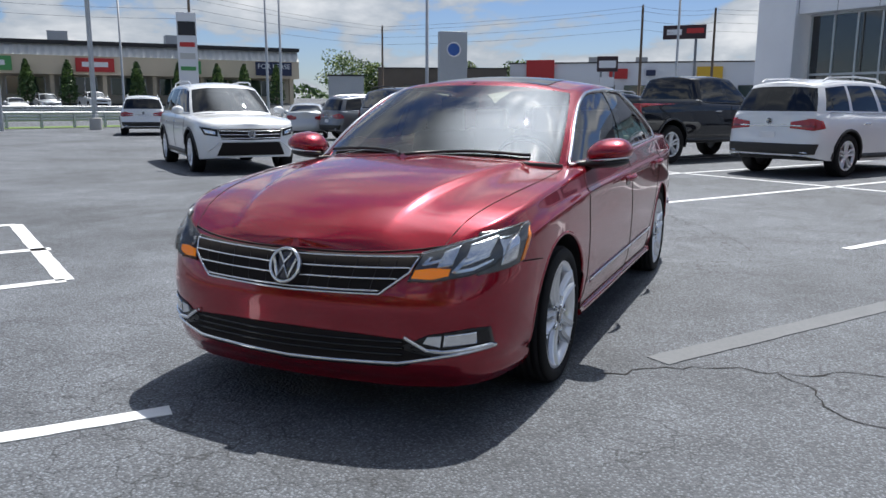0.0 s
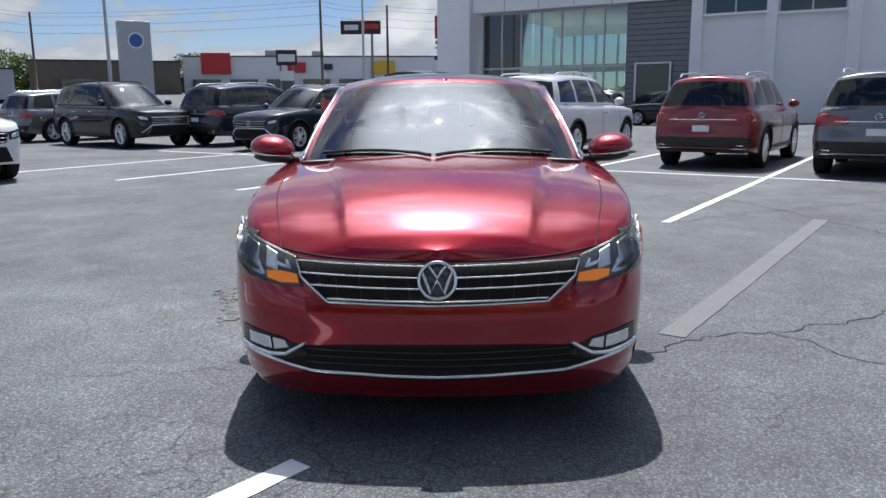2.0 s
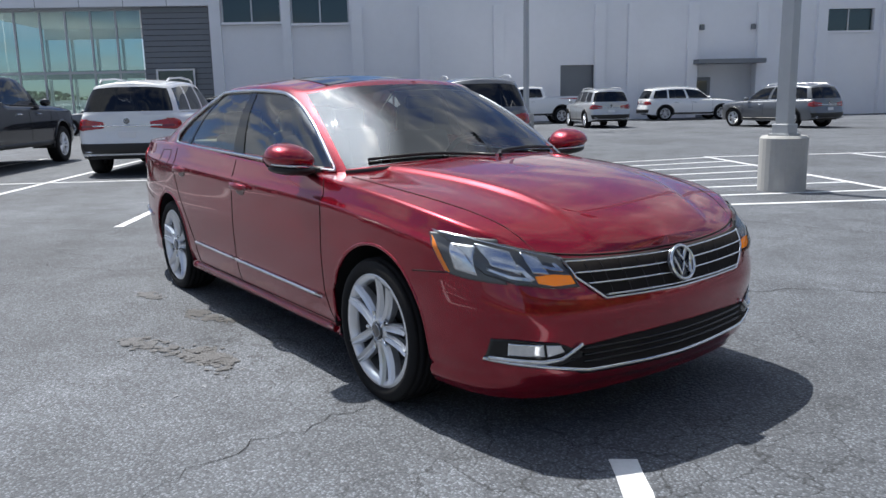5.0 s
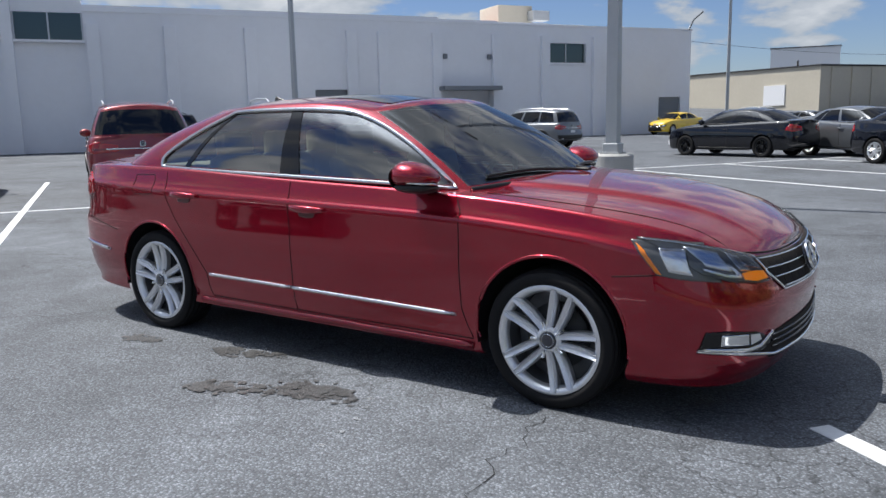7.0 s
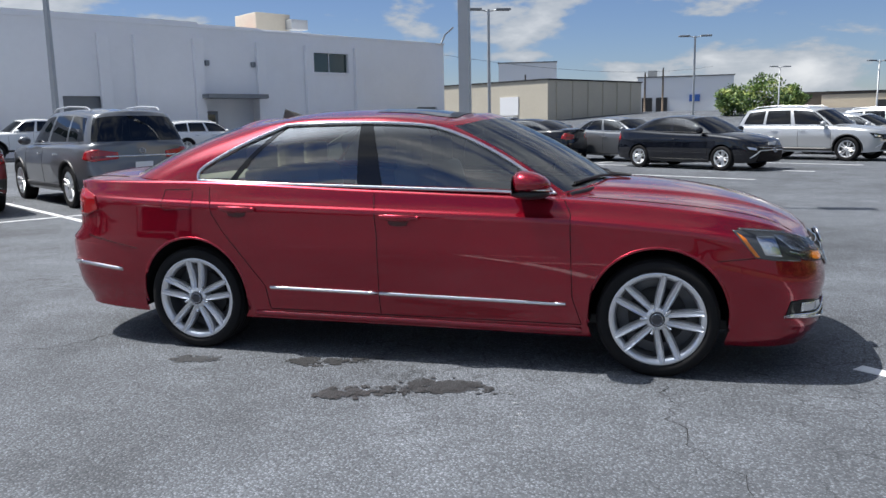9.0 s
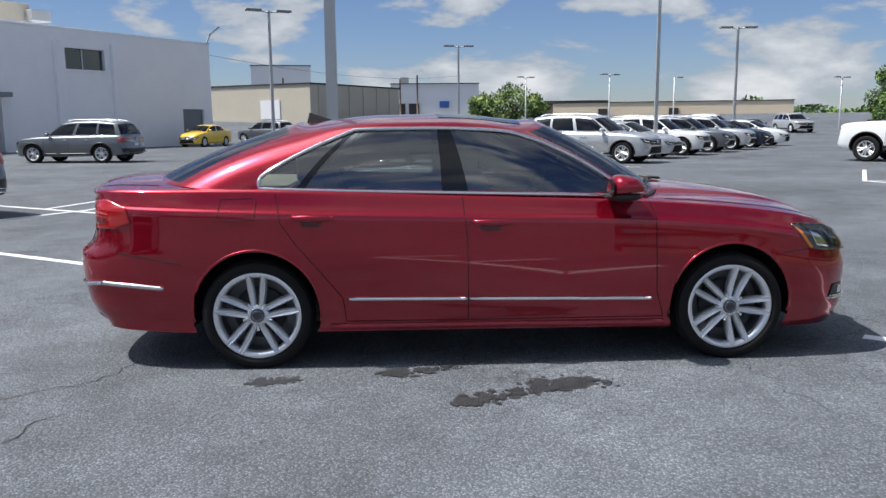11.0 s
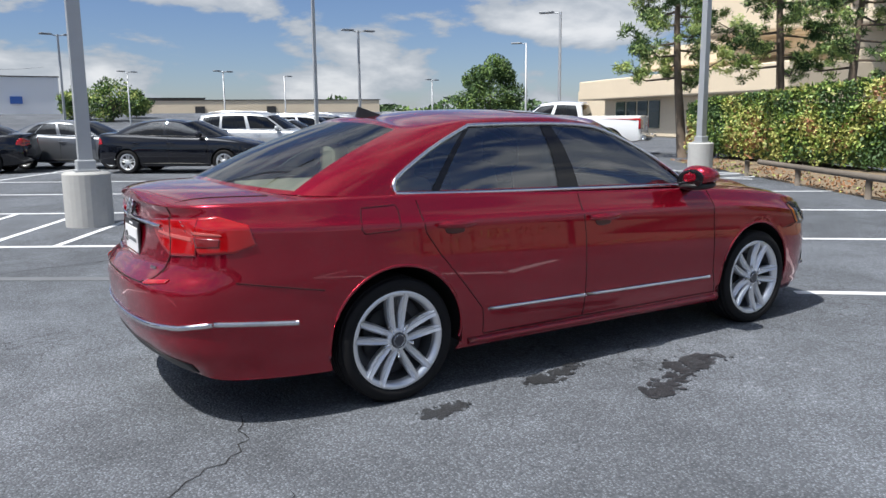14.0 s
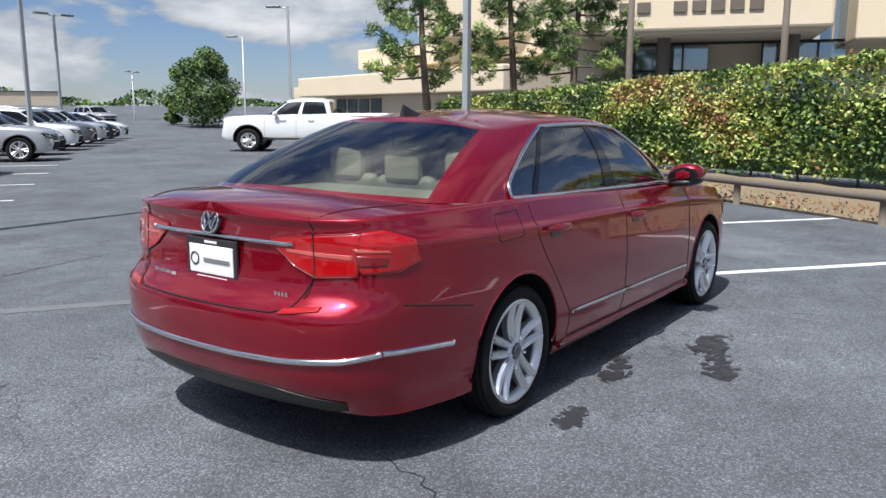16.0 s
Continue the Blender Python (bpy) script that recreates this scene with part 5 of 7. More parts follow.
def other_car(name, label, category, sp, colour, x, y, turn, z=0.0, scale=(1, 1, 1), rims=None, glass="dark_glass", face=True, back=True, sill=True, group=""):
    car = tagged(new(name), label, category, group)
    sh = Shell(sp, False)
    mat = M[colour]
    sh.finish(car, mat)
    add_liners(car, sp)
    add_wheels(car, sp, False, rims)
    for key in sh.panes:
        sh.pane_part(key, key[0], M[glass], car)
    L, H = sp["plan"][0][0], sp["half"]
    sho, hood = hermite(sp["shoulder"]), hermite(sp["crest"])
    zf = sho(L) - 0.02
    zlo = hermite(sp["bottom"])(L)
    tall = sp is SUV or sp is TRUCK
    if sill:
        for sg, way in ((-1, "right"), (1, "left")):
            sh.line("sill_trim", [(sp["axles"][1] + sp["arch"] + 0.03, zlo + 0.06), (sp["axles"][0] - sp["arch"] - 0.03, zlo + 0.05)], way, M["trim"], car, 0.05 if tall else 0.02, -0.01, 10)
            if tall:
                for ax in sp["axles"]:
                    pts = []
                    for k in range(17):
                        a = math.radians(-6 + 192 * k / 16)
                        p, n = sh.cast(ax + (sp["arch"] + 0.03) * math.cos(a), sp["hub"] + (sp["arch"] + 0.03) * math.sin(a), way)
                        pts.append((ax + (sp["arch"] + 0.015) * math.cos(a), p.y, sp["hub"] + (sp["arch"] + 0.015) * math.sin(a)))
                    mesh_object("arch_trim", *tube(pts, 0.028, 6), M["trim"] if colour != "black" else mat, car)
            b = sho(0) - 0.16
            for hx in (sp["axles"][0] - 1.45, sp["axles"][0] - 2.4):
                if sp is TRUCK:
                    hx += 0.25
                p, n = sh.cast(hx, b, way)
                mesh_object("door_handle", *tube([p + Vector((-0.1, 0, 0)) + n * 0.015, p + n * 0.035, p + Vector((0.1, 0, 0)) + n * 0.015], 0.014, 6), M["chrome"] if tall else mat, car)
            x0 = sp["axles"][0] - sp["arch"] - 0.06
            for gx in (x0, x0 - 1.08):
                sh.line("door_gap", [(gx, zlo + 0.1), (gx - 0.02, sho(gx) - 0.03)], way, M["seam"], car, 0.005, 0.0, 6)
            bx = sp["belt"][2]
            bm = bmesh.new()
            bmesh.ops.create_uvsphere(bm, u_segments=12, v_segments=8, radius=1.0)
            for v in bm.verts:
                v.co = Vector((bx[0] - 0.2 + v.co.x * 0.09, sg * (H + 0.04 + v.co.y * 0.12), bx[2] + 0.09 + v.co.z * 0.085))
            part("mirror", bm, mat, car, smooth=True)
            mesh_object("window_trim", *tube([sh.point(u, 0.03, sg, 0.006) for u in np.linspace(2.1, 5.7, 14)], 0.01, 6), M["chrome"] if colour != "black" else M["trim"], car)
    if sp is SUV:
        for sg in (-1, 1):
            mesh_object("roof_rail", *tube([(0.1, sg * 0.62, 1.70), (-0.1, sg * 0.63, 1.76), (-0.9, sg * 0.64, 1.785), (-1.7, sg * 0.62, 1.75), (-1.85, sg * 0.61, 1.69)], 0.018, 6), M["alloy"] if colour != "black" else M["trim"], car)
    if face:
        w = H * 0.62
        g = sh.patch("grille", [(-w * 0.9, zf - 0.24), (0, zf - 0.26), (w * 0.9, zf - 0.24)], [(-w, zf - 0.06), (0, zf - 0.05), (w, zf - 0.06)], "front", M["seam"], car, 0.004, 0.01, 12, 4)
        for k in range(3 if tall else 2):
            zz = zf - 0.09 - 0.065 * k
            sh.line("grille_bar", [(-w * 0.95, zz), (0, zz - 0.01), (w * 0.95, zz)], "front", M["chrome"], g, 0.008, 0.01, 8)
        p, n = sh.cast(0, zf - 0.15, "front")
        emblem(car, p + n * 0.02, n, 0.07)
        sh.patch("lower_grille", [(-w * 1.05, zlo + 0.04), (w * 1.05, zlo + 0.04)], [(-w * 0.88, zlo + 0.28), (w * 0.88, zlo + 0.28)], "front", M["seam"], car, 0.004, 0.01, 12, 3)
        sh.line("bumper_chrome", [(-H * 0.8, zlo + 0.12), (-w * 0.9, zlo + 0.3), (0, zlo + 0.31), (w * 0.9, zlo + 0.3), (H * 0.8, zlo + 0.12)], "front", M["alloy"], car, 0.014, 0.006, 6)
        for sg in (-1, 1):
            hl = sh.patch("headlamp", [(sg * w, zf - 0.19), (sg * H * 0.84, zf - 0.16)], [(sg * w, zf - 0.06), (sg * H * 0.9, zf - 0.01)], "front", M["gloss"], car, 0.006, 0.01, 8, 4)
            sh.patch("reflector", [(sg * (w + 0.04), zf - 0.16), (sg * H * 0.82, zf - 0.13)], [(sg * (w + 0.04), zf - 0.1), (sg * H * 0.85, zf - 0.06)], "front", M["chrome"], hl, 0.01, 0.004, 6, 3)
    if back:
        zr = sho(-L) - (0.06 if not sp is TRUCK else 0.1)
        for sg in (-1, 1):
            lo, hi = ([(sg * H * 0.42, zr - 0.2), (sg * H * 0.86, zr - 0.24)], [(sg * H * 0.42, zr - 0.09), (sg * H * 0.84, zr - 0.03)]) if sp is not TRUCK else ([(sg * 0.80, zr - 0.36), (sg * 0.96, zr - 0.36)], [(sg * 0.80, zr), (sg * 0.95, zr)])
            tl = sh.patch("tail_lamp", lo, hi, "back", M["tail"], car, 0.008, 0.01, 8, 4)
            sh.patch("lamp_band", [(lo[0][0], lo[0][1] + 0.03), (lo[1][0], lo[1][1] + 0.05)], [(lo[0][0], lo[0][1] + 0.06), (lo[1][0], lo[1][1] + 0.09)], "back", M["tail_dark"], tl, 0.011, 0.002, 6, 2)
            way = "right" if sg < 0 else "left"
            xe = sp["plan"][-1][0]
            sh.patch("tail_lamp", *(([(xe + 0.14, zr - 0.24), (xe + 0.34, zr - 0.2)], [(xe + 0.14, zr - 0.03), (xe + 0.3, zr - 0.08)]) if sp is not TRUCK else ([(xe + 0.1, zr - 0.36), (xe + 0.19, zr - 0.36)], [(xe + 0.1, zr - 0.04), (xe + 0.19, zr - 0.04)])), way, M["tail"], car, 0.008, 0.01, 5, 3)
            if sp is SUV:
                p, n = sh.cast(sg * 0.66, 0.42, "back")
                mesh_object("exhaust_trim", *tube([p + Vector((-0.01, dy, dz)) for dy, dz in ((-0.12, 0.03), (0.12, 0.03), (0.12, -0.03), (-0.12, -0.03))], 0.012, 6, True), M["chrome"], car)
        if sp is SUV:
            sh.patch("rear_valance", [(-0.86, 0.42), (0.86, 0.42)], [(-0.9, 0.6), (0.9, 0.6)], "back", M["trim"], car, 0.006, 0.01, 12, 4)
            sh.line("deck_chrome", [(-0.62, zr - 0.16), (0.62, zr - 0.16)], "back", M["chrome"], car, 0.014, 0.008, 10)
        p, n = sh.cast(0, zr - 0.34, "back")
        box_part("number_plate", (p.x - 0.012, 0, zr - 0.34), (0.012, 0.31, 0.155), M["plate"], car, bevel=0.003)
        if sp is TRUCK:
            vs = tube([(-2.95, -0.95, 0.62), (-3.05, -0.8, 0.6), (-3.06, 0.8, 0.6), (-2.95, 0.95, 0.62)], 0.1, 8)
            mesh_object("rear_bumper", *vs, M["chrome"], car)
            sh.line("tailgate_gap", [(-0.78, 0.78), (-0.78, 1.3)], "back", M["seam"], car, 0.006, 0.0, 6)
            sh.line("tailgate_gap", [(0.78, 0.78), (0.78, 1.3)], "back", M["seam"], car, 0.006, 0.0, 6)
            sh.patch("tailgate_badge", [(-0.25, 1.05), (0.25, 1.05)], [(-0.25, 1.13), (0.25, 1.13)], "back", M["chrome"], car, 0.008, 0.004, 6, 2)
        elif sp is not TRUCK:
            p, n = sh.cast(0, zr - 0.08, "back")
            emblem(car, p + n * 0.012, n, 0.055, "rear_emblem")
    seat = M["cabin"]
    if not tall:
        seat_row(car, 0.05, (-0.36, 0.36), seat, 0.5)
        seat_row(car, -0.9, (-0.36, 0.36), seat, 0.5)
    car.matrix_basis = Matrix.Translation((x, y, z)) @ Matrix.Rotation(radians(turn), 4, "Z") @ Matrix.Diagonal((*scale, 1))
    return car


# ---- ground ----
def rise(x, y):
    """The lot is level; the land beyond it climbs a little."""
    r = math.hypot(x, y)
    f = min(max((r - 58) / 55, 0), 1)
    return 2.3 * f * f * (3 - 2 * f)


def build_ground():
    vs, fs, seg = [(0, 0, 0)], [], 72
    radii = [3, 8, 15, 25, 40, 55, 65, 75, 85, 95, 105, 115, 150, 300, 800, 2500]
    for r in radii:
        for k in range(seg):
            a = 2 * math.pi * k / seg
            x, y = r * math.cos(a), r * math.sin(a)
            vs.append((x, y, rise(x, y)))
    for k in range(seg):
        fs.append((0, 1 + k, 1 + (k + 1) % seg))
    for i in range(len(radii) - 1):
        for k in range(seg):
            a, b = 1 + i * seg + k, 1 + i * seg + (k + 1) % seg
            fs.append((a, a + seg, b + seg, b))
    tagged(mesh_object("ground", vs, fs, M["asphalt"]), "weathered grey asphalt car park with fine cracks", "ground", kind="structure")


build_ground()
D, E = Vector((-0.848, 0.53, 0)), Vector((0.53, 0.848, 0))   # along the bays towards the showroom, and across them


def lot(d, e, z=0.0):
    return D * d + E * e + Vector((0, 0, z))


def stripe(a, b, width=0.1, mat="line", name="parking_line", label="white painted parking line on the asphalt"):
    """A painted line with ragged edges, from a to b."""
    a, b = Vector((*a, 0)), Vector((*b, 0))
    d = (b - a).normalized()
    n = Vector((-d.y, d.x, 0))
    ln = (b - a).length
    k = max(4, int(ln / 0.12))
    rng = random.Random(round(a.x * 91 + a.y * 37, 2))
    vs, fs = [], []
    for i in range(k + 1):
        p = a + d * (ln * i / k)
        j = [rng.uniform(-0.005, 0.005) for _ in range(2)]
        for z in (0.001, 0.005):
            vs += [p + n * (width / 2 + j[0]) + Vector((0, 0, z)), p - n * (width / 2 + j[1]) + Vector((0, 0, z))]
    for i in range(k):
        o = i * 4
        fs += [(o + 2, o + 3, o + 7, o + 6), (o, o + 2, o + 6, o + 4), (o + 3, o + 1, o + 5, o + 7)]
    fs += [(0, 1, 3, 2), (k * 4, k * 4 + 2, k * 4 + 3, k * 4 + 1)]
    return tagged(mesh_object(name, vs, fs, M[mat], smooth=False), label, "line", "parking lines", "structure")


def build_lines():
    # bays towards the showroom, with a cross line
    for e, d0, d1 in ((3.55, 4.1, 15.2), (0.33, 3.9, 16.0), (-2.95, 3.8, 16.5), (-6.05, 3.8, 16.5), (-9.0, 3.85, 16.5), (-12.1, 3.9, 16.5)):
        stripe(lot(d0, e).xy, lot(d1, e).xy)
    stripe(lot(9.4, -15.0).xy, lot(9.4, 3.5).xy)
    # the bay line that runs to the car's nose and its neighbours
    stripe((2.48, -0.5), (5.9, -3.25), 0.105)
    for s in ((4.25, 1.8, 8.6, -1.65), (6.15, 4.0, 10.4, 0.6), (7.65, 6.5, 10.8, 4.2)):
        stripe(s[:2], s[2:])
    # hatched bay round the lamp, and the bays beyond it
    stripe(lot(4.1, 3.6).xy, lot(4.1, 6.8).xy)
    for k in range(7):
        stripe(lot(4.95 + 0.88 * k, 3.6).xy, lot(5.05 + 1.02 * k, 6.75).xy, 0.09)
    for k in range(6):
        stripe(lot(4.2, 6.8 + 3.17 * k).xy, lot(11.4, 6.8 + 3.17 * k).xy)
    stripe(lot(11.3, 6.8).xy, lot(11.3, 26).xy)
    for k in range(6):
        p = Vector((10.1, 12.3, 0)) + Vector((0.28, -0.86, 0)) * (1.1 * k)
        stripe(p.xy, (p.x + 2.2, p.y - 0.4), 0.09)
    stripe((10.08, 12.28), (11.9, 6.9))
    stripe((12.4, 16.2), (10.08, 12.28))
    stripe((12.2, 11.9), (13.4, 7.4))
    # hatched patch on the far side of the nose
    for s in ((0.87, -3.0, -0.85, -5.75), (0.87, -3.0, 1.9, -3.6), (0.0, -4.2, 1.2, -5.0), (-0.85, -5.75, 0.2, -6.5)):
        stripe(s[:2], s[2:], 0.13)
    stripe((0.93, 1.28), (-3.25, 4.05), 0.15, "faded", "faded_line", "worn blacked-out line on the asphalt")


build_lines()


def crack(points, width, seed, name="crack"):
    rng = random.Random(seed)
    pts = []
    for a, b in zip(points[:-1], points[1:]):
        a, b = Vector((*a, 0)), Vector((*b, 0))
        n = max(3, int((b - a).length / 0.06))
        side = Vector((-(b - a).y, (b - a).x, 0)).normalized()
        for k in range(n):
            f = k / n
            pts.append(a + (b - a) * f + side * (rng.gauss(0, 0.016) + 0.03 * math.sin(f * 9 + seed)))
    vs, fs = [], []
    for i, p in enumerate(pts):
        d = (pts[min(i + 1, len(pts) - 1)] - pts[max(i - 1, 0)]).normalized()
        w = width * rng.uniform(0.35, 1.1) * (0.4 if i in (0, len(pts) - 1) else 1)
        n = Vector((-d.y, d.x, 0)) * w / 2
        vs += [p + n + Vector((0, 0, 0.003)), p - n + Vector((0, 0, 0.003))]
    fs = [(2 * i, 2 * i + 1, 2 * i + 3, 2 * i + 2) for i in range(len(pts) - 1)]
    tagged(mesh_object(name, vs, fs, M["crack"], smooth=False), "jagged dark crack in the asphalt", "crack", "cracks", "structure")


for i, (pts, w) in enumerate((
        (((1.25, 1.05), (0.95, 1.45), (0.85, 1.86), (0.65, 2.4), (0.2, 3.1), (-0.6, 3.9)), 0.016),
        (((0.85, 1.86), (1.3, 2.1), (1.7, 2.6), (2.4, 2.9), (2.9, 3.4)), 0.016),
        (((1.42, -0.93), (1.5, -1.2), (1.48, -1.5), (1.62, -1.9), (1.9, -2.5)), 0.006),
        (((-2.15, -0.65), (-2.25, -1.0), (-2.7, -1.35), (-3.4, -1.75), (-4.2, -2.3)), 0.012),
        (((-2.25, -1.5), (-2.4, -1.9), (-2.7, -2.2)), 0.01),
        (((-6.0, 3.5), (-3.0, 4.1), (0.5, 4.9), (3.0, 5.6)), 0.02),
        (((-8.0, -1.5), (-4.0, 1.0), (-2.6, 1.6)), 0.014),
        (((-3.1, 2.3), (-4.4, 4.6), (-5.0, 6.5)), 0.018))):
    crack(pts, w * 0.75, i + 3)


def stain(points, mat, name, label, seed, z=0.0025, bits=70, lone=1.25):
    """A damp or worn patch: many ragged flecks about points of x, y, radius."""
    rng = random.Random(seed)
    vs, fs, q = [], [], 0
    for _ in range(bits):
        x, y, r = rng.choice(points)
        a, f = rng.uniform(0, 6.283), rng.random() ** 0.6 * lone
        x, y = x + math.cos(a) * f * r, y + math.sin(a) * f * r * 0.7
        r *= rng.uniform(0.08, 0.42) * (1.3 - 0.75 * f / lone)
        o, n = len(vs), 13
        vs.append((x, y, z + q * 0.00003))
        for k in range(n):
            b = 2 * math.pi * k / n
            rr = r * rng.uniform(0.55, 1.25)
            vs.append((x + rr * math.cos(b), y + rr * math.sin(b), z + q * 0.00003))
        fs += [(o, o + 1 + k, o + 1 + (k + 1) % n) for k in range(n)]
        q += 1
    tagged(mesh_object(name, vs, fs, M[mat], smooth=False), label, "stain", "stains", "structure")


WET = "dark damp stain on the asphalt"
stain([(0.47, -1.30, 0.13), (0.32, -1.27, 0.15), (0.18, -1.32, 0.11), (0.06, -1.42, 0.09), (-0.06, -1.46, 0.10), (-0.16, -1.5, 0.11), (-0.22, -1.55, 0.08)], "wet", "wet_stain", WET, 2, bits=170)
stain([(-0.3, -0.95, 0.07), (-0.42, -1.0, 0.08), (-0.55, -1.03, 0.10), (-0.62, -1.04, 0.08)], "wet", "wet_stain", WET, 5, bits=110)
stain([(-0.1, -0.84, 0.03), (-0.2, -0.88, 0.04), (0.0, -0.80, 0.03)], "wet", "wet_stain", WET, 6, bits=50)
stain([(-1.24, -1.12, 0.08), (-1.36, -1.14, 0.09), (-1.17, -1.1, 0.05)], "wet", "wet_stain", WET, 7, bits=80)
stain([(0.62, -1.22, 0.02), (0.68, -1.32, 0.02), (0.74, -1.45, 0.02), (0.78, -1.6, 0.02), (0.8, -1.75, 0.02)], "scuff", "worn_patch", "pale scraped streak on the asphalt", 15, 0.0015, 120)

hero_car()


# ---- showroom ----
def yard_box(name, d0, d1, e0, e1, z0, z1, mat, parent=None, label="", bevel=0.0):
    """A block in the lot's own directions."""
    c = lot((d0 + d1) / 2, (e0 + e1) / 2, (z0 + z1) / 2)
    return box_part(name, c, (d1 - d0, e1 - e0, z1 - z0), mat, parent, label, math.atan2(D.y, D.x), bevel)


def showroom():
    b = tagged(new("showroom_building"), "long white rendered dealership building with pilasters and parapet", "building")
    # wall pieces round the openings, front plane at 40 m
    yard_box("wall", 40.0, 60, 12.0, 17.6, 0, 7.35, M["wall_white"], b)
    yard_box("wall", 40.0, 60, -1.9, 9.9, 0, 7.35, M["wall_white"], b)
    yard_box("wall", 40.25, 60, -8.9, -1.9, 0, 7.7, M["wall_white"], b)
    yard_box("wall", 40.0, 60, -9.5, -8.9, 0, 8.6, M["wall_white"], b)
    yard_box("wall", 40.0, 60, 21.6, 25.3, 0, 7.2, M["wall_white"], b)
    yard_box("wall", 40.0, 60, 25.3, 28.2, 0, 4.75, M["wall_white"], b)
    yard_box("wall", 40.0, 60, 25.3, 28.2, 5.98, 7.15, M["wall_white"], b)
    yard_box("wall", 40.0, 60, 28.2, 34.2, 0, 7.1, M["wall_white"], b)
    yard_box("wall", 40.0, 60, 34.2, 36.1, 2.5, 7.05, M["wall_white"], b)
    yard_box("wall", 40.0, 60, 36.1, 36.9, 0, 7.0, M["wall_white"], b)
    yard_box("wall", 40.0, 60, 17.6, 21.6, 3.1, 7.25, M["wall_white"], b)
    yard_box("wall", 40.0, 60, 9.9, 12.0, 3.1, 7.35, M["wall_white"], b)
    yard_box("parapet", 39.93, 40.3, -1.9, 36.95, 7.02, 7.12, M["wall_white"], b)
    for e in (2.2, 6.35, 10.1 + 2.0, 14.0, 17.75 - 0.3, 21.5, 25.0, 28.9, -1.5):
        yard_box("pilaster", 39.72, 40.0, e - 0.3, e + 0.3, 0, 6.4, M["wall_white"], b, bevel=0.02)
    for e in (-5.35,):
        yard_box("pilaster", 39.8, 40.25, e - 0.25, e + 0.25, 0, 7.7, M["wall_white"], b)
    # high windows
    for e0, e1, z0, z1, dd in ((-8.8, -5.65, 5.7, 7.0, 40.2), (-5.05, -1.95, 5.6, 6.95, 40.2), (25.3, 28.2, 4.75, 5.98, 40.25)):
        w = yard_box("window", dd, dd + 0.05, e0, e1, z0, z1, M["shop_glass"], b)
        for e in (e0, (e0 + e1) / 2, e1):
            yard_box("window_bar", dd - 0.06, dd, e - 0.04, e + 0.04, z0, z1, M["frame_al"], w)
        yard_box("sill", dd - 0.35, dd + 0.05, e0 - 0.05, e1 + 0.05, z0 - 0.12, z0, M["wall_white"], w)
    # doors
    for e0, e1, z1 in ((9.9, 12.0, 3.1), (34.2, 36.1, 2.5)):
        dr = yard_box("roller_door", 40.2, 40.3, e0, e1, 0, z1, M["slat_grey"], b, "grey roller door")
        for k in range(8):
            yard_box("slat", 40.17, 40.2, e0, e1, z1 * k / 8 + 0.02, z1 * (k + 1) / 8 - 0.02, M["slat_grey"], dr)
    yard_box("canopy", 38.9, 40.1, 17.5, 21.4, 3.0, 3.25, M["slat_grey"], b, bevel=0.02)
    yard_box("entry_wall", 41.2, 41.4, 17.6, 21.6, 0, 3.1, M["wall_white"], b)
    dr = yard_box("entry_door", 41.12, 41.2, 18.0, 19.1, 0, 2.3, M["slat_grey"], b, "grey entry door with a glass pane")
    yard_box("pane", 41.08, 41.12, 18.2, 18.9, 1.0, 2.1, M["shop_glass"], dr)
    # glass corner and slatted cladding
    g = 40.9
    yard_box("corner_wall", 39.6, 42.5, -25.6, -23.2, 0, 9.5, M["wall_white"], b)
    yard_box("fascia", 39.9, 52.4, -23.2, -9.5, 6.6, 9.5, M["wall_white"], b)
    for k in range(6):
        yard_box("fascia_gap", 39.895, 39.9, -23.2 + 2.3 * k, -23.17 + 2.3 * k, 6.6, 9.5, M["slat_grey"], b)
    for k in range(7):
        e0 = -22.9 + 9.5 / 7 * k
        for z0, z1 in ((0.1, 3.2), (3.2, 6.55)):
            p = yard_box("pane", g, g + 0.03, e0 + 0.05, e0 + 9.5 / 7 - 0.05, z0 + 0.05, z1 - 0.05, M["pane"], b)
        yard_box("mullion", g - 0.06, g + 0.08, e0 - 0.05, e0 + 0.05, 0, 6.6, M["frame_al"], b)
    for z in (0.1, 3.2, 6.55):
        yard_box("transom", g - 0.05, g + 0.07, -23.0, -13.3, z - 0.06, z + 0.06, M["frame_al"], b)
    yard_box("showroom_floor", g, 52, -23.2, -9.5, 0.02, 0.12, M["concrete"], b)
    yard_box("back_wall", 52, 52.3, -23.2, -9.5, 0, 0.9, M["wall_white"], b)
    yard_box("back_wall", 52, 52.3, -23.2, -9.5, 5.9, 6.6, M["wall_white"], b)
    for k in range(9):
        yard_box("mullion", 52.0, 52.2, -23.2 + 1.7 * k, -23.05 + 1.7 * k, 0.9, 5.9, M["frame_al"], b)
    yard_box("return_wall", g + 0.1, 52, -13.2, -13.0, 0, 6.6, M["wall_white"], b)
    yard_box("inner_beam", 45, 45.4, -23.2, -13.2, 3.0, 3.5, M["wall_white"], b)
    for k in range(22):
        z = 0.1 + 6.5 * k / 22
        for e0, e1 in (((-13.2, -9.5),) if not 0.9 < z < 3.0 else ((-13.2, -12.6), (-10.5, -9.5))):
            yard_box("cladding_slat", 40.3, 40.36, e0, e1, z, z + 0.265, M["slat_grey"], b)
    yard_box("cladding_back", 40.37, 40.5, -13.2, -9.5, 0, 6.6, M["roof_dark"], b)
    w = yard_box("window", 40.2, 40.3, -12.55, -10.55, 1.2, 3.25, M["shop_glass"], b)
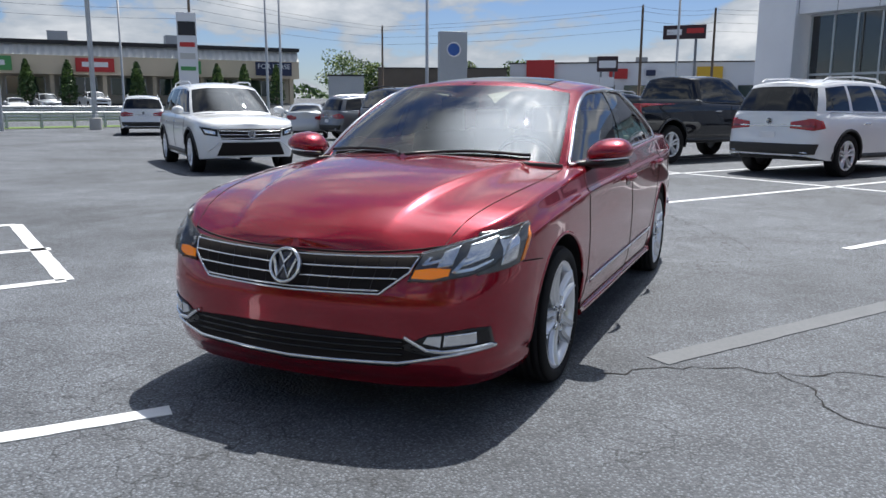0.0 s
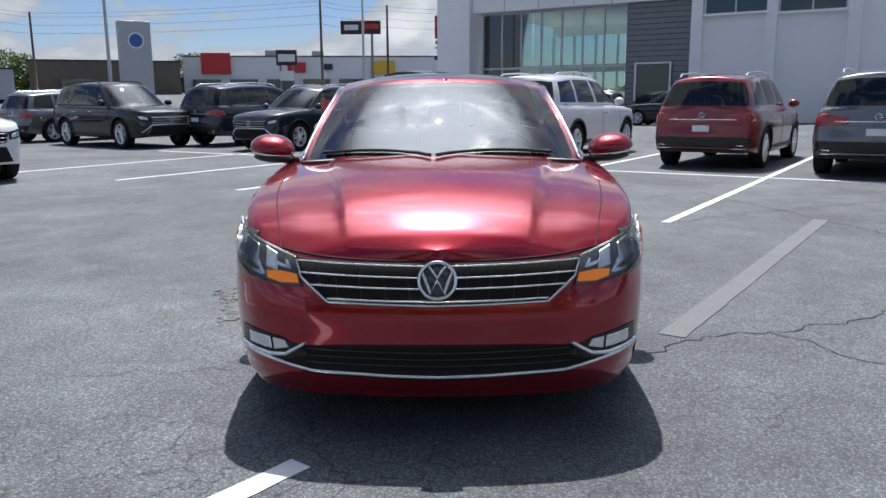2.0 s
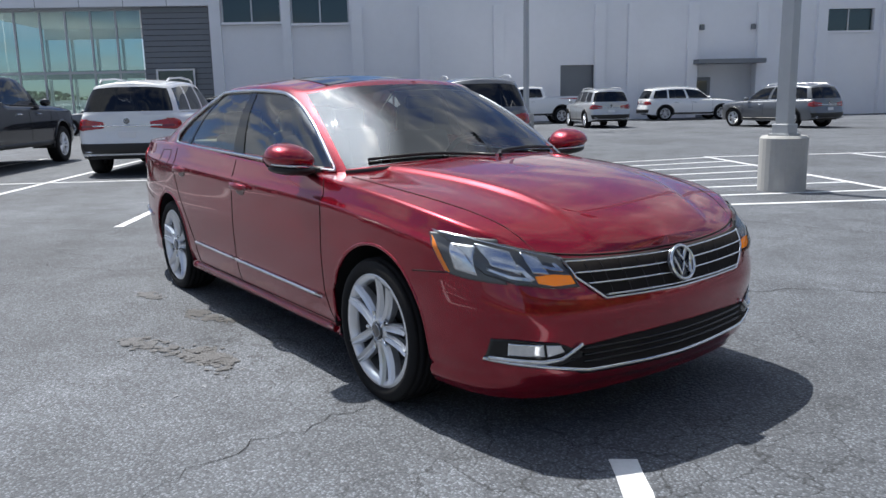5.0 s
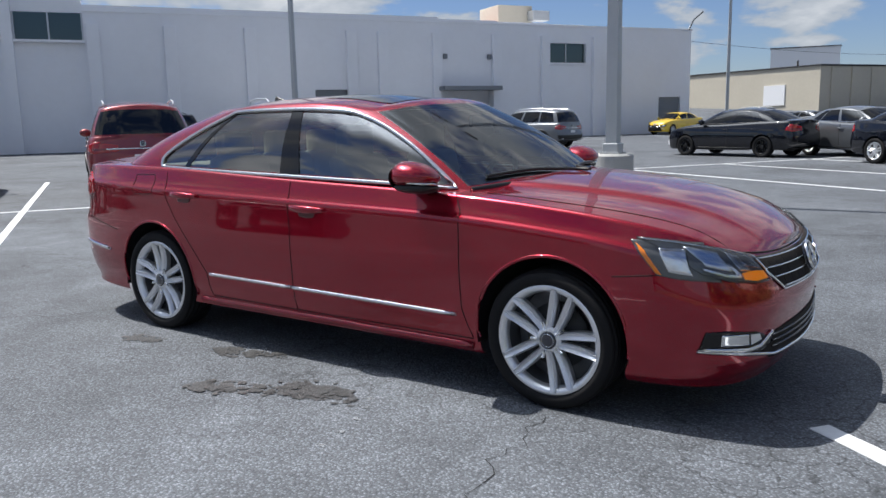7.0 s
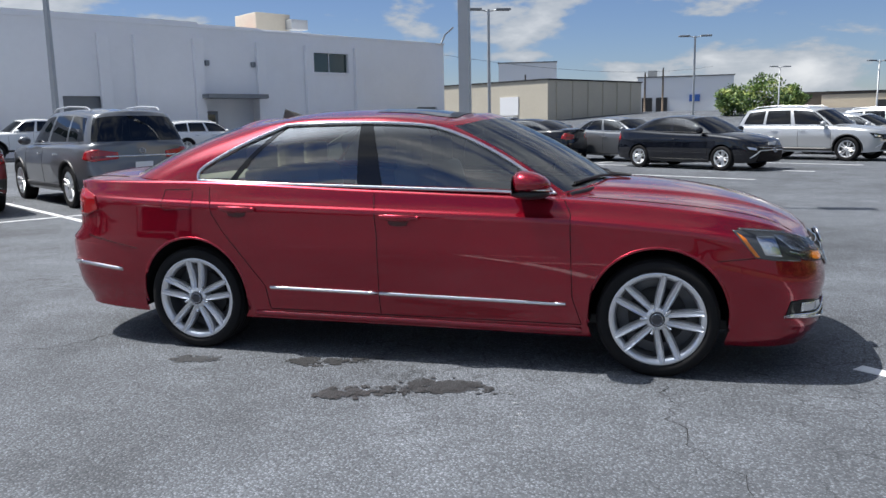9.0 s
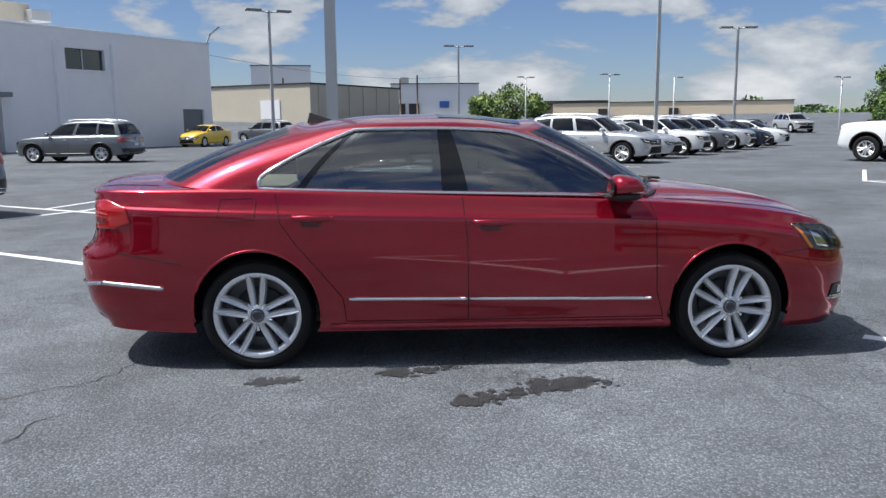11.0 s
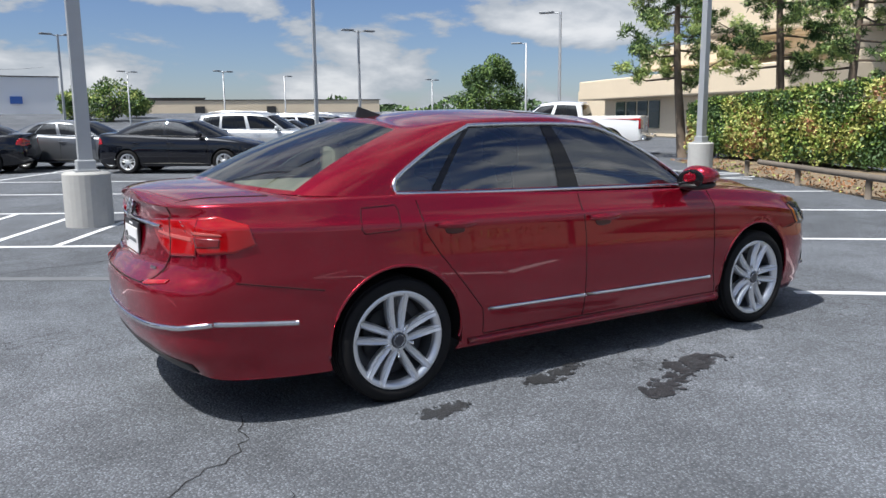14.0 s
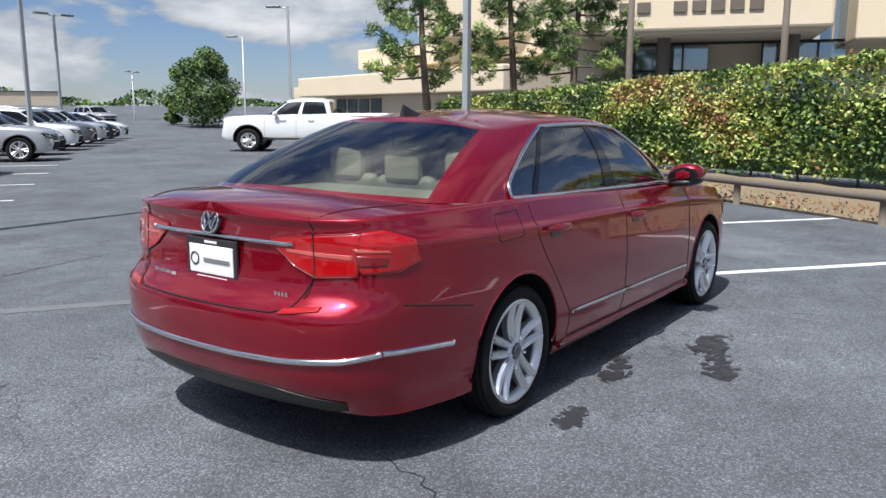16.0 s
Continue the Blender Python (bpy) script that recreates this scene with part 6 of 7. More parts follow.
    for e in (-12.55, -10.55):
        yard_box("window_bar", 40.12, 40.2, e - 0.05, e + 0.05, 1.15, 3.3, M["sign_white"], w)
    yard_box("window_bar", 40.12, 40.2, -12.6, -10.5, 3.2, 3.3, M["sign_white"], w)
    yard_box("roof", 40.3, 60, -9.4, 36.8, 6.9, 7.0, M["roof_dark"], b)
    # rooftop plant and wall lamps
    u = yard_box("rooftop_unit", 47, 50, 25.4, 28.2, 7.0, 9.3, M["stone_beige"], b, bevel=0.04)
    yard_box("duct", 46.2, 47.2, 27.8, 29.2, 8.2, 8.9, M["galv"], u, bevel=0.05)
    yard_box("duct", 47, 49, 23.3, 25.4, 7.0, 7.7, M["sign_red"], u)
    for e in (18.0, 21.0):
        yard_box("wall_lamp", 39.8, 40.0, e - 0.12, e + 0.12, 4.9, 5.2, M["slat_grey"], b, bevel=0.02)
    vs = tube([lot(39.9, 36.6, 7.1), lot(39.6, 36.7, 7.7), lot(39.0, 37.0, 8.2)], 0.06, 6)
    mesh_object("arm_lamp", *vs, M["slat_grey"], b)


showroom()


# ---- parked vehicles ----
ROW = "cars parked on the lot"
black_rims = M["gloss"]
other_car("suv_car", "white SUV with black grille facing out of the lot", "car", SUV, "white", -8.75, -9.45, 52, group=ROW)
other_car("suv_car", "white SUV with chrome exhaust trims, tail to the aisle", "car", SUV, "white", -13.5, 2.7, 148, scale=(1.03, 1.04, 1.05), group=ROW)
other_car("suv_car", "dark red SUV with chrome plate surround and roof rails", "car", SUV, "darkred", -11.4, 5.95, 147, scale=(0.98, 0.98, 1.0), group=ROW)
other_car("suv_car", "metallic grey SUV with red tail lamps", "car", SUV, "grey", -9.4, 8.05, 148, group=ROW)
other_car("pickup_truck", "black crew-cab pickup with chrome rear bumper", "truck", TRUCK, "black", -15.95, -0.65, 148, scale=(1.04, 1.04, 1.08), group=ROW)
other_car("suv_car", "navy blue coupe SUV with chrome deck strip", "car", SUV, "navy", -20.0, -6.0, 148, scale=(1.03, 1.03, 1.03), group=ROW)
other_car("suv_car", "dark blue compact SUV with chrome grille", "car", SUV, "navy", -17.3, -3.9, -32, scale=(0.95, 0.95, 0.98), group=ROW)
other_car("suv_car", "black SUV with alloy wheels facing the road", "car", SUV, "black", -18.9, -9.9, 52, scale=(1.05, 1.05, 1.08), group=ROW)
other_car("sedan_car", "white sedan among dark SUVs", "car", COMPACT, "white", -27.5, -9.0, 148, group=ROW)
other_car("sedan_car", "black sedan with black wheels", "car", COMPACT, "black", -3.3, 21.6, 160, rims=black_rims, group=ROW)
other_car("sedan_car", "black compact sedan with silver wheels", "car", COMPACT, "black", 2.35, 17.95, -38, rims=None, group=ROW)
other_car("suv_car", "silver SUV with alloy wheels in a far bay", "car", SUV, "silver", 6.1, 22.4, -36, scale=(0.95, 0.95, 0.95), group=ROW)
other_car("sedan_car", "dark grey sedan in a far bay", "car", COMPACT, "grey", 0.2, 21.9, -38, group=ROW)
for k, (nm, sp, col, lab) in enumerate((("sedan_car", COMPACT, "silver", "silver sedan in a far bay"), ("suv_car", SUV, "white", "white SUV in a far bay"), ("suv_car", SUV, "grey", "grey SUV in a far bay"), ("suv_car", SUV, "silver", "silver SUV in a far bay"), ("sedan_car", COMPACT, "navy", "dark blue sedan in a far bay"), ("sedan_car", COMPACT, "white", "white sedan in a far bay"))):
    p = Vector((6.1, 22.4, 0)) + E * (3.6 + 3.1 * k) + Vector((0.5 * k, 0, 0))
    other_car(nm, lab, "car", sp, col, p.x, p.y, -36, scale=(0.92, 0.92, 0.92) if sp is SUV else (1, 1, 1), group=ROW)
other_car("pickup_truck", "white crew-cab pickup with chrome bumpers across the aisle", "truck", TRUCK, "white", 17.0, 19.3, 125, scale=(1.1, 1.02, 1.05), glass="dark_glass", group=ROW)
p = lot(37.0, 33.2)
other_car("hatchback_car", "bright yellow hatchback beside the showroom wall", "car", COMPACT, "yellow", p.x, p.y, -112, scale=(0.88, 0.95, 1.0), group=ROW)
other_car("suv_car", "grey coupe SUV standing before the showroom", "car", SUV, "grey", -13.4, 26.6, 170, scale=(0.95, 0.95, 0.93), group=ROW)
other_car("suv_car", "silver compact SUV standing before the showroom", "car", SUV, "silver", -20.3, 23.6, 150, scale=(0.9, 0.92, 0.94), group=ROW)
for d, e, sp, col, lab, cat, nm, sc in ((36.6, 16.0, SUV, "white", "white minivan parked by the wall", "van", "minivan", (1.02, 1, 0.98)), (36.4, 0.4, SUV, "black", "black full-size SUV parked by the wall", "car", "suv_car", (1.05, 1, 1.06)), (35.8, 7.2, TRUCK, "white", "white pickup parked by the wall", "truck", "pickup_truck", (0.95, 1, 1)), (34.0, -8.5, SUV, "black", "dark SUV outside the glass showroom", "car", "suv_car", (0.95, 0.95, 0.95)), (34.5, -13.5, SUV, "grey", "grey SUV outside the glass showroom", "car", "suv_car", (0.95, 0.95, 0.95))):
    p = lot(d, e)
    other_car(nm, lab, cat, sp, col, p.x, p.y, -122 if e < 10 else 58, scale=sc, group=ROW)
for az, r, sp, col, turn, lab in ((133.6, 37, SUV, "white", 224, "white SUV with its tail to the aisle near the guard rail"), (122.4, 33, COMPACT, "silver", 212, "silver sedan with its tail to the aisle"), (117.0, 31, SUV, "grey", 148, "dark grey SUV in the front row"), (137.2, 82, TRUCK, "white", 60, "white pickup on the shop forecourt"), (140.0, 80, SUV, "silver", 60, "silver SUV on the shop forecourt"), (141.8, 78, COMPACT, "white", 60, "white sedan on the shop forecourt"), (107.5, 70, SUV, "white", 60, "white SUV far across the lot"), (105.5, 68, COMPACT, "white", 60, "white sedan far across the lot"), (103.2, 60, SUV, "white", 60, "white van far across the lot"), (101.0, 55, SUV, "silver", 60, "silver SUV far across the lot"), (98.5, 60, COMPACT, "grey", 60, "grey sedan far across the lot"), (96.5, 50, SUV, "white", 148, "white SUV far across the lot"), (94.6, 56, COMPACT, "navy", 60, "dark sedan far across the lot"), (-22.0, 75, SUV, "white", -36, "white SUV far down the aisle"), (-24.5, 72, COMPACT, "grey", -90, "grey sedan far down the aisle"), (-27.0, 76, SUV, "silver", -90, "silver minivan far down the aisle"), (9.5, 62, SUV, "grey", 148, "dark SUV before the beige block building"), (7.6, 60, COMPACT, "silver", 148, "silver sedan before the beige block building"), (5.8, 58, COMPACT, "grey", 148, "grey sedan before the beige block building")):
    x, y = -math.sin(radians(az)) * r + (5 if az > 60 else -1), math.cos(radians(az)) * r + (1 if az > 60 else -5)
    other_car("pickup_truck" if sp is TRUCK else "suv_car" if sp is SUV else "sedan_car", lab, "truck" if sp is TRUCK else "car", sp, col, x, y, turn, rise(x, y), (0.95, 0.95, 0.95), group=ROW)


# ---- lamp posts and poles ----
def lamp_post(x, y, height, radius=0.075, base=(0.3, 0.75), heads=2, mat="galv", turn=0.0, label="grey steel lamp post on a concrete base"):
    z = rise(x, y)
    ob = tagged(new("lamp_post"), label, "lamp post", "lamp posts of the lot")
    if base:
        vs, fs = lathe([(0, 0), (base[0], 0), (base[0], base[1] - 0.03), (base[0] - 0.03, base[1]), (0, base[1])], 28, "z")
        mesh_object("concrete_base", vs, fs, M["concrete"], ob, smooth=False)
        bz = base[1]
        box_part("foot_plate", (0, 0, bz + 0.015), (0.3, 0.3, 0.03), M[mat], ob, bevel=0.004)
        box_part("foot_cover", (0, 0, bz + 0.09), (0.24, 0.24, 0.14), M[mat], ob, bevel=0.015)
    else:
        bz = 0
    vs, fs = [], []
    n = 4 if base and base[0] > 0.2 else 10
    for k, h in enumerate((bz, height)):
        for q in range(n):
            a = 2 * math.pi * (q + 0.5) / n
            r = radius * (1.3 if n == 4 else 1) * (1 if k == 0 else 0.75)
            vs.append((r * math.cos(a), r * math.sin(a), h))
    fs = [(q, (q + 1) % n, n + (q + 1) % n, n + q) for q in range(n)] + [tuple(range(n, 2 * n))]
    mesh_object("pole", vs, fs, M[mat], ob, smooth=n > 4)
    for k in range(heads):
        a = math.pi * k
        mesh_object("arm", *tube([(0, 0, height - 0.1), (0.45 * math.cos(a), 0.45 * math.sin(a), height - 0.02)], 0.035, 6), M[mat], ob)
        box_part("lamp_head", (0.75 * math.cos(a), 0.75 * math.sin(a), height), (0.75, 0.36, 0.11), M["slat_grey"], ob, rz=a, bevel=0.03)
    ob.matrix_basis = pose(x, y, z, 0, 0, turn)
    return ob


lamp_post(-1.68, 7.42, 9.5, 0.095, (0.31, 0.74))
lamp_post(13.0, 9.3, 9.5, 0.095, (0.31, 0.74))
lamp_post(9.2, 25.0, 9.2, 0.07, (0.25, 0.6))
lamp_post(16.2, 6.1, 9.5, 0.1, None, 1, "rust", label="brown steel pole behind the hedge")
lamp_post(17.8, 2.5, 9.5, 0.1, None, 1, "rust", label="brown steel pole behind the hedge")
lamp_post(-20.1, 19.3, 9.0, 0.095, (0.31, 0.7))
lamp_post(-7.1, 34.6, 6.9, 0.08, (0.25, 0.6), 2, turn=25)
lamp_post(3.5, 54.0, 7.0, 0.08, (0.25, 0.6), 2, turn=10)
lamp_post(19.5, 42.1, 6.9, 0.08, (0.25, 0.6), 2, turn=0)
lamp_post(24.7, 28.6, 6.85, 0.08, (0.25, 0.6), 1, turn=125)
lamp_post(33.7, 43.0, 6.8, 0.08, None, 1, turn=125)
lamp_post(18.5, 68.0, 5.4, 0.08, None, 2, turn=30)
lamp_post(27.0, 75.0, 5.0, 0.08, None, 1, turn=30)
lamp_post(12.5, 80.0, 5.3, 0.08, None, 2, turn=30)
lamp_post(39.5, 66.0, 4.6, 0.08, None, 2, turn=30)


def polar(az, r, centre=(5.0, 1.2)):
    return centre[0] - math.sin(radians(az)) * r, centre[1] + math.cos(radians(az)) * r


for az, r, h, b in ((137.0, 44, 12, (0.3, 0.6)), (142.5, 43, 12, None), (135.4, 70, 12, None), (125.8, 56, 12, None), (124.9, 60, 13, None), (114.4, 46, 12, None), (97.2, 60, 12, None)):
    x, y = polar(az, r)
    lamp_post(x, y, h, 0.1, b, 1, label="tall grey steel pole at the edge of the lot")


def utility_pole(az, r, top, arms=2, centre=(5.0, 1.2)):
    x, y = polar(az, r, centre)
    z = rise(x, y)
    ob = tagged(new("utility_pole"), "brown wooden utility pole with crossarms", "pole", "utility poles")
    mesh_object("pole", *tube([(0, 0, 0), (0, 0, top - z)], [0.16, 0.11], 8), M["bark"], ob)
    for k in range(arms):
        box_part("crossarm", (0, 0, top - z - 0.35 - 0.9 * k), (0.12, 2.2, 0.12), M["bark"], ob)
        for s in (-0.9, -0.3, 0.3, 0.9):
            box_part("insulator", (0, s, top - z - 0.2 - 0.9 * k), (0.08, 0.08, 0.2), M["slat_grey"], ob)
    ob.matrix_basis = pose(x, y, z, 0, 0, az)
    return Vector((x, y, top))


tops = [utility_pole(az, r, t) for az, r, t in ((131.0, 78, 11.5), (118.0, 105, 11.5), (99.8, 85, 11.5), (95.1, 92, 11.8), (88, 100, 12.5), (146, 88, 12.5))]
for az, r, t in ((9.5, 118, 8.0), (1.2, 125, 8.2), (8.0, 150, 7.5), (0.0, 120, 8.5)):
    utility_pole(az, r, t, 1, (1.4, -5.1))


def wire(a, b, sag, label="black overhead power line"):
    pts = [a + (b - a) * f - Vector((0, 0, sag * 4 * f * (1 - f))) for f in np.linspace(0, 1, 17)]
    tagged(mesh_object("power_line", *tube(pts, 0.012, 4), M["crack"]), label, "wire", "power lines")


order = [tops[5], tops[0], tops[1], tops[2], tops[3], tops[4]]
for a, b in zip(order[:-1], order[1:]):
    for dz in (-0.15, -0.6, -1.5, -2.4):
        wire(a + Vector((0, 0, dz)), b + Vector((0, 0, dz)), 0.3)
wire(lot(40, 36.9, 6.3), Vector((8, 110, 8.2)), 1.0)


def leaves(name, spots, mats, parent=None, label="", seed=1, size=0.08, slim=0.28):
    """Many small leaf blades in one mesh; spots yields places, one blade or more each."""
    rng = np.random.RandomState(seed)
    n = len(spots)
    c = np.array(spots, float)
    a = rng.normal(size=(n, 3))
    a /= np.linalg.norm(a, axis=1)[:, None]
    b = np.cross(a, rng.normal(size=(n, 3)))
    b /= np.linalg.norm(b, axis=1)[:, None]
    s = size * rng.uniform(0.6, 1.3, (n, 1))
    v = np.stack([c - a * s * 0.5, c + b * s * slim, c + a * s * 0.5, c - b * s * slim], 1).reshape(-1, 3)
    me = bpy.data.meshes.new(name)
    me.vertices.add(4 * n)
    me.vertices.foreach_set("co", v.ravel())
    me.loops.add(4 * n)
    me.loops.foreach_set("vertex_index", np.arange(4 * n, dtype=np.int32))
    me.polygons.add(n)
    me.polygons.foreach_set("loop_start", np.arange(0, 4 * n, 4, dtype=np.int32))
    me.polygons.foreach_set("loop_total", np.full(n, 4, dtype=np.int32))
    for m in mats:
        me.materials.append(m)
    clump = np.array([noise.noise(Vector(p) * 0.9) for p in c])
    w = np.clip((clump + 0.35 + rng.normal(0, 0.25, n)) * len(mats) / 1.0, 0, len(mats) - 0.01).astype(np.int32)
    me.polygons.foreach_set("material_index", w)
    me.update()
    me.validate()
    ob = new(name, me)
    if parent:
        ob.parent = parent
    if label:
        ob["label"] = label
    return ob


# ---- rail, soil and hedge beside the bays ----
def soil():
    a, b = Vector((8.42, 0.85, 0)), E
    vs, fs = [], []
    n = 40
    for k in range(n + 1):
        p = a + b * (-12 + 26 * k / n)
        for j in range(5):
            q = p + Vector((0.62, -0.05, 0)) * (0.15 + j * 1.35) + Vector((noise.noise(p * 0.9) * 0.12, 0, 0))
            vs.append((q.x, q.y, 0.012 + 0.03 * j + 0.05 * noise.noise(q * 1.7)))
    for k in range(n):
        for j in range(4):
            fs.append((k * 5 + j, (k + 1) * 5 + j, (k + 1) * 5 + j + 1, k * 5 + j + 1))
    tagged(mesh_object("soil_bed", vs, fs, M["dirt"]), "dry bare soil strip with leaf litter under the hedge", "soil", kind="structure")


soil()


def litter():
    rng = np.random.RandomState(15)
    spots = []
    for _ in range(5000):
        q = Vector((8.42, 0.85, 0)) + E * rng.uniform(-11, 14) + Vector((0.62, -0.05, 0)) * rng.uniform(-0.2, 5.0)
        spots.append((q.x, q.y, 0.05 + 0.03 * (q.x % 1)))
    tagged(leaves("leaf_litter", spots, [M["leaf_red"], M["bark"], M["leaf_pale"]], None, "", 16, 0.07), "scattered dry leaves and twigs on the soil", "leaf litter", kind="stuff")


def guard_pipe():
    ob = tagged(new("pipe_rail"), "low weathered steel pipe rail on round posts", "rail")
    a = Vector((8.42, 0.85, 0))
    mesh_object("rail", *tube([a + E * (-10.7 + 2.0 * k) + Vector((0, 0, 0.37)) for k in range(10)], 0.058, 12), M["rust"], ob)
    for k in range(-4, 4):
        p = a + E * 2.67 * k
        mesh_object("post", *tube([p, p + Vector((0, 0, 0.36))], 0.056, 12), M["rust"], ob)


guard_pipe()


def hedge():
    ob = tagged(new("hedge"), "long clipped green and yellow hedge with bare twigs below", "hedge")
    a, d = Vector((9.3, -6.6, 0)), Vector((0.377, 0.926, 0))
    n = Vector((0.926, -0.377, 0))
    rng = np.random.RandomState(4)
    spots = []
    L = 22.0
    for _ in range(46000):
        s, h = rng.uniform(0, L), rng.uniform(0, 1)
        p = a + d * s
        top = 2.75 - 0.95 * s / L + 0.10 * noise.noise(Vector((s * 0.8, 0, 3)))
        if rng.rand() < 0.3:
            w, z = rng.uniform(0.0, 1.3), top + rng.normal(0, 0.05)
        else:
            z = 0.16 + (top - 0.16) * h ** 0.8
            w = 0.14 * noise.noise(Vector((s * 1.3, z * 1.6, 1))) + rng.exponential(0.06) + (0.25 * max(0, 0.5 - z))
            if z < 0.5 and rng.rand() < 0.4:
                continue
        q = p + n * w
        spots.append((q.x, q.y, z))
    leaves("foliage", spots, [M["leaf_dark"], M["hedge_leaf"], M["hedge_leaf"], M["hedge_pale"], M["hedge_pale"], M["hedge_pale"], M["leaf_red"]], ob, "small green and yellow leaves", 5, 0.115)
    # an added plain dark block stands in for the hedge's shaded depth
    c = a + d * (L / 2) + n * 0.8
    box_part("dark_core", (c.x, c.y, 0.96), (L - 0.3, 0.85, 1.5), M["leaf_dark"], ob, rz=math.atan2(d.y, d.x))
    for k in range(36):
        s = 0.3 + L * k / 36
        p = a + d * s + n * rng.uniform(0.25, 0.6)
        q = p + d * rng.uniform(-0.2, 0.2) + Vector((0, 0, 0.9))
        mesh_object("stem", *tube([p, (p + q) / 2 + n * 0.04, q], [0.03, 0.022, 0.015], 5), M["bark"], ob)


litter()
hedge()


def broad_tree(x, y, height, radius, label, mats, seed, leaf=0.22, count=5000, low=0.3, name="tree", category="tree"):
    z = rise(x, y)
    ob = tagged(new(name), label, category, "trees")
    rng = np.random.RandomState(seed)
    mesh_object("trunk", *tube([(0, 0, -0.05), (0.05, 0.03, height * 0.3), (0.0, 0.0, height * 0.75)], [0.045 * height / 2, 0.03 * height / 2, 0.01 * height / 2], 8), M["bark"], ob)
    clumps = []
    for k in range(34):
        a, u = rng.uniform(0, 2 * math.pi), rng.uniform(-0.9, 1)
        rr = radius * math.sqrt(max(0.05, 1 - u * u)) * rng.uniform(0.45, 0.9)
        cz = height * low + (height * (1 - low)) * (u + 1) / 2 * 0.92
        clumps.append((rr * math.cos(a), rr * math.sin(a), cz, radius * rng.uniform(0.28, 0.45)))
        if k < 7:
            mesh_object("limb", *tube([(0, 0, height * (0.25 + 0.05 * k)), (rr * 0.5 * math.cos(a), rr * 0.5 * math.sin(a), (height * 0.3 + cz) / 2), (rr * math.cos(a), rr * math.sin(a), cz)], [0.05, 0.035, 0.015], 5), M["bark"], ob)
    spots = []
    for _ in range(count):
        cx, cy, cz, r = clumps[rng.randint(len(clumps))]
        g = rng.normal(size=3)
        g *= r * rng.uniform(0.6, 1.05) / np.linalg.norm(g)
        spots.append((cx + g[0], cy + g[1], cz + g[2] * 0.8))
    leaves("crown", spots, mats, ob, "", seed, leaf)
    ob.matrix_basis = pose(x, y, z)
    return ob


def pine(x, y, height, spread, seed):
    ob = tagged(new("pine_tree"), "tall open pine with tufts of light green needles", "tree", "pines behind the hedge")
    rng = np.random.RandomState(seed)
    bend = lambda h: Vector((0.25 * math.sin(h * 0.5 + seed), 0.2 * math.cos(h * 0.4 + seed) - 0.2, h))
    mesh_object("trunk", *tube([bend(h) for h in np.linspace(0, height, 9)], list(np.linspace(0.17, 0.03, 9)), 8), M["bark"], ob)
    spots = []
    for k in range(30):
        h = height * (0.28 + 0.72 * (k + rng.uniform(0, 1)) / 30)
        a = k * 2.4 + rng.uniform(-0.4, 0.4)
        ln = spread * (1.1 - 0.75 * (h / height) ** 1.6) * rng.uniform(0.55, 1.1)
        p0 = bend(h)
        p1 = p0 + Vector((math.cos(a) * ln * 0.55, math.sin(a) * ln * 0.55, -0.05 * ln))
        p2 = p0 + Vector((math.cos(a) * ln, math.sin(a) * ln, 0.22 * ln))
        mesh_object("limb", *tube([p0, p1, p2], [0.045, 0.03, 0.012], 5), M["bark"], ob)
        for t in range(12):
            f = 0.45 + 0.55 * rng.rand()
            c = p1 + (p2 - p1) * (f * 2 - 0.9) + Vector(rng.normal(0, 0.2, 3))
            for _ in range(75):
                g = rng.normal(0, 1, 3)
                g = g / np.linalg.norm(g) * rng.uniform(0.04, 0.27)
                spots.append((c.x + g[0], c.y + g[1], c.z + g[2] * 0.7))
    leaves("crown", spots, [M["leaf_dark"], M["needle"], M["needle"], M["leaf_pale"]], ob, "", seed, 0.2, 0.085)
    ob.matrix_basis = pose(x, y, 0)


pine(17.9, 14.6, 8.6, 2.1, 3)
pine(20.2, 12.6, 9.4, 2.3, 8)
pine(21.0, 10.2, 9.0, 2.6, 11)
G3 = [M["leaf_dark"], M["leaf"], M["leaf"], M["leaf_pale"]]
broad_tree(38.6, 54.5, 6.7, 2.75, "round dense green tree beside the aisle", [M["leaf_dark"], M["leaf_dark"], M["leaf"], M["leaf"]], 21, 0.23, 17000, 0.06)
for az, r, h, w, sd in ((-6.6, 92, 4.2, 2.8, 31), (-4.6, 96, 3.2, 2.0, 32), (-8.2, 98, 3.0, 1.8, 33), (-30.3, 74, 2.6, 0.9, 34)):
    x, y = polar(az, r, (1.4, -5.1))
    broad_tree(x, y, h, w, "green tree before the far buildings", G3, sd, 0.3, 3500, 0.1)
for az, r, h, w, sd in ((120.9, 120, 7.0, 3.8, 41), (118.6, 125, 5.5, 2.2, 42), (112.2, 118, 5.5, 2.2, 43), (108.6, 125, 6.2, 2.8, 44)):
    x, y = polar(az, r)
    broad_tree(x, y, h, w, "green tree across the road", G3, sd, 0.35, 3500, 0.12)


def far_woods():
    rng = np.random.RandomState(9)
    spots = []
    for _ in range(16000):
        az = rng.uniform(-60, 150)
        r = 290 + rng.uniform(0, 30)
        h = 2.5 + 7.0 * max(0.15, 0.55 + noise.noise(Vector((az * 0.35, 0, 0)))) * rng.rand() ** 0.6
        spots.append((-math.sin(radians(az)) * r, math.cos(radians(az)) * r, h))
    ob = leaves("far_woods", spots, [M["leaf_dark"], M["leaf_dark"], M["leaf"]], None, "", 4, 2.2)
    tagged(ob, "distant line of dark green woods on the horizon", "woods", kind="stuff")


far_woods()


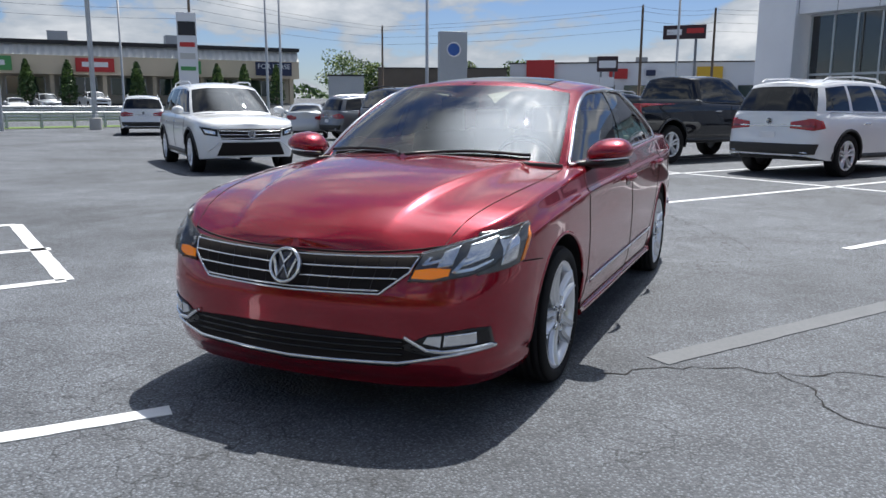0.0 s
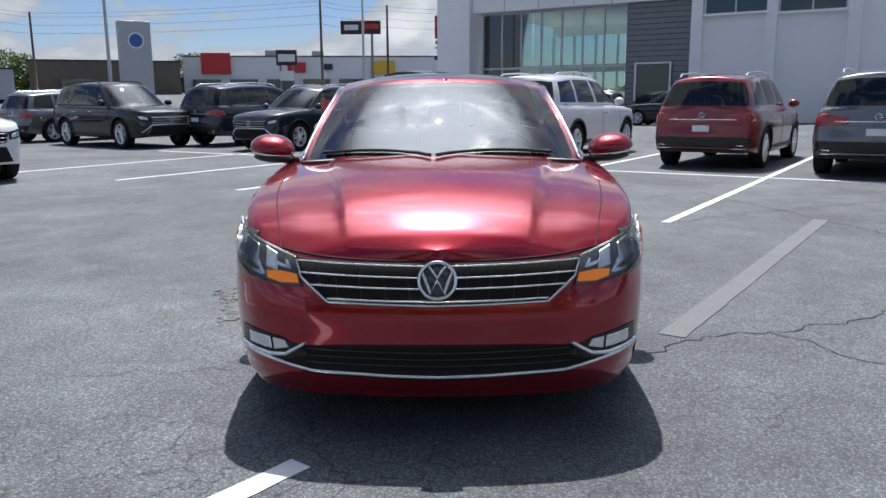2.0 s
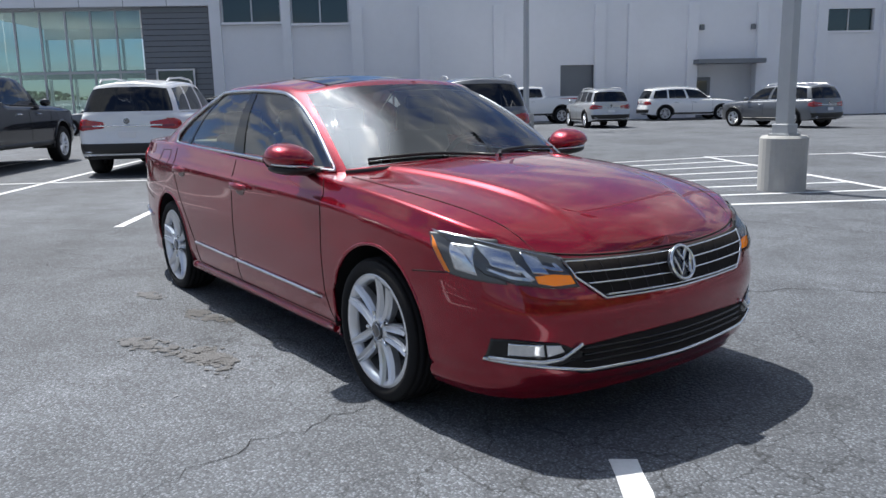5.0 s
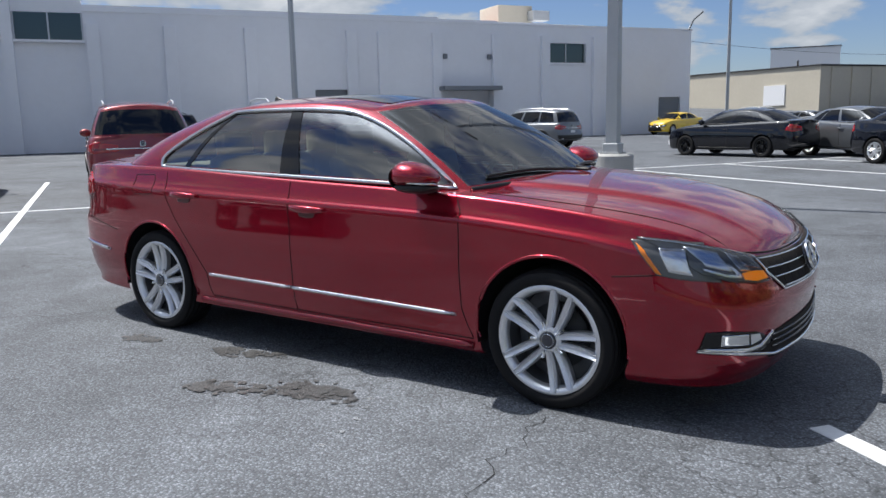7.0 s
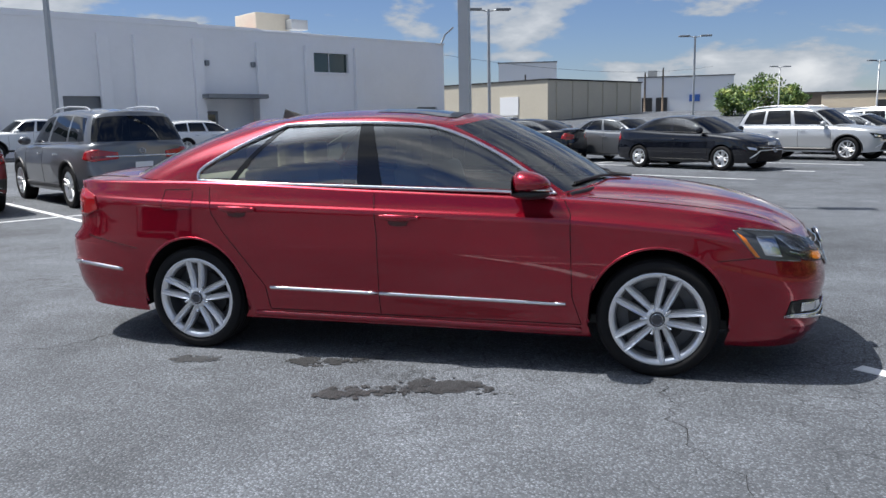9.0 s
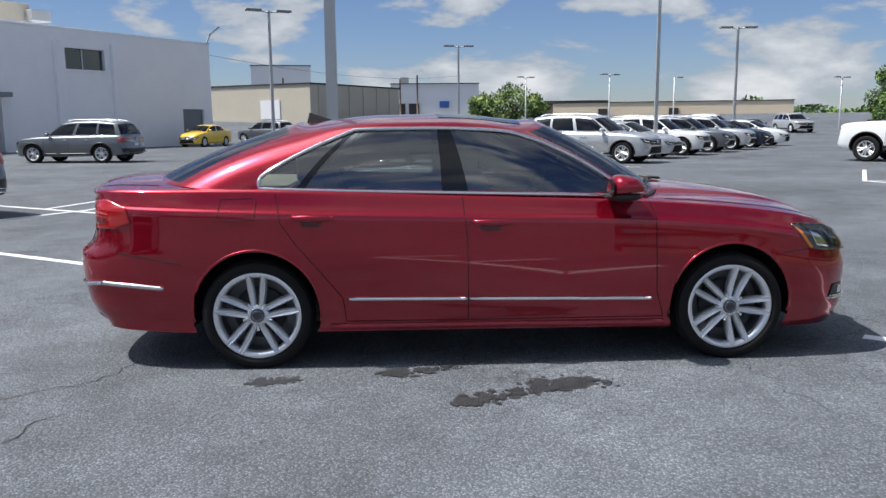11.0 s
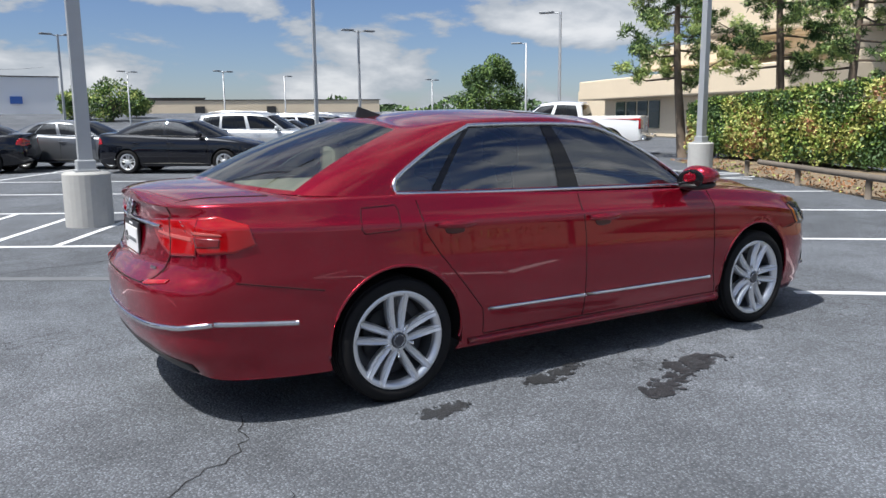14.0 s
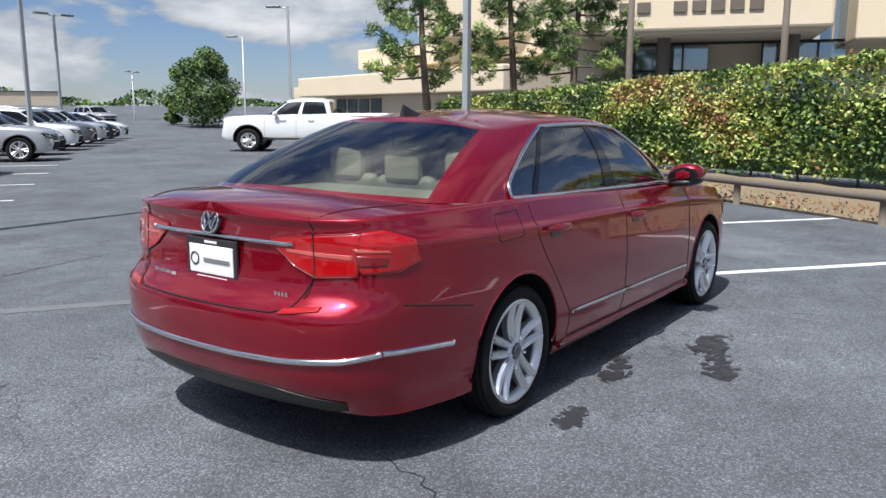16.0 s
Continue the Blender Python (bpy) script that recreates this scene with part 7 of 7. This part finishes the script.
# ---- cream dealership behind the hedge ----
def dealership():
    b = tagged(new("dealership_building"), "cream rendered dealership with curved band, columns and dark glazing", "building")
    w, r = Vector((0.951, 0.309, 0)), Vector((0.309, -0.951, 0))
    base = Vector((-4.55, -2.75, 0))
    turn = math.atan2(w.y, w.x)

    def blk(name, dist, depth, s0, s1, z0, z1, mat, parent=b, bevel=0.0, label=""):
        c = base + w * (dist + depth / 2) + r * ((s0 + s1) / 2)
        return box_part(name, (c.x, c.y, (z0 + z1) / 2), (depth, s1 - s0, z1 - z0), mat, parent, label, turn, bevel)
    blk("band", 44, 14, -16, 5.9, 5.7, 9.6, M["cream"], bevel=0.15)
    blk("soffit", 44.4, 13, -15.6, 5.5, 5.55, 5.7, M["cream"])
    blk("main_wall", 50.2, 8, -16, 12, 0, 5.6, M["cream"])
    # glazing bays
    for k in range(11):
        s0 = -8.6 + 1.45 * k
        if k in (6, 7):
            continue
        for z0, z1 in ((1.0, 3.9), (3.9, 5.4)):
            p = blk("pane", 49.4, 0.06, s0 + 0.05, s0 + 1.4, z0 + 0.05, z1 - 0.05, M["mirror_glass"])
        blk("mullion", 49.25, 0.2, s0 - 0.05, s0 + 0.05, 0.9, 5.5, M["trim"])
    for z in (3.9, 5.45):
        blk("transom", 49.25, 0.2, -8.7, 7.4, z - 0.06, z + 0.06, M["trim"])
    for s in (-4.6, -2.3, 4.3):
        vs, fs = lathe([(0.36, 0), (0.36, 5.7)], 20, "z")
        c = base + w * 46.5 + r * s
        mesh_object("column", [(v[0] + c.x, v[1] + c.y, v[2]) for v in vs], fs, M["rust"], b)
    # raised lettering as plain bars
    for k in range(14):
        s = -10.1 + 0.925 * k
        if k in (5, 8):
            continue
        blk("sign_letter", 43.9, 0.1, s, s + 0.68, 6.62, 7.18, M["rust"], bevel=0.02)
    blk("right_block", 46, 12, 7.2, 16, 5.2, 8.2, M["cream"], bevel=0.1)
    for k in range(4):
        blk("pane", 49, 0.06, 5.9 + 0.7 * k, 6.5 + 0.7 * k, 5.5, 9.8, M["mirror_glass"])
    # stepped wing towards the aisle
    p1, p2 = Vector((38.5, 42.5, 0)), Vector((31.5, 20.0, 0))
    d = (p2 - p1).normalized()
    n = Vector((-d.y, d.x, 0))
    ang = math.atan2(d.y, d.x)

    def wing(name, s0, s1, t0, t1, z0, z1, mat, bevel=0.08):
        c = p1 + d * ((s0 + s1) / 2) + n * ((t0 + t1) / 2)
        return box_part(name, (c.x, c.y, (z0 + z1) / 2), (s1 - s0, t1 - t0, z1 - z0), mat, b, "", ang, bevel)
    wing("wing_band", 0, 24, 0, 12, 2.6, 4.0, M["cream"])
    wing("wing_wall", 2, 24, 1.2, 12, 0, 2.6, M["cream"])
    wing("upper_band", 4.0, 24, 3.0, 14, 4.6, 6.0, M["cream"])
    wing("upper_wall", 5.5, 24, 4.0, 14, 4.0, 4.6, M["cream"])
    wing("top_band", 10, 26, 6.0, 16, 6.6, 8.2, M["cream"])
    wing("top_wall", 11, 26, 6.8, 16, 6.0, 6.6, M["cream"])
    for k in range(4):
        wing("pane", 4 + 1.6 * k, 5.3 + 1.6 * k, 1.12, 1.2, 0.6, 2.4, M["shop_glass"], 0.0)
    wing("low_block", -9, 2, 4, 16, 0, 3.6, M["cream"])


dealership()


# ---- other buildings ----
def block_building():
    b = tagged(new("block_building"), "beige painted block warehouse with a flat dark roof edge", "building")
    c = Vector((-11.4, 87.0, 0))
    ang = math.atan2(D.y, D.x)

    def blk(name, d0, d1, e0, e1, z0, z1, mat):
        p = c + D * ((d0 + d1) / 2) + E * ((e0 + e1) / 2)
        return box_part(name, (p.x, p.y, (z0 + z1) / 2), (d1 - d0, e1 - e0, z1 - z0), mat, b, "", ang)
    blk("wall", 0, 34, 0, 19, 0, 5.95, M["stone_beige"])
    blk("roof_edge", -0.12, 34.1, -0.12, 19.1, 5.95, 6.12, M["roof_dark"])
    blk("loading_door", 4.5, 7.5, -0.1, 0.05, 2.0, 4.2, M["sign_white"])
    for k in range(6):
        blk("pier", -0.15, 0.05, 1.5 + 3 * k, 1.8 + 3 * k, 1.5, 5.9, M["stone_beige"])


block_building()


def far_box(name, label, az0, az1, r, z0, z1, mat, centre, depth=10.0, extra=()):
    b = tagged(new(name), label, "building")
    x0, y0 = polar(az0, r, centre)
    x1, y1 = polar(az1, r, centre)
    c, v = Vector(((x0 + x1) / 2, (y0 + y1) / 2, 0)), Vector((x1 - x0, y1 - y0, 0))
    ln, ang = v.length, math.atan2(v.y, v.x)
    n = Vector((-v.y, v.x, 0)).normalized()
    if n.dot(c - Vector((*centre, 0))) < 0:
        n = -n
    q = c + n * depth / 2
    box_part("wall", (q.x, q.y, (z0 + z1) / 2), (ln, depth, z1 - z0), M[mat], b, "", ang)
    box_part("roof_edge", (q.x, q.y, z1 + 0.08), (ln + 0.3, depth + 0.3, 0.16), M["roof_dark"], b, "", ang)
    for nm, f0, f1, h0, h1, m, out in extra:
        p = c + v * ((f0 + f1) / 2 - 0.5) - n * out
        box_part(nm, (p.x, p.y, (h0 + h1) / 2), (ln * (f1 - f0), 0.3, h1 - h0), M[m], b, "", ang)
    return b


e9 = (1.4, -5.1)
far_box("white_warehouse", "far white warehouse with dark loading bays", 1.7, -4.6, 150, 1.5, 8.6, "sign_white", e9, 20, (("loading_bay", 0.05, 0.16, 2.2, 5.0, "roof_dark", 0.2), ("loading_bay", 0.2, 0.32, 2.2, 5.0, "roof_dark", 0.2), ("wall_sign", 0.55, 0.66, 4.2, 5.4, "sign_blue", 0.3), ("rooftop_unit", 0.1, 0.2, 8.6, 10.0, "roof_light", -3)))
far_box("white_block", "tall pale block behind the warehouse", 11.4, 7.3, 165, 1.5, 13.0, "sign_white", e9, 20)
far_box("beige_hall", "long low beige hall with ribbed roof", -10.0, -26.0, 170, 1.5, 5.2, "cream", e9, 20, (("door", 0.2, 0.24, 2, 4, "roof_dark", 0.2), ("door", 0.5, 0.54, 2, 4, "roof_dark", 0.2)))
far_box("brick_hall", "far brown brick hall", -8.0, -14.0, 185, 1.5, 6.0, "rust", e9, 20)
e1 = (5.1, 0.5)
shops = [("shop_window", 0.03 + 0.12 * k, 0.12 + 0.12 * k, 2.4, 4.3, "shop_glass", 0.2) for k in range(8)]
far_box("store_building", "long white retail store with coloured signs", 108.6, 88.0, 118, 1.8, 7.4, "sign_white", e1, 20, shops + [("wall_sign", 0.06, 0.155, 5.0, 7.9, "sign_red", 0.5), ("wall_sign", 0.34, 0.40, 5.2, 6.6, "sign_red", 0.4), ("wall_sign", 0.62, 0.70, 5.0, 6.8, "sign_yellow", 0.5), ("wall_sign", 0.46, 0.49, 5.6, 6.4, "sign_navy", 0.4), ("rooftop_unit", 0.26, 0.31, 7.4, 8.5, "roof_light", -4), ("rooftop_unit", 0.42, 0.46, 7.4, 8.4, "roof_light", -4)])
far_box("brown_store", "low brown commercial building", 118.0, 108.8, 112, 1.8, 6.4, "rust", e1, 14, (("shop_window", 0.2, 0.4, 2.4, 4.2, "shop_glass", 0.2), ("rooftop_unit", 0.6, 0.7, 6.4, 7.4, "roof_light", -3)))
far_box("shed", "small pale metal shed", 121.4, 118.9, 92, 1.6, 4.6, "galv", e1, 6)


def strip_mall():
    b = tagged(new("strip_mall"), "low beige strip mall with ribbed roof band and shop signs", "building")
    p1, p2 = Vector((-73.6, -51.7, 0)), Vector((-24.0, -94.4, 0))
    d = (p2 - p1).normalized()
    n = Vector((d.y, -d.x, 0))
    if n.dot(p1) < 0:
        n = -n
    ang, L = math.atan2(d.y, d.x), (p2 - p1).length

    def blk(name, s0, s1, t0, t1, z0, z1, mat, parent=b):
        c = p1 + d * ((s0 + s1) / 2) + n * ((t0 + t1) / 2)
        return box_part(name, (c.x, c.y, (z0 + z1) / 2), (s1 - s0, t1 - t0, z1 - z0), M[mat], parent, "", ang)
    blk("fascia", 0, L, -0.6, 14, 4.3, 6.2, "cream")
    blk("wall", 0, L, 2.0, 14, 0, 4.3, "stone_beige")
    blk("roof_edge", -0.2, L, -0.2, 14, 7.35, 7.75, "roof_dark")
    vs, fs, k = [], [], 0
    s = 0.0
    while s < L:
        for q in (0.0, 0.28, 0.36, 0.64):
            for t, z in ((-0.7, 6.2), (0.3, 7.4)):
                c = p1 + d * (s + q) + n * (t - (0.1 if q in (0.28, 0.36) else 0))
                vs.append((c.x, c.y, z))
        s += 0.72
    m = len(vs) // 2
    fs = [(2 * i, 2 * i + 2, 2 * i + 3, 2 * i + 1) for i in range(m - 1)]
    mesh_object("ribbed_roof", vs, fs, M["roof_light"], b, smooth=False)
    for k in range(13):
        s0 = 1.5 + 5.0 * k
        w = blk("shop_window", s0, s0 + 3.6, 1.9, 2.0, 2.3, 4.1, "shop_glass")
        for j in range(4):
            blk("window_bar", s0 + 1.2 * j - 0.04, s0 + 1.2 * j + 0.04, 1.82, 1.9, 2.3, 4.1, "frame_al", w)
        blk("pier", s0 - 0.9, s0 - 0.5, 0.0, 0.5, 0, 4.3, "cream")
    for s0, s1, m in ((11.0, 13.4, "sign_green"), (19.8, 23.5, "sign_red"), (29.3, 32.8, "sign_green")):
        g = blk("shop_sign", s0, s1, -0.8, -0.6, 4.6, 6.0, m)
        blk("sign_bar", s0 + 0.6, s1 - 0.6, -0.86, -0.8, 5.1, 5.6, "sign_white" if m != "sign_white" else "sign_navy", g)
    board = blk("shop_sign", 0.9, 5.0, -0.8, -0.6, 4.6, 6.1, "sign_navy")
    curve = bpy.data.curves.new("lettering", "FONT")
    curve.body, curve.size, curve.align_x, curve.extrude = "FOR LEASE", 0.78, "CENTER", 0.02
    tmp = bpy.data.objects.new("lettering", curve)
    me = bpy.data.meshes.new_from_object(tmp)
    bpy.data.objects.remove(tmp)
    me.materials.append(M["sign_white"])
    word = new("lettering", me)
    word.parent = board
    c = p1 + d * 2.95 - n * 0.86
    x_axis = Vector((0, 0, 1)).cross(-n)
    word.matrix_basis = Matrix(((x_axis.x, 0, -n.x, c.x), (x_axis.y, 0, -n.y, c.y), (0, 1, 0, 5.35), (0, 0, 0, 1)))
    for s0 in (12, 24, 38, 41, 55):
        blk("rooftop_unit", s0, s0 + 2.0, 4, 6, 7.7, 9.0, "galv")


strip_mall()
for k, az in enumerate((141.2, 138.8, 134.6, 131.9, 127.6, 125.4, 129.4)):
    x, y = polar(az, 90)
    ob = tagged(new("cypress_tree"), "narrow dark green cypress before the shops", "tree", "cypresses")
    rng = np.random.RandomState(60 + k)
    mesh_object("trunk", *tube([(0, 0, 0), (0, 0, 3.2)], [0.1, 0.03], 6), M["bark"], ob)
    pts = []
    for _ in range(1300):
        h = rng.rand() ** 0.8
        a, rr = rng.uniform(0, 6.28), 1.0 * (1 - h) ** 0.6 * rng.uniform(0.5, 1.1) * min(1, h * 5 + 0.4)
        pts.append((rr * math.cos(a), rr * math.sin(a), 0.3 + 4.2 * h))
    leaves("crown", pts, [M["leaf_dark"], M["leaf_dark"], M["leaf"]], ob, "", k, 0.32)
    ob.matrix_basis = pose(x, y, rise(x, y))


# ---- signs ----
def pylon(name, label, x, y, w, dp, z0, z1, mat, turn, panels=(), legs=None):
    ob = tagged(new(name), label, "sign")
    if legs:
        for s in legs:
            box_part("post", (0, s, (z0 + rise(x, y)) / 2), (0.25, 0.25, z0 - rise(x, y) + 0.2), M["slat_grey"], ob)
    box_part("board", (0, 0, (z0 + z1) / 2), (dp, w, z1 - z0), M[mat], ob, "", bevel=0.03)
    for yc, zc, pw, ph, m in panels:
        box_part("panel", (dp / 2 + 0.02, yc, zc), (0.04, pw, ph), M[m], ob)
    ob.matrix_basis = pose(x, y, 0, 0, 0, turn)
    return ob


s = pylon("pylon_sign", "grey metal dealer pylon with a round blue emblem", -41.5, -18.2, 1.75, 0.7, 0.0, 5.85, "galv", 35)
emb = [(0.38, 0.42 * math.cos(a), 4.75 + 0.42 * math.sin(a)) for a in np.linspace(0, 2 * math.pi, 32, endpoint=False)]
mesh_object("emblem_ring", *tube(emb, 0.05, 6, True), M["sign_white"], s)
vs, fs = lathe([(0, 0.0), (0.42, 0.0)], 32, "z")
mesh_object("emblem_disc", [(0.365, v[0], 4.75 + v[1]) for v in vs], fs, M["sign_blue"], s)
x, y = polar(131.2, 76)
pylon("shop_pylon", "tall white shop pylon with stacked panels", x, y, 1.7, 0.8, rise(x, y), 9.4, "sign_white", 41, [(0, 8.0, 1.5, 1.2, "ink"), (0, 6.6, 1.3, 0.4, "sign_red"), (0, 5.6, 1.3, 0.5, "roof_light"), (0, 4.5, 1.3, 0.35, "sign_green")])
x, y = polar(97.0, 88)
pylon("road_sign", "dark red dealer sign on a bent steel post", x, y, 4.3, 0.4, 8.3, 9.7, "sign_dark", 0, [(-1.0, 9.0, 1.5, 0.55, "sign_white"), (1.1, 9.1, 1.7, 0.5, "sign_red")], legs=(1.2,))
x, y = polar(91.35, 72)
pylon("stack_sign", "red and white sign above a stack of plates", x, y, 0.3, 0.3, rise(x, y), 8.5, "slat_grey", 0, [(0.05 * (-1) ** k, 6.3 - 0.46 * k, 1.5 - 0.1 * (k % 3), 0.3, "sign_white" if k % 3 else "ink") for k in range(9)] + [(0, 7.6, 1.5, 2.0, "sign_red"), (0, 7.9, 1.2, 0.5, "sign_white"), (0, 7.15, 1.1, 0.35, "sign_white")])
x, y = polar(102.1, 104)
pylon("oval_sign", "dark sign board with a white oval", x, y, 2.6, 0.4, 5.7, 7.6, "sign_dark", 10, [(0, 6.6, 2.1, 0.9, "sign_white"), (0, 4.4, 1.8, 1.2, "sign_white")], legs=(-0.8, 0.8))


# ---- guard rail and verge by the road ----
def verge():
    ob = tagged(new("guard_rail"), "double galvanised guard rail on steel posts by the road", "rail")
    a, b = Vector((*polar(152, 44), 0)), Vector((*polar(126, 56), 0))
    d = b - a
    n = Vector((-d.y, d.x, 0)).normalized()
    for off in (0, 6.0):
        for z in (0.45, 0.62, 0.8):
            mesh_object("beam", *tube([a + n * off + d * f + Vector((0, 0, z + off * 0.05)) for f in np.linspace(0, 1, 12)], 0.09, 6, flat=0.35), M["galv"], ob)
        for k in range(14):
            p = a + d * (k + 0.5) / 14 + n * off
            box_part("post", (p.x, p.y, 0.4 + off * 0.05), (0.12, 0.12, 0.85), M["galv"], ob)
    vs = []
    for f in np.linspace(0, 1, 20):
        for off in (-1.0, 2.2):
            p = a + d * f + n * off
            vs.append((p.x, p.y, 0.03))
    fs = [(2 * i, 2 * i + 1, 2 * i + 3, 2 * i + 2) for i in range(19)]
    tagged(mesh_object("grass_verge", vs, fs, M["grass"]), "strip of mown grass by the road", "grass", kind="structure")


verge()
